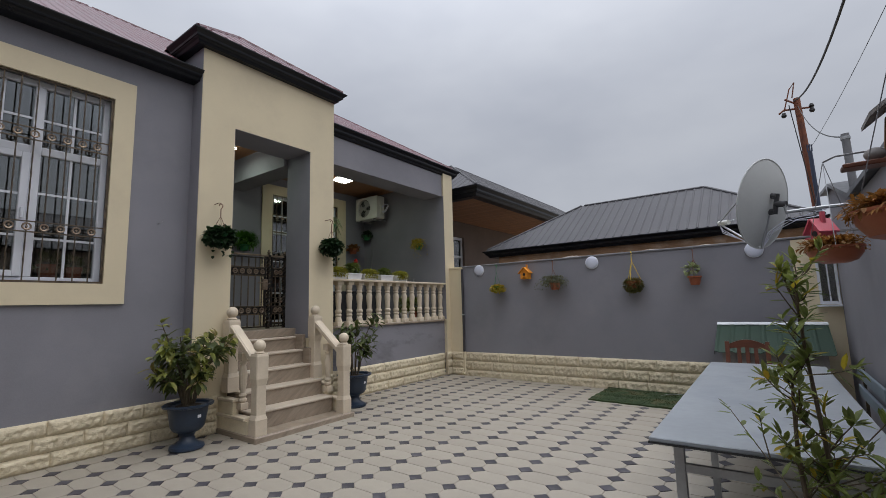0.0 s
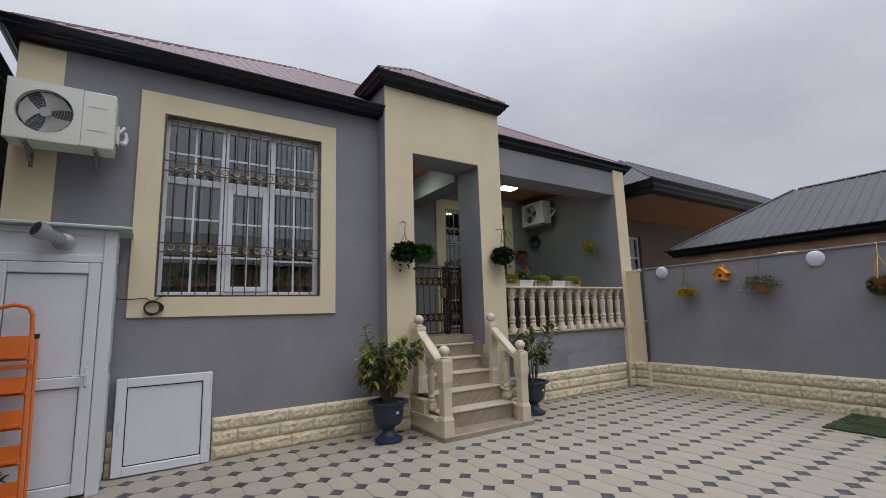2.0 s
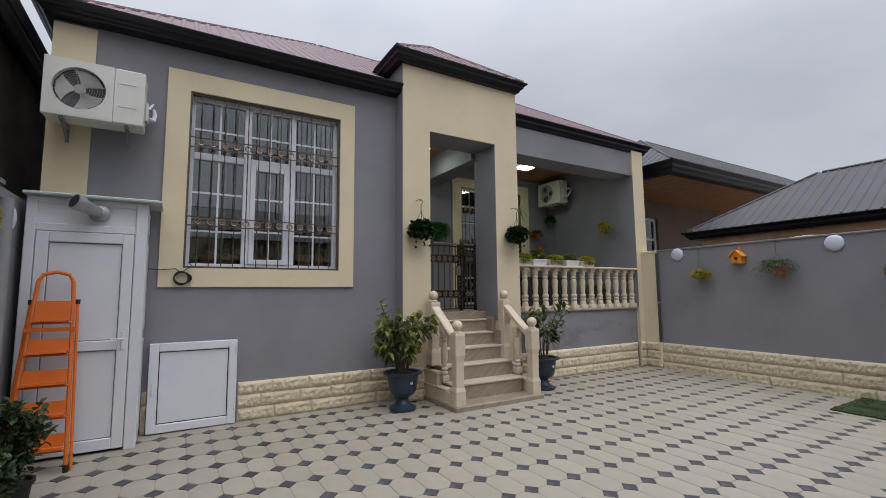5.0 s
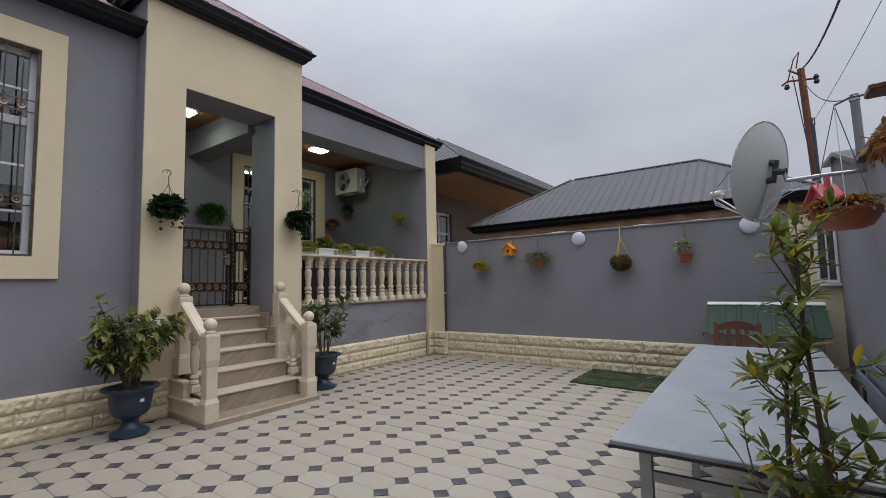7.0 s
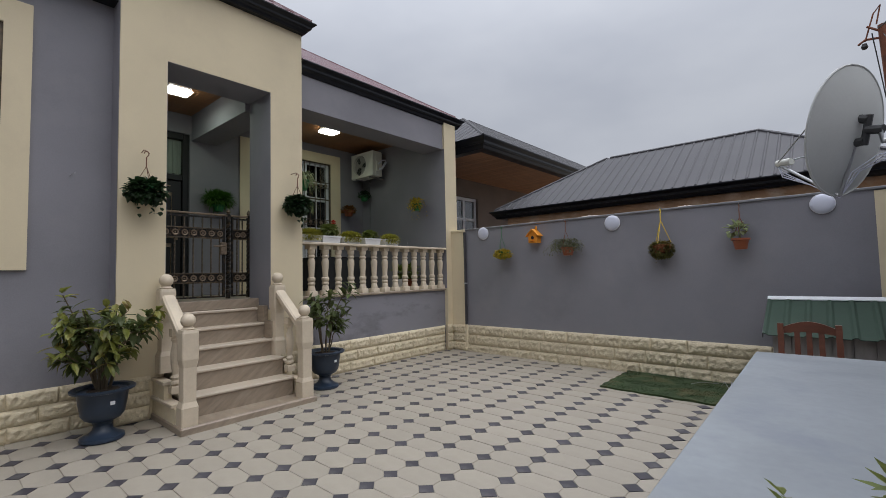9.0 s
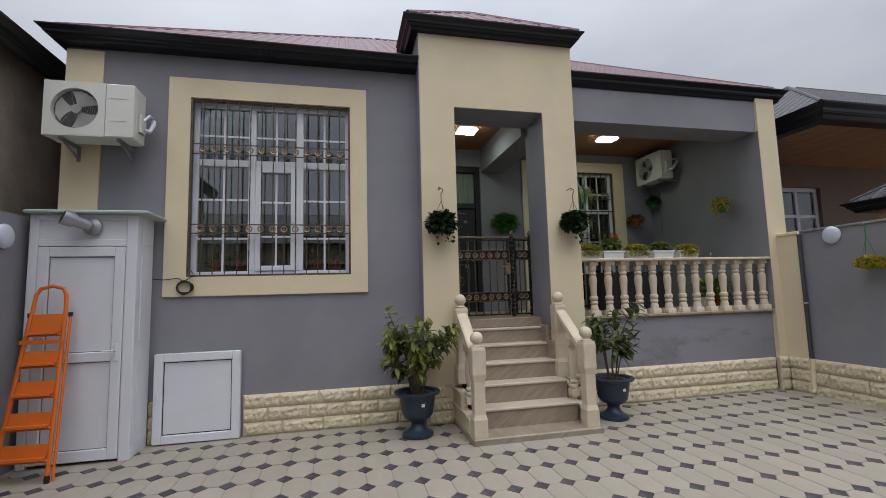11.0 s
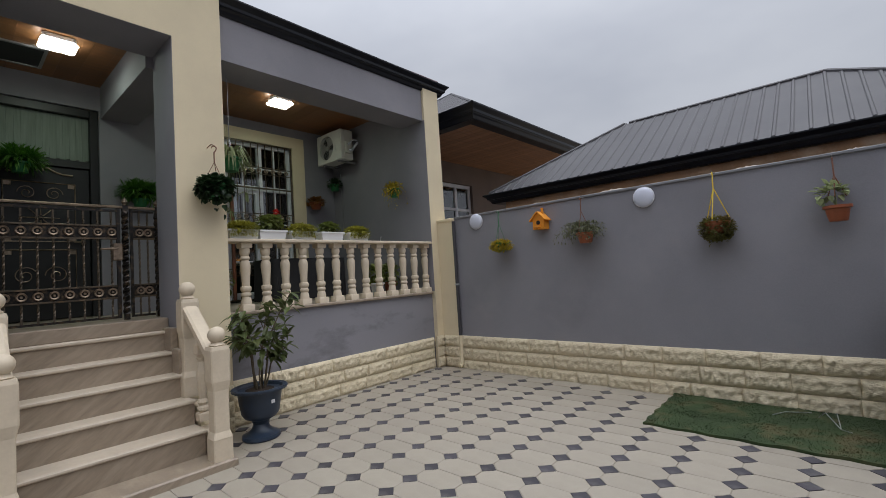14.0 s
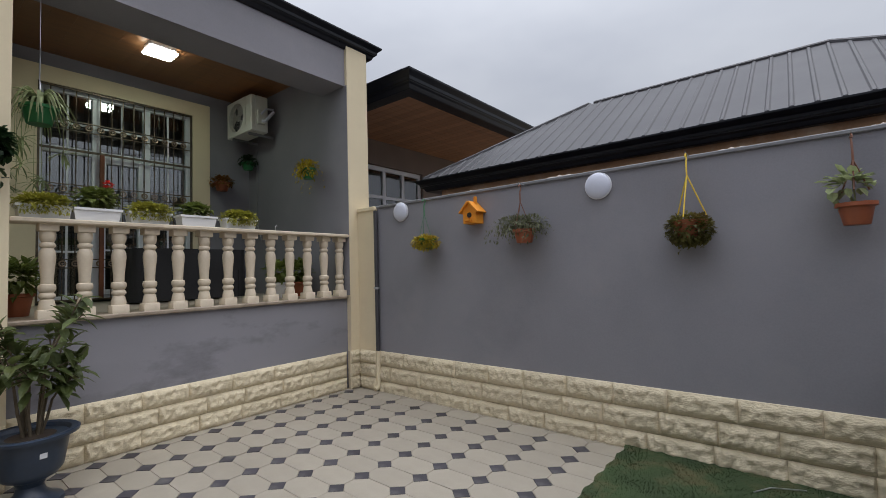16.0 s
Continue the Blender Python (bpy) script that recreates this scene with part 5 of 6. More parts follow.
# pots on the yard wall
def wall_pot(x, top, kind, label):
    root = thing("hanging_pot", label, "hanging plant", pose(x, BY - 0.13, 0), "pots on the yard wall")
    wall_screw(root, top, 0.13)
    if kind == "basket":
        hook_hanger(root, top, 0.115, top - 0.45, ROPE, 3, 0.005)
        part("pot", Build().lathe([(0.03, top - 0.61), (0.09, top - 0.57), (0.12, top - 0.47), (0.11, top - 0.47)], 16), TERRA, root, smooth=True)
        b = foliage(620, (0, 0, top - 0.53), (0.15, 0.12, 0.11), 0.028, 0.02, -0.1, 0.3, 0.75)
        trailing(b, (0, 0, top - 0.55), 14, 0.11, 0.16, 0.026, 0.02)
        part("leaves", b, LEAF_OLIVE, root)
    elif kind == "green":
        hook_hanger(root, top, 0.08, top - 0.42, GREENPOT, 3, 0.0025)
        part("pot", pot_shape(0.085, 0.11), GREENPOT, root, smooth=True, at=(0.04, 0, top - 0.52))
        part("leaves", foliage(560, (0.03, -0.02, top - 0.455), (0.165, 0.12, 0.07), 0.03, 0.017, 0.2, 0.3, 0.4), LEAF_YELLOW, root)
    elif kind == "sprawl":
        hook_hanger(root, top, 0.09, top - 0.40, BROWNROPE)
        part("pot", pot_shape(0.095, 0.12), TERRA, root, smooth=True, at=(0.03, 0, top - 0.52))
        b = foliage(300, (0, 0, top - 0.37), (0.27, 0.13, 0.10), 0.036, 0.013, 0.4, 0.3, 0.3)
        trailing(b, (0.02, 0, top - 0.39), 80, 0.36, 0.14, 0.036, 0.013)
        part("leaves", b, LEAF_HERB, root)
    else:
        hook_hanger(root, top, 0.07, top - 0.33, BROWNROPE, 3, 0.005)
        part("pot", pot_shape(0.085, 0.13), TERRA, root, smooth=True, at=(0.0, 0, top - 0.53))
        b = foliage(22, (-0.02, 0, top - 0.30), (0.11, 0.08, 0.08), 0.07, 0.045, 0.5, 0.3, 0.3)
        part("leaves", b, LEAF_PALE, root)
        st = Build()
        for k in range(6):
            st.tube([(0, 0, top - 0.42), (rnd(-0.09, 0.07), rnd(-0.05, 0.05), top - rnd(0.24, 0.36))], 0.004, 5)
        part("stem", st, LEAF_PALE, root)


wall_pot(-4.03, 2.15, "green", "yellow-leaved plant in a green hanging pot")
wall_pot(-2.885, 2.145, "sprawl", "sprawling pale herb in a terracotta hanging pot")
wall_pot(-1.555, 2.175, "basket", "dense olive stonecrop in a basket on a yellow hanger")
wall_pot(-0.69, 2.13, "pot", "pale-leaved plant in a terracotta hanging pot")


def birdhouse(m, wood, label, w=0.15, h=0.13, d=0.13):
    root = thing("birdhouse", label, "birdhouse", m, "birdhouses")
    part("box", Build().prism([(-w / 2, 0), (w / 2, 0), (w / 2, h), (0, h + 0.075), (-w / 2, h)], -d, 0, "y"), wood, root)
    for s in (-1, 1):
        a, e = Vector((s * (w / 2 + 0.03), 0, h - 0.03)), Vector((0, 0, h + 0.078))
        n = Vector((s * 0.008, 0, 0.010))
        part("roof_board", Build().loft([[a + Vector((0, y, 0)), a + n + Vector((0, y, 0)), e + n + Vector((0, y, 0)), e + Vector((0, y, 0))] for y in (-d - 0.03, 0.0)]), wood, root)
    part("chimney", Build().box(0.015, -0.075, h + 0.05, 0.04, -0.05, h + 0.135), wood, root)
    # the box is solid: a flat black disc paints the entrance's shade
    part("hole", Build().lathe([(0.026, 0), (0.026, 0.004)], 16).mesh("hole", BLACK), BLACK, root, "black disc standing in for the shaded entrance hole", at=pose(0, -d - 0.001, h * 0.62, 90, 0, 0))
    part("perch", Build().box(-0.04, -d - 0.05, h * 0.18, 0.03, -d, h * 0.18 + 0.012), wood, root)
    return root


birdhouse(pose(-3.445, BY, 1.85), ORANGEWOOD, "bright orange wooden birdhouse on the grey wall")

# ---------------------------------------------------------------- porch
def simple_pot(name, label, m, pot, r, h, leaf, n, size, length, width, centre, up=0.3, trail=None):
    root = thing(name, label, "hanging plant" if "hang" in name else "potted plant", m)
    part("pot", pot_shape(r, h), pot, root, smooth=True)
    b = foliage(n, centre, size, length, width, up, 0.35, 0.3)
    if trail:
        trailing(b, (0, 0, h), *trail)
    part("leaves", b, leaf, root)
    return root


def spider_plant(x, y, z):
    root = thing("hanging_spider_plant", "spider plant in a green pot hung from the porch ceiling", "hanging plant", pose(x, y, z))
    part("pot", pot_shape(0.11, 0.14), GREENPOT, root, smooth=True)
    part("chain", Build().tube([(0, 0, 0.16), (0, 0, 0.55), (0.02, 0, 0.6)], 0.004, 5).tube([(0.1, 0, 0.13), (0, 0, 0.35)], 0.003, 4).tube([(-0.06, 0.08, 0.13), (0, 0, 0.35)], 0.003, 4).tube([(0, 0, 0.5), (0, 0, 1.05)], 0.003, 4), STEELWIRE, root)
    b = Build()
    for k in range(64):
        a, out, rise, fall = rnd(0, 6.28), rnd(0.14, 0.27), rnd(0.06, 0.16), rnd(0.1, 0.42)
        prev, width = Vector((0, 0, 0.13)), rnd(0.011, 0.016)
        for j in range(1, 7):
            t = j / 6
            p = Vector((math.cos(a) * out * t, math.sin(a) * out * t, 0.13 + rise * math.sin(t * 3.0) - fall * t * t * 0.5))
            w0, w1 = (Vector((-math.sin(a), math.cos(a), 0)) * width * max(1.15 - q ** 2 * 1.1, 0.08) for q in (t - 1 / 6, t))
            b.face(prev - w0, prev + w0, p + w1, p - w1)
            prev = p
    for k in range(9):
        a, out = rnd(0, 6.28), rnd(0.1, 0.22)
        c = Vector((math.cos(a) * out, math.sin(a) * out, -rnd(0.12, 0.62)))
        b.tube([(0, 0, 0.15), (math.cos(a) * out, math.sin(a) * out, 0.1), c], 0.002, 4)
        for j in range(12):
            b.leaf(c + wild() * 0.01, wild(0.2), (0, 0, 1), rnd(0.08, 0.13), 0.016, 0.5)
    part("leaves", b, LEAF_PALE, root)


spider_plant(-5.50, 4.42, 2.62)
simple_pot("hanging_wall_pot", "trailing yellow-green plant in a green pot on the porch wall", pose(-5.76, 7.02, 2.60), GREENPOT, 0.085, 0.13, LEAF_YELLOW, 150, (0.16, 0.11, 0.10), 0.045, 0.022, (0, -0.02, 0.13), 0.2, (18, 0.2, 0.34, 0.04, 0.02))
simple_pot("hanging_wall_pot", "small reddish plant in a terracotta pot on the porch wall", pose(-7.46, 6.72, 2.64), TERRA, 0.10, 0.12, LEAF_RUST, 150, (0.14, 0.14, 0.07), 0.05, 0.03, (0, 0, 0.13))
simple_pot("hanging_wall_pot", "dark plant in a green pot under the air conditioner", pose(-7.36, 7.06, 2.98), GREENPOT, 0.085, 0.11, LEAF_IVY, 110, (0.13, 0.12, 0.07), 0.05, 0.03, (0, 0, 0.13))
simple_pot("hanging_wall_pot", "bright green grassy tuft in a pot on the porch back wall", pose(-7.48, 4.10, 2.50), GREENPOT, 0.09, 0.11, LEAF_GRASS, 620, (0.12, 0.23, 0.12), 0.10, 0.012, (0.02, 0, 0.18), 0.6)
simple_pot("hanging_wall_pot", "arching palm-like plant beside the entrance door", pose(-7.42, 2.95, 2.80), GREENPOT, 0.09, 0.12, LEAF_GRASS, 420, (0.13, 0.19, 0.09), 0.11, 0.014, (0, 0, 0.15), 0.5)
part_pipe = thing("drain_hose", "thin grey condensate hose hanging on the porch wall", "hose", pose(0, 0, 0))
part("hose", Build().tube([(-7.35, 7.185, 3.3), (-7.32, 7.185, 2.7), (-7.36, 7.185, 2.2), (-7.2, 7.185, 1.9)], 0.012, 6), GREYPIPE, part_pipe, smooth=True)
tbl = thing("covered_table", "porch table under a dark cloth", "table", pose(-6.75, 5.95, 1.13))
b = Build()
ring = []
for z, g in ((0.02, 0.02), (0.35, 0.008), (0.585, 0.0), (0.60, -0.012)):
    ring.append([(0.33 * math.copysign(abs(math.cos(a)) ** 0.3, math.cos(a)) + g * math.sin(a * 14), 0.62 * math.copysign(abs(math.sin(a)) ** 0.3, math.sin(a)) + g * math.cos(a * 16), z) for a in [2 * math.pi * k / 72 for k in range(72)]])
b.loft(ring)
part("cloth", b, material("dark_tablecloth", (0.018, 0.018, 0.02), 0.9, vary=0.3), tbl, smooth=True)
for k, (x, y) in enumerate(((-5.85, 6.65), (-5.9, 6.95), (-5.8, 4.35))):
    simple_pot("floor_plant", "small leafy plant in a pot on the porch floor", pose(x, y, 1.13), TERRA if k else WHITEPOT, 0.10, 0.18, LEAF_MID, 90, (0.14, 0.14, 0.14), 0.08, 0.045, (0, 0, 0.3))

# ---------------------------------------------------------------- cables and pipes
coil = thing("cable_coil", "coil of black cable hung under the window", "cable", pose(G + 0.045, -0.385, 1.607))
b = Build()
for k in range(6):
    b.tube([(0.010 * (k % 3), (0.068 + 0.003 * k) * math.cos(a) + 0.003 * k, (0.073 - 0.003 * k) * math.sin(a)) for a in [2 * math.pi * j / 24 for j in range(25)]], 0.007, 6)
b.tube([(0, 0.0, 0.06), (0, -0.06, 0.10), (0, -0.20, 0.085), (-0.01, -0.36, 0.10)], 0.005, 5).tube([(0, 0.02, 0.08), (0, 0.10, 0.13), (0, 0.06, 0.18)], 0.005, 5)
part("loop", b, WIRE, coil, smooth=True)
dp = thing("drain_pipe", "grey downpipe in the corner ending in a cream elbow", "pipe", pose(-4.882, 7.335, 0))
part("pipe", Build().tube([(0, 0, 2.13), (0, 0, 0.46)], 0.024, 10), SLATE, dp, smooth=True)
part("lower_pipe", Build().tube([(0, 0, 0.48), (0, 0, 0.09), (0.0, -0.02, 0.055), (0.0, -0.06, 0.045)], 0.027, 10), CREAM, dp, smooth=True)
part("clamp", Build().lathe([(0.036, 1.2), (0.036, 1.225)], 12), ZINC, dp)
lp = thing("drain_pipe", "grey downpipe beside the cupboard", "pipe", pose(-4.47, -1.61, 0))
part("pipe", Build().tube([(0, 0, 2.2), (0, 0.0, GZ)], 0.045, 12), PAINTEDPIPE, lp, smooth=True)

# ---------------------------------------------------------------- ladder
lad = thing("step_ladder", "orange steel step ladder folded against the white cupboard", "ladder", pose(0, 0, 0))
A, Bq = Vector((-4.60, -1.55, gz(-4.6, -1.5))), Vector((-4.57, -1.14, gz(-4.6, -1.1)))
At, Bt = Vector((-4.84, -1.47, 1.40)), Vector((-4.84, -1.21, 1.40))
part("brace", Build().loft([[A.lerp(At, 0.80) + Vector((0.016, -0.03, z)), A.lerp(At, 0.80) + Vector((0.028, -0.03, z)), Bq.lerp(Bt, 0.80) + Vector((0.028, 0.03, z)), Bq.lerp(Bt, 0.80) + Vector((0.016, 0.03, z))] for z in (0.0, 0.035)]), ORANGE, lad)
hoop = [A, At, At + Vector((-0.02, 0.01, 0.15)), At + Vector((-0.03, 0.04, 0.21)), (At + Bt) / 2 + Vector((-0.035, 0, 0.235)), Bt + Vector((-0.03, -0.04, 0.21)), Bt + Vector((-0.02, -0.01, 0.15)), Bt, Bq]
part("side_rail", Build().tube(hoop, 0.017, 8), ORANGE, lad, smooth=True)
for s, q in ((A, At), (Bq, Bt)):
    o = Vector((-0.03, 0.028 if s is Bq else -0.028, 0))
    part("rear_leg", Build().tube([s + o, s.lerp(q, 0.97) + o], 0.012, 8), ORANGE, lad, smooth=True)
    part("rubber_foot", Build().lathe([(0.02, 0), (0.022, 0.035), (0.018, 0.06)], 10, s), BLACK, lad)
    part("end_cap", Build().lathe([(0.018, 0), (0.018, 0.04)], 10, s.lerp(q, 0.965) + o), BLACK, lad)
for k, t in enumerate((0.13, 0.31, 0.49, 0.67, 0.86)):
    a, e = A.lerp(At, t), Bq.lerp(Bt, t)
    up, n = (At - A).normalized(), Vector((0.012, 0, 0))
    hgt = 0.18 if k == 4 else 0.125
    side = (e - a).normalized() * 0.022
    p0, p1, out = a + side, e - side, Vector((0.055, 0, 0.004))
    part("tread", Build().loft([[p0, p0 + n, p0 + n + up * hgt, p0 + up * hgt], [p1, p1 + n, p1 + n + up * hgt, p1 + up * hgt]]), ORANGE, lad)
    part("tread_lip", Build().loft([[p0, p0 + out, p0 + out + up * 0.022, p0 + up * 0.022], [p1, p1 + out, p1 + out + up * 0.022, p1 + up * 0.022]]), ORANGE, lad)
    part("cross_bar", Build().tube([a - up * 0.012 + n, e - up * 0.012 + n], 0.010, 6), ORANGE, lad)

# shrubs and basket by the left wall
for x, y, h, r, lean in ((-3.84, -1.30, 0.50, 0.105, 0.10), (-3.10, -1.33, 0.36, 0.12, 0.06), (-2.62, -1.34, 0.32, 0.12, 0.05)):
    root = thing("potted_shrub", "dark evergreen shrub with broad leaves in a black plastic pot", "potted plant", pose(x, y, gz(x, y)), "shrubs by the left wall")
    part("pot", pot_shape(r, 0.22), BLACK, root, smooth=True)
    part("soil", Build().lathe([(0.001, 0.19), (r * 0.88, 0.19), (r * 0.88, 0.195), (0.001, 0.20)], 14), EARTH, root)
    b, st = Build(), Build()
    for k in range(15):
        a = k * 2.4
        tip = Vector((lean + math.cos(a) * rnd(0.04, 0.24), math.sin(a) * rnd(0.04, 0.20), 0.22 + rnd(0.45, 1.0) * h))
        st.tube([(0, 0, 0.19), tip * 0.5 + Vector((0, 0, 0.10)), tip], 0.007, 5, 0.5)
        for j in range(46):
            t = 1.04 - 0.7 * rnd(0, 1) ** 1.6
            p = Vector((0, 0, 0.20)).lerp(tip, t) + wild() * 0.045
            b.leaf(p, wild(0.4), (0, 0, 1), rnd(0.05, 0.078), rnd(0.032, 0.048), 0.3)
    part("stem", st, BARK, root)
    part("leaves", b, LEAF_SHRUB, root)
bk = thing("hanging_basket", "round yellow-green stonecrop basket on the grey yard wall", "hanging plant", pose(-3.02, -1.47, 1.86))
part("pot", Build().lathe([(0.05, -0.16), (0.12, -0.13), (0.15, -0.04), (0.14, -0.04)], 18), TERRA, bk, smooth=True)
part("leaves", foliage(2800, (0, 0, 0.0), (0.27, 0.19, 0.135), 0.026, 0.021, 0.1, 0.2, 0.72), LEAF_LIME, bk)
part("bracket", Build().tube([(0, -0.19, 0.05), (0, -0.05, 0.02)], 0.006, 5), STEELWIRE, bk)
birdhouse(pose(-2.36, -1.66, 1.70, 0, 0, 180), KENNEL, "grey wooden birdhouse with a pale roof on the yard wall", 0.2, 0.2, 0.16)

# ---------------------------------------------------------------- table, chair, bench
TZ0, TG = 0.742, gz(0.1, 3.7)
table = thing("yard_table", "long table with a worn grey-blue top on square steel legs", "table", pose(0.095, 3.665, TG, 0, 0, 0.9))
part("tabletop", Build().box(-0.44, -1.54, TZ0 - TG - 0.022, 0.48, 1.54, TZ0 - TG, 0.004), TABLETOP, table)
part("edge_band", Build().box(-0.444, -1.544, TZ0 - TG - 0.030, 0.484, 1.544, TZ0 - TG - 0.021), AC_DARK, table, "dark edge strip")
for x in (-0.33, 0.37):
    for y in (-1.42, 0.0, 1.42):
        part("leg", Build().box(x - 0.022, y - 0.022, -0.012, x + 0.022, y + 0.022, TZ0 - TG - 0.03), ZINC, table)
for y in (-1.42, 1.42):
    part("stretcher", Build().box(-0.33, y - 0.01, 0.62, 0.37, y + 0.01, 0.66), ZINC, table)

chair = thing("dining_chair", "reddish wooden chair with a slatted back at the table end", "chair", pose(-0.06, 5.36, gz(-0.06, 5.4)) @ Matrix.Diagonal((1, 1, 1.03, 1)))
part("seat", Build().box(-0.20, -0.22, 0.42, 0.20, 0.18, 0.455, 0.012), CHAIRWOOD, chair)
for x in (-0.18, 0.18):
    part("front_leg", Build().square([(0.016, 0), (0.022, 0.42)], (x, -0.19, 0)), CHAIRWOOD, chair)
    part("back_post", Build().loft([[(x + i * 0.02, y0 + j * 0.018, z) for i, j in ((-1, -1), (1, -1), (1, 1), (-1, 1))] for y0, z in ((0.20, 0), (0.17, 0.44), (0.20, 0.70), (0.24, 0.94))]), CHAIRWOOD, chair)
pr = [(-0.18 + 0.36 * k / 10, 0.905 + 0.055 * math.sin(math.pi * k / 10)) for k in range(11)]
part("top_rail", Build().prism([*pr, *[(x, 0.86 + 0.02 * math.sin(math.pi * (x + 0.18) / 0.36)) for x, _ in reversed(pr)]], 0.225, 0.25, "y"), CHAIRWOOD, chair)
part("lower_rail", Build().box(-0.17, 0.175, 0.56, 0.17, 0.195, 0.60), CHAIRWOOD, chair)
for x in (-0.075, 0.0, 0.075):
    part("back_slat", Build().loft([[(x + i * 0.018, y0 + j * 0.006, z) for i, j in ((-1, -1), (1, -1), (1, 1), (-1, 1))] for y0, z in ((0.185, 0.59), (0.235, 0.88))]), CHAIRWOOD, chair)

bench = thing("garden_bench", "blue-grey slatted bench against the side wall", "bench", pose(0.74, 5.35, gz(0.74, 5.35)))
for k, z in enumerate((0.42, 0.60)):
    part("back_slat", Build().box(0.10, -0.75, z, 0.125, 0.75, z + 0.11, 0.006), BENCH, bench)
for k in range(3):
    part("seat_slat", Build().box(-0.22 + k * 0.11, -0.75, 0.28, -0.12 + k * 0.11, 0.75, 0.30, 0.005), BENCH, bench)
for y in (-0.65, 0.65):
    part("leg", Build().box(0.125, y - 0.02, 0, 0.15, y + 0.02, 0.72).box(-0.2, y - 0.02, 0, -0.17, y + 0.02, 0.28).box(-0.2, y - 0.02, 0.25, 0.125, y + 0.02, 0.278), IRON, bench)

# ---------------------------------------------------------------- kennel and mat
kn = thing("dog_kennel", "grey board kennel with a green sheet lean-to roof", "kennel", pose(-0.385, 6.57, gz(0.1, 6.9)))
KW, KD = 1.05, 0.62
for k in range(7):
    part("board", Build().box(k * KW / 7 + 0.003, 0.0, 0.06, (k + 1) * KW / 7 - 0.003, 0.02, 0.76), KENNEL, kn)
part("side_wall", Build().prism([(0.02, 0.06), (0.10, 0.06), (0.10, 0.58), (0.44, 0.58), (0.44, 0.06), (KD, 0.06), (KD, 1.02), (0.02, 0.76)], 0.0, 0.02), KENNEL, kn, "board side with a dark doorway")
part("side_wall", Build().prism([(0.02, 0.06), (KD, 0.06), (KD, 1.02), (0.02, 0.76)], KW - 0.02, KW), KENNEL, kn)
part("back_wall", Build().box(0.02, KD - 0.02, 0.06, KW - 0.02, KD, 1.0).box(0.02, 0.02, 0.06, KW - 0.02, KD - 0.02, 0.08), KENNEL, kn)
part("foot", Build().box(0.05, 0.03, 0, 0.12, KD - 0.02, 0.06), BLACK, kn)
part("foot", Build().box(KW - 0.12, 0.03, 0, KW - 0.05, KD - 0.02, 0.06), BLACK, kn)
rf = Build()
a, e = Vector((0, -0.10, 0.755)), Vector((0, KD, 1.075))
top, low = [], []
for k in range(57):
    x = -0.07 + (KW + 0.14) * k / 56
    r = 0.016 if k % 8 in (0, 1) else 0.0
    top.append((x, r))
rf.loft([[a + Vector((x, 0, r)) for x, r in top] + [a + Vector((x, 0, r - 0.006)) for x, r in reversed(top)], [e + Vector((x, 0, r)) for x, r in top] + [e + Vector((x, 0, r - 0.006)) for x, r in reversed(top)]])
part("roof", rf, GREENSHEET, kn, "green ribbed sheet roof")
part("ridge_flashing", Build().prism([(KD - 0.05, 1.072), (KD + 0.005, 1.10), (KD + 0.03, 1.10), (KD + 0.03, 0.98), (KD + 0.02, 0.98), (KD + 0.02, 1.085), (KD - 0.05, 1.062)], -0.075, KW + 0.075), WHITEMETAL, kn, "white ridge flashing")
part("edge_strip", Build().loft([[a + Vector((-0.075, 0, -0.03)), a + Vector((-0.065, 0, -0.03)), a + Vector((-0.065, 0, 0.012)), a + Vector((-0.075, 0, 0.012))], [e + Vector((-0.075, 0, -0.03)), e + Vector((-0.065, 0, -0.03)), e + Vector((-0.065, 0, 0.012)), e + Vector((-0.075, 0, 0.012))]]), AC_DARK, kn)

gm = thing("grass_mat", "worn artificial grass mat with a brown patch on the paving", "mat", pose(-1.27, 6.85, gz(-1.27, 6.85), *FALL))
nx, ny = 26, 18
v = Build()
rows = []
for j in range(ny + 1):
    rows.append([((i / nx - 0.5) * 1.63 + 0.012 * math.sin(j * 1.7) * (i in (0, nx)), (j / ny - 0.5) * 1.02 + 0.010 * math.sin(i * 1.3) * (j in (0, ny)), 0.022 + 0.006 * noise.noise(Vector((i * 0.35, j * 0.35, 1)))) for i in range(nx + 1)])
v.loft(rows, caps=False, closed=False)
edge = rows[0] + [r[-1] for r in rows[1:]] + rows[-1][-2::-1] + [r[0] for r in rows[-2:0:-1]]
v.loft([edge, [(x, y, 0.0) for x, y, _ in edge]], caps=False)
part("backing", v, MAT, gm)
bl = Build()
for _ in range(9000):
    x, y = rnd(-0.81, 0.81), rnd(-0.505, 0.505)
    a, t = rnd(0, 6.28), rnd(0.0, 0.5)
    dx, dy = 0.004 * math.cos(a), 0.004 * math.sin(a)
    bl.face((x - dx, y - dy, 0.02), (x + dx, y + dy, 0.02), (x + 0.014 * math.sin(a) * t, y + 0.014 * math.cos(a) * t, 0.02 + rnd(0.006, 0.012)))
part("turf", bl, MAT, gm)
ww = thing("wire_scrap", "bent pieces of loose pale wire on the mat", "wire", pose(-0.95, 6.95, gz(-0.95, 6.95) + 0.03))
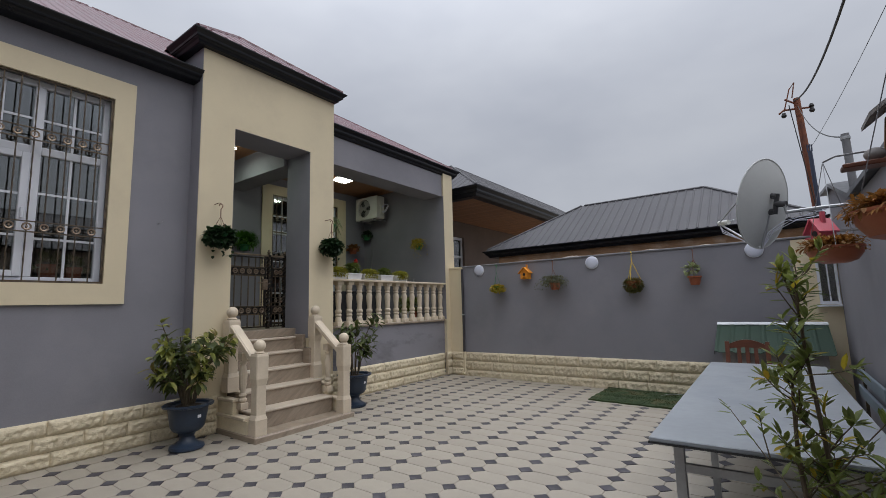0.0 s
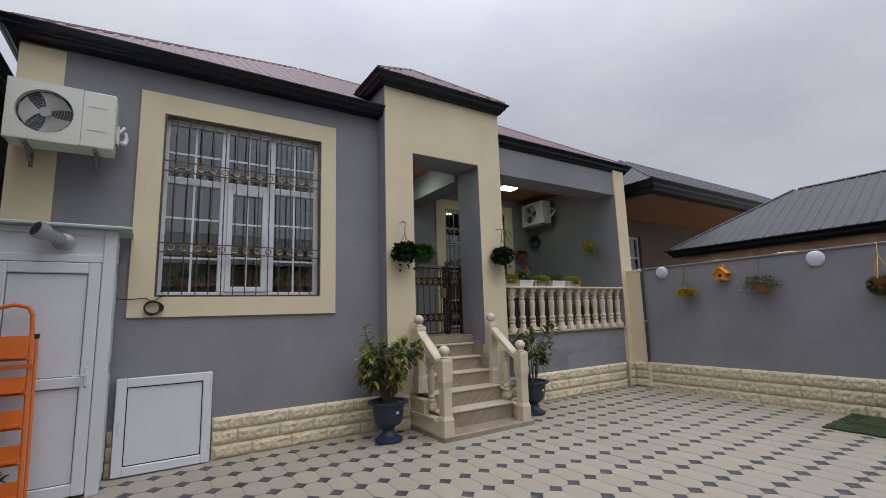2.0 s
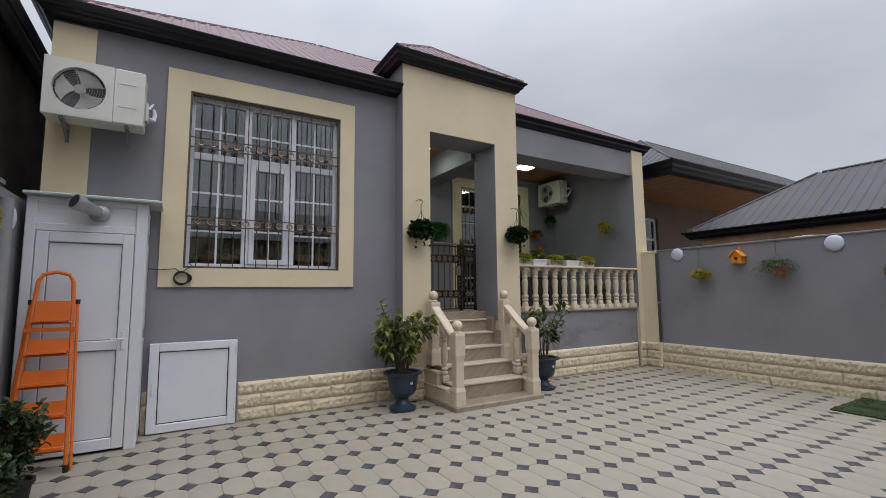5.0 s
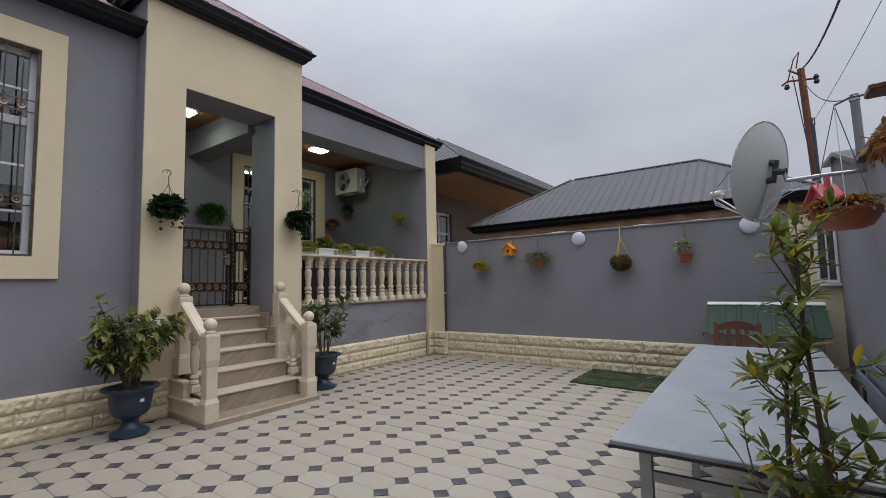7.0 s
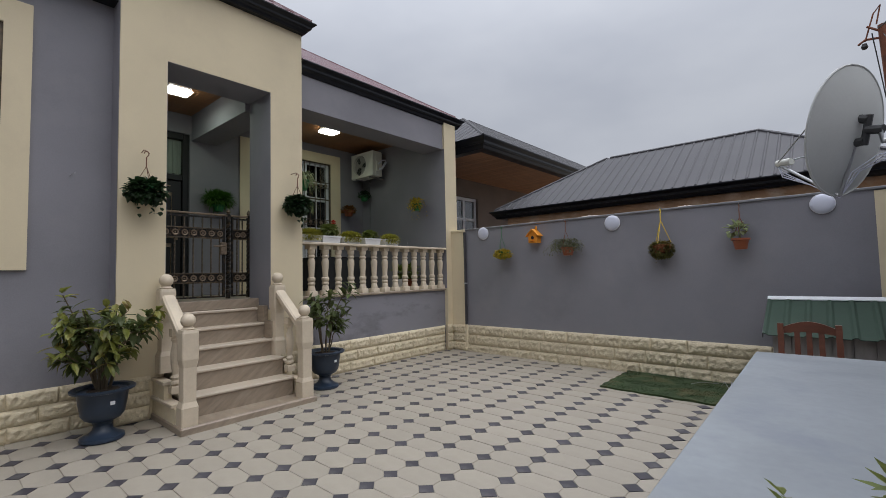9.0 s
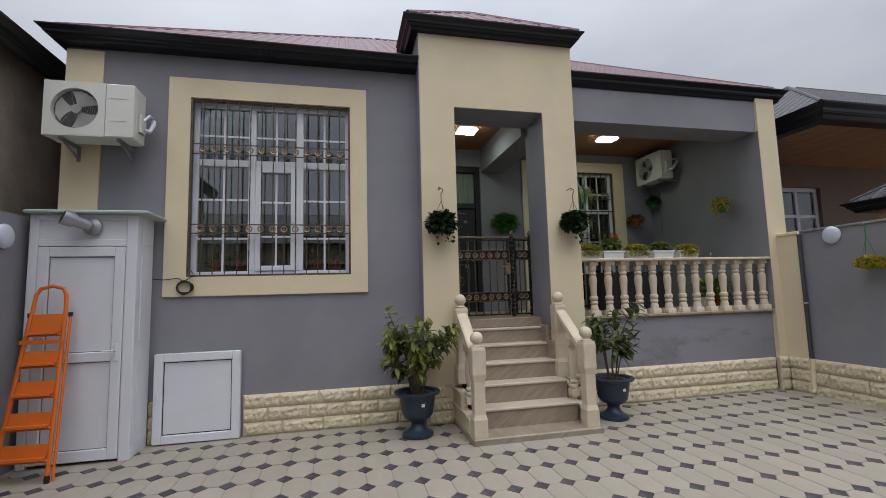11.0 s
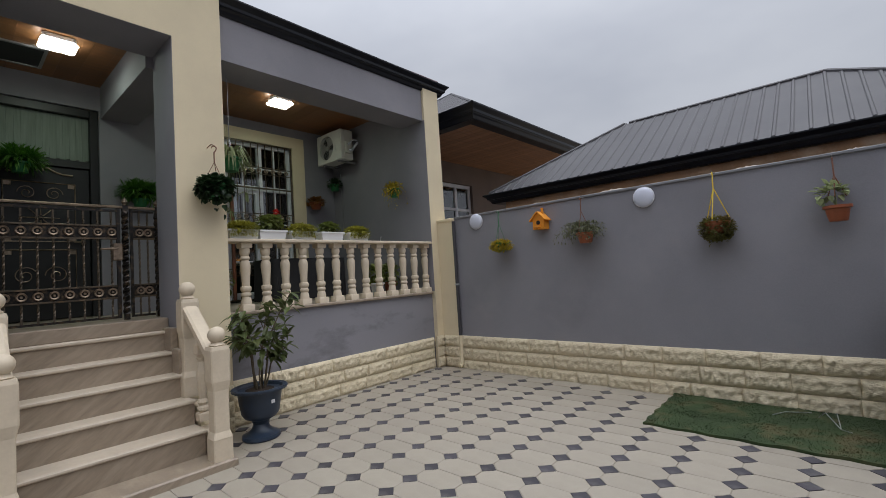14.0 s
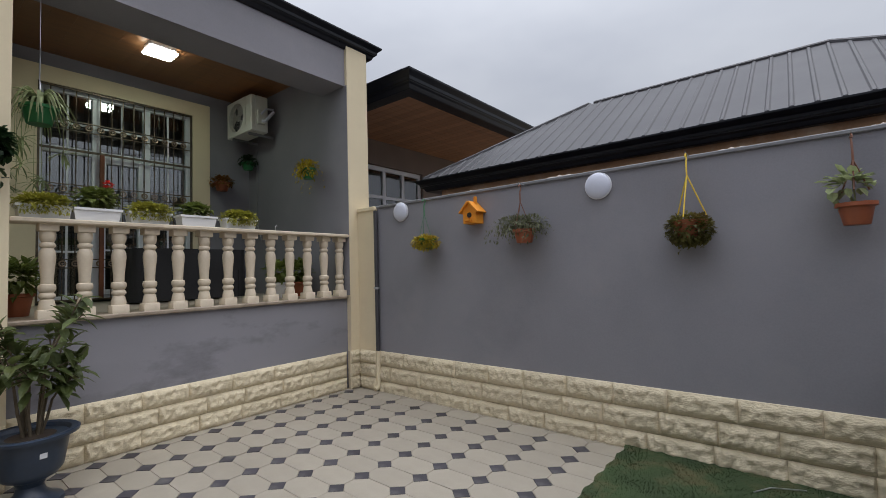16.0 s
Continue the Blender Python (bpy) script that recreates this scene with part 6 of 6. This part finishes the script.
part("strand", Build().tube([(0.0, 0.2, 0.0), (0.05, 0.1, 0.07), (0.14, -0.12, 0.02)], 0.004, 5).tube([(0.12, 0.24, 0.0), (0.12, 0.08, 0.08), (0.14, -0.12, 0.02), (0.2, -0.1, 0.0)], 0.004, 5).tube([(-0.3, 0.1, 0.0), (-0.22, 0.2, 0.01), (-0.05, 0.3, 0.0)], 0.004, 5), ZINC, ww)

# ---------------------------------------------------------------- side wall things
def sapling():
    """The potted evergreen beside the table: two stems, side twigs, whorls of leathery leaves."""
    root = thing("potted_sapling", "slender evergreen sapling with leathery leaves in a dark pot", "potted plant", pose(0.315, 1.85, gz(0.3, 1.85)) @ Matrix.Diagonal((1.05, 1.05, 0.975, 1)))
    part("pot", pot_shape(0.17, 0.34), BLACK, root, smooth=True)
    part("soil", Build().lathe([(0.001, 0.31), (0.15, 0.31), (0.15, 0.32), (0.001, 0.33)], 16), EARTH, root)
    stems, leaves, old = Build(), Build(), Build()
    mains = [[(0.02, 0, 0.3), (0.03, 0.0, 0.7), (0.01, 0.01, 1.0), (-0.01, 0, 1.30), (-0.02, 0, 1.56)], [(-0.02, 0, 0.3), (-0.05, 0, 0.65), (-0.065, 0.0, 0.90), (-0.06, 0, 1.10), (-0.055, 0, 1.18)]]
    twigs = []
    for m_ in mains:
        stems.tube(m_, 0.010, 8, 0.4)
        for _ in range(36 if m_ is mains[0] else 22):
            t = rnd(0.18, 0.99) * (len(m_) - 1)
            q = min(int(t), len(m_) - 2)
            p = Vector(m_[q]).lerp(Vector(m_[q + 1]), t - q)
            a = rnd(0, 6.28)
            l = rnd(0.05, 0.15) * (1.3 - 0.75 * t / 4)
            twigs.append((p, p + Vector((math.cos(a) * l, math.sin(a) * l, rnd(0.03, 0.13)))))
        twigs.append((Vector(m_[-2]), Vector(m_[-1])))
    twigs.append((Vector((-0.05, 0, 0.70)), Vector((-0.28, 0.32, 0.98))))
    twigs.append((Vector((-0.15, 0.14, 0.84)), Vector((-0.17, 0.16, 1.0))))
    twigs.append((Vector((0.03, 0, 0.72)), Vector((0.24, -0.06, 0.92))))
    twigs.append((Vector((0.03, 0, 0.85)), Vector((0.22, 0.10, 1.08))))
    twigs.append((Vector((0.03, 0, 0.62)), Vector((0.12, -0.2, 0.80))))
    for _ in range(9):
        z = rnd(0.5, 0.85)
        twigs.append((Vector((0.03, 0, z)), Vector((rnd(0.0, 0.28), rnd(-0.2, 0.1), z + rnd(0.02, 0.2)))))
    for p, q in twigs:
        stems.tube([p, p.lerp(q, 0.5) + wild() * 0.008, q], 0.003, 5, 0.6)
        d = (q - p).normalized()
        for _ in range(12):
            t = 1.05 - 0.75 * rnd(0, 1) ** 2
            side = d.cross(wild()).normalized()
            b = leaves if random.random() > 0.05 else old
            b.leaf(p.lerp(q, t), side * 0.8 + d * rnd(0.2, 1.0) + Vector((0, 0, 0.1)), (0, 0, 1), rnd(0.045, 0.075), rnd(0.016, 0.023), rnd(-0.1, 0.3))
    part("stem", stems, BARK, root, smooth=True)
    part("leaves", leaves, LEAF_MID, root)
    part("old_leaves", old, LEAF_YELLOW, root, "a few yellowed leaves")


sapling()


def dry_basket(x, y, z, r):
    root = thing("hanging_bowl", "terracotta bowl of dry rusty stonecrop hung by the side wall", "hanging plant", pose(x, y, z), "terracotta hanging bowls")
    part("bowl", Build().lathe([(r * 0.45, 0), (r * 0.75, 0.012), (r * 0.97, r * 0.42), (r, r * 0.62), (r * 1.06, r * 0.64), (r * 1.06, r * 0.72), (r * 0.95, r * 0.72), (r * 0.9, r * 0.6)], 22), TERRA, root, smooth=True)
    b = foliage(520, (-r * 0.1, 0, r * 0.78), (r * 1.15, r * 1.1, r * 0.28), 0.026, 0.012, 0.3, 0.3, 0.3)
    trailing(b, (0, 0, r * 0.7), 26, r * 1.25, r * 0.35, 0.022, 0.012)
    part("leaves", b, LEAF_RUST, root)
    h = 0.40
    for k in range(3):
        a = 2.09 * k + 0.5
        part("chain", Build().tube([(r * math.cos(a), r * math.sin(a), r * 0.7), (0, 0, r + h)], 0.0022, 4), STEELWIRE, root)
    part("arm", Build().tube([(0.92 - x, 0, r + h + 0.02), (0.05, 0, r + h + 0.02), (0.0, 0, r + h)], 0.005, 5), STEELWIRE, root)


dry_basket(0.495, 2.65, 1.55, 0.112)
dry_basket(0.585, 1.62, 1.555, 0.13)
bh = birdhouse(pose(0.62, 4.15, 1.80, 0, 0, -60), RED, "red painted wooden birdhouse by the side wall", 0.11, 0.085, 0.11)
part("bracket", Build().box(-0.02, -0.02, 0.06, 0.02, 0.34, 0.075), KENNEL, bh, at=pose(0, 0, 0, 0, 0, -30))
fd = thing("bird_feeder", "open wooden bird feeder with a dark roof on a plank", "bird feeder", pose(0.65, 1.82, 1.83))
part("plank", Build().box(-0.18, -0.04, 0.0, 0.30, 0.04, 0.016, 0.003), CHAIRWOOD, fd)
part("roof", Build().prism([(-0.10, 0.17), (0.0, 0.25), (0.16, 0.20), (0.16, 0.185), (0.0, 0.232), (-0.10, 0.155)], -0.08, 0.10, "y"), KENNEL, fd)
part("side", Build().prism([(-0.06, 0.016), (0.10, 0.016), (0.12, 0.19), (0.0, 0.23), (-0.04, 0.18)], 0.06, 0.075, "y"), SANDBLOCK, fd)
part("perch_knob", Build().ball((-0.09, 0, 0.04), 0.03, 12, 0.8), KENNEL, fd, smooth=True)

# satellite dish
dish = thing("satellite_dish", "grey satellite dish with its receiver arm on a wall bracket", "satellite dish", pose(0.25, 5.15, 2.31))
nv = Vector((-0.85, 0.48, 0.21)).normalized()
side = nv.cross(Vector((0, 0, 1))).normalized()
upv = side.cross(nv)
R, depth = 0.43, 0.075
b = Build()
for off in (0.0, -0.006):
    rings = []
    for q in (0.02, 0.15, 0.3, 0.45, 0.6, 0.75, 0.9, 1.0):
        rings.append([side * (R * 0.93 * q * math.cos(a)) + upv * (R * 1.03 * q * math.sin(a)) + nv * (depth * (q * q - 0.6) + off) for a in [2 * math.pi * k / 40 for k in range(40)]])
    b.loft(rings)
part("reflector", b, DISH, dish, smooth=True)
part("rim", Build().tube([side * (R * 0.93 * math.cos(a)) + upv * (R * 1.03 * math.sin(a)) + nv * (depth * 0.4 - 0.004) for a in [2 * math.pi * k / 40 for k in range(41)]], 0.008, 6), DISH, dish, smooth=True)
back = -nv * (depth * 0.6)
part("bracket", Build().tube([back + upv * 0.08, back - nv * 0.05 + upv * 0.07], 0.03, 8).tube([back - upv * 0.08, back - nv * 0.05 - upv * 0.07], 0.03, 8).tube([back - nv * 0.05 + upv * 0.10, back - nv * 0.05 - upv * 0.10], 0.022, 8).tube([back - nv * 0.05, back - nv * 0.14], 0.03, 8), AC_DARK, dish, "dark clamp bracket")
part("mast", Build().tube([back - nv * 0.12 + Vector((0, 0, 0.03)), back - nv * 0.13 - Vector((0, 0, 0.08)), Vector((0.42, -0.02, -0.10)), Vector((0.69, 0, -0.10))], 0.018, 8), ZINC, dish, smooth=True)
foot = -upv * R * 1.0 + nv * 0.02
lnb = foot + nv * 0.44 + upv * 0.22
part("arm", Build().tube([back - upv * 0.1, foot + Vector((0.02, -0.02, -0.02)), foot, lnb], 0.011, 8), ZINC, dish, smooth=True)
part("stay", Build().tube([side * R * 0.9 + nv * 0.03, lnb], 0.005, 5).tube([side * -R * 0.9 + nv * 0.03, lnb], 0.005, 5), ZINC, dish)
part("receiver", Build().tube([lnb, lnb - nv * 0.10 + upv * 0.02], 0.026, 10).tube([lnb + side * 0.06, lnb + side * 0.05 - nv * 0.08 + upv * 0.02], 0.022, 10), AC_WHITE, dish, smooth=True)
b = Build()
for k in range(3):
    b.tube([lnb, lnb + Vector((0.03, 0, -0.07 - 0.02 * k)), foot.lerp(lnb, 0.4) + Vector((0, 0, -0.03)), foot + Vector((0.02, 0, -0.03)), back - upv * 0.25 + Vector((0.02 * k, 0, -0.03)), back - nv * 0.12 - upv * 0.12 + Vector((0.05 * k, 0, -0.05)), Vector((0.45, -0.02, -0.12 - 0.05 * k))], 0.004, 5)
part("cable", b, LAMPSHELL, dish, smooth=True)

# corner window in the cream wall
cw = thing("corner_window", "small white plastic window with a sill in the cream wall", "window", pose(0, BY - 0.006, 0))
part("window_frame", Build().box(0.70, -0.03, 1.28, 0.73, 0.0, 2.0, 0.004).box(0.88, -0.03, 1.28, 0.91, 0.0, 2.0, 0.004).box(0.73, -0.029, 1.28, 0.88, 0.0, 1.32).box(0.73, -0.029, 1.96, 0.88, 0.0, 2.0).box(0.80, -0.028, 1.32, 0.815, 0.0, 1.96), PVC, cw)
part("pane", Build().box(0.73, -0.012, 1.32, 0.88, -0.006, 1.96), GLASS, cw)
part("window_sill", Build().box(0.66, -0.10, 1.25, 0.915, 0.0, 1.275, 0.005), PVC, cw)

# poles and wires beyond the yard
pl = thing("utility_pole", "tall rusty leaning steel utility pole with insulators", "pole", pose(0.12, 15, 0) @ Matrix.Diagonal((0.82, 0.82, 0.855, 1)))
part("shaft", Build().tube([(1.66, 0, 0), (1.36, 0, 7.95)], 0.115, 12, 0.85), RUST, pl, smooth=True)
part("crossarm", Build().tube([(0.85, 0, 7.55), (1.0, 0, 7.65), (1.75, 0, 7.55)], 0.03, 6).tube([(1.0, 0, 7.6), (1.2, 0, 8.3), (1.35, 0, 8.5), (1.25, 0, 8.0)], 0.02, 5).tube([(1.05, 0, 8.0), (1.3, 0, 7.8)], 0.03, 5), RUST, pl)
part("insulator", Build().lathe([(0.05, 7.40), (0.08, 7.45), (0.05, 7.55), (0.08, 7.6), (0.04, 7.68)], 10, (1.72, 0, 0)), BLACK, pl)
part("insulator", Build().lathe([(0.05, 7.40), (0.08, 7.45), (0.05, 7.55)], 10, (0.98, 0, 0)), BLACK, pl)
bp = thing("flue_pipe", "dark blue flue pipe with a crown top", "pipe", pose(1.34, 14.6, 0) @ Matrix.Diagonal((0.8, 0.8, 0.86, 1)))
part("shaft", Build().tube([(0.12, 0, 0), (0, 0, 6.0)], 0.06, 10), BLUEPIPE, bp, smooth=True)
part("crown", Build().tube([(-0.055, 0, 5.98), (-0.055, 0, 6.2)], 0.02, 5).tube([(0.055, 0, 5.98), (0.055, 0, 6.2)], 0.02, 5).tube([(0, 0.055, 5.98), (0, 0.055, 6.2)], 0.02, 5).tube([(0, -0.055, 5.98), (0, -0.055, 6.2)], 0.02, 5), BLUEPIPE, bp)
gp = thing("cable_post", "short grey steel cable post on top of the side wall", "post", pose(0.985, 5.85, 2.44))
part("shaft", Build().tube([(0.01, 0, 0), (0, 0, 0.62)], 0.036, 10), GREYPIPE, gp, smooth=True)
part("clamp", Build().lathe([(0.042, 0.56), (0.042, 0.59)], 10), ZINC, gp)
wr = thing("power_cable", "slack black power cables between the poles", "cable", pose(0, 0, 0))


def sag(p, q, drop, r):
    p, q = Vector(p), Vector(q)
    return Build().tube([p.lerp(q, t) - Vector((0, 0, drop * 4 * t * (1 - t))) for t in [k / 16 for k in range(17)]], r, 5)


part("span", sag((1.17, 15, 6.75), (1.30, 5.0, 4.9), 0.40, 0.018), WIRE, wr)
part("span", sag((1.24, 15, 6.6), (0.97, 5.85, 3.03), 0.25, 0.008), WIRE, wr)
part("span", sag((1.40, 14.6, 5.3), (1.9, 6.5, 5.3), 0.1, 0.005), WIRE, wr)
part("span", sag((1.05, 14.85, 6.6), (1.35, 14.85, 3.5), 0.0, 0.012), WIRE, wr)

# next house window
nwn = thing("neighbour_window", "white-framed window of the next house", "window", pose(-7.0, 0, 0))
part("window_frame", Build().box(-0.03, 8.9, 2.2, 0.03, 8.98, 3.35).box(-0.03, 10.42, 2.2, 0.03, 10.5, 3.35).box(-0.03, 8.98, 2.2, 0.03, 10.42, 2.28).box(-0.03, 8.98, 3.27, 0.03, 10.42, 3.35).box(-0.03, 9.45, 2.28, 0.03, 9.52, 3.27).box(-0.03, 9.95, 2.28, 0.03, 10.02, 3.27).box(-0.03, 8.98, 2.75, 0.028, 10.42, 2.81), PVC, nwn)
pn = part("pane", Build().box(-0.006, 8.98, 2.28, 0.0, 10.42, 3.27), GLASS, nwn)
# added room box; its gloom is put into the wall colour
structure("wall_next_inside", Build().box(-8.6, 8.5, 1.0, -8.4, 11.5, 4.0).box(-8.4, 8.5, 1.0, -7.2, 11.5, 1.2), ROOM, "room added inside the next house, dimness put into its dark colour")

hk = thing("wall_hook", "small steel hook screwed into the grey wall", "hook", pose(G, 1.86, 2.42))
part("bend", Build().tube([(0, 0, 0), (0.05, 0.0, 0.0), (0.06, 0.02, 0.012), (0.05, 0.03, 0.03)], 0.004, 5), STEELWIRE, hk)

# ---------------------------------------------------------------- split stone plinth
def stone_mesh(k):
    """A rough-faced block one metre long and high; face to +x, stretched per stone."""
    rs = random.Random(k)
    n, m = 30, 10
    rows = []
    for j in range(m + 1):
        row = []
        for i in range(n + 1):
            u, w = i / n, j / m
            e = min(u * 16, (1 - u) * 16, w * 3.5, (1 - w) * 3.5, 1)
            bulge = (0.018 + 0.016 * (0.5 + noise.noise(Vector((u * 6.0 + k * 7, w * 2.6, k * 3.1)))) + 0.019 * noise.noise(Vector((u * 13 + k, w * 4.5, 5.0))) + 0.011 * noise.noise(Vector((u * 38 + k, w * 13, 9.0)))) * max(e, 0) ** 0.5
            row.append((max(bulge, 0.0), u - 0.5, w))
        rows.append(row)
    b = Build().loft(rows, caps=False, closed=False)
    edge = rows[0] + [r[-1] for r in rows[1:]] + rows[-1][-2::-1] + [r[0] for r in rows[-2:0:-1]]
    b.loft([edge, [(-0.02, y, z) for _, y, z in edge]], caps=False)
    return b.mesh("stone", STONE, True)


STONES = [stone_mesh(k) for k in range(9)]


def plinth(name, start, along, turn, label, top=0.415, courses=3):
    """Courses of split stone along a wall foot. start: plan point, along: length, turn: degrees of the +x face."""
    end = Vector((start[0], start[1], 0)) + pose(0, 0, 0, 0, 0, turn) @ Vector((0, along, 0))
    low = min(gz(*start), gz(end.x, end.y)) - 0.006
    hh = (top - low) / courses
    m = pose(start[0], start[1], low, 0, 0, turn)
    back = structure(name, Build().box(-0.03, 0, 0, 0.004, along, top - low - 0.004), MORTAR, label, category="plinth")
    back.matrix_basis = m
    for c in range(courses):
        y = 0.0
        first = True
        while y < along - 0.01:
            l = rnd(0.34, 0.46) * (0.55 if first and c % 2 else 1.0)
            first = False
            if along - (y + l) < 0.14:
                l = along - y
            ob = part("stone", random.choice(STONES), STONE, back)
            ob.matrix_local = pose(0.006, y + l / 2, c * hh + 0.003) @ Matrix.Diagonal((1.0, l - 0.0015, hh - 0.005, 1))
            y += l


plinth("baseboard_house", (G + 0.004, 0.22), 1.96, 0, "cream split-stone plinth of the house", 0.43)
plinth("baseboard_house_left", (G + 0.004, -0.69), 0.05, 0, "cream split-stone plinth of the house", 0.43)
plinth("baseboard_portal", (P + 0.004, 2.19), 0.30, 0, "cream split-stone plinth of the portal", 0.435)
plinth("baseboard_portal_right", (P + 0.004, 3.91), 0.31, 0, "cream split-stone plinth of the portal", 0.445)
plinth("baseboard_porch", (-5.26, 4.22), 2.95, 0, "cream split-stone plinth of the porch wall", 0.462)
plinth("baseboard_yard_end", (-5.17, 7.326), 0.27, -90, "cream split-stone plinth at the wall end", 0.475)
plinth("baseboard_pier", (-5.195, 7.17), 0.14, 0, "cream split-stone plinth of the pier", 0.475)
plinth("baseboard_yard", (-4.89, BY - 0.004), 5.36, -90, "cream split-stone plinth of the yard wall", 0.474)

# ---------------------------------------------------------------- paving stones
PX, PY, X0, Y0P = 0.3485, 0.2172, -2.347, 2.766
DX, DY, GAP, TH = 0.0725, 0.069, 0.003, 0.03


def tile_mesh(name, outline, mat):
    b = Build()
    ins = 1 - 0.015
    b.loft([[(x, y, -TH) for x, y in outline], [(x, y, -0.003) for x, y in outline], [(x * ins, y * ins, 0.0) for x, y in outline]])
    return b


hx, hy = PX / 2 - GAP / 2, PY / 2 - GAP / 2
OCT = [(hx - DX, -hy), (hx, -hy + DY), (hx, hy - DY), (hx - DX, hy), (-hx + DX, hy), (-hx, hy - DY), (-hx, -hy + DY), (-hx + DX, -hy)]
DIA = [(0, -DY + GAP), (DX - GAP, 0), (0, DY - GAP), (-DX + GAP, 0)]
oct_mesh, dia_mesh = tile_mesh("paver", OCT, TILE).mesh("paver", TILE), tile_mesh("dark_paver", DIA, DARK).mesh("dark_paver", DARK)
rest_l, rest_d = Build(), Build()
oct_b, dia_b = tile_mesh("o", OCT, TILE), tile_mesh("d", DIA, DARK)


def add_to(rest, src, x, y, z):
    i = len(rest.v)
    rest.v += [(px + x, py + y, pz + z) for px, py, pz in src.v]
    rest.f += [tuple(i + q for q in f) for f in src.f]


for i in range(-10, 11):
    for j in range(-22, 23):
        x, y = X0 + i * PX - 0.0025 * j * PY, Y0P + j * PY + 0.0025 * i * PX
        near = -4.3 < x < -1.2 and 0.5 < y < 7.1
        for kind, (tx, ty) in enumerate(((x, y), (x + PX / 2, y + PY / 2))):
            if not (-5.36 < tx < 0.86 and -1.5 < ty < 7.30):
                continue
            z = gz(tx, ty) + rnd(-0.0012, 0.0012)
            if near:
                part(("dark_paver", "paver")[kind], (dia_mesh, oct_mesh)[kind], None, paving, at=pose(tx, ty, z, FALL[0] + rnd(-0.2, 0.2), FALL[1] + rnd(-0.2, 0.2), 0.14 + rnd(-0.4, 0.4)))
            else:
                add_to((rest_d, rest_l)[kind], (dia_b, oct_b)[kind], tx, ty, z)
for nm, bb, mt in (("paver_field", rest_l, TILE_I), ("dark_paver_field", rest_d, DARK_I)):
    me = bpy.data.meshes.new(nm)
    me.from_pydata(bb.v, [], bb.f)
    me.materials.append(mt)
    ob = new(nm, me)
    ob.parent = paving
    ob["kind"] = "stuff"
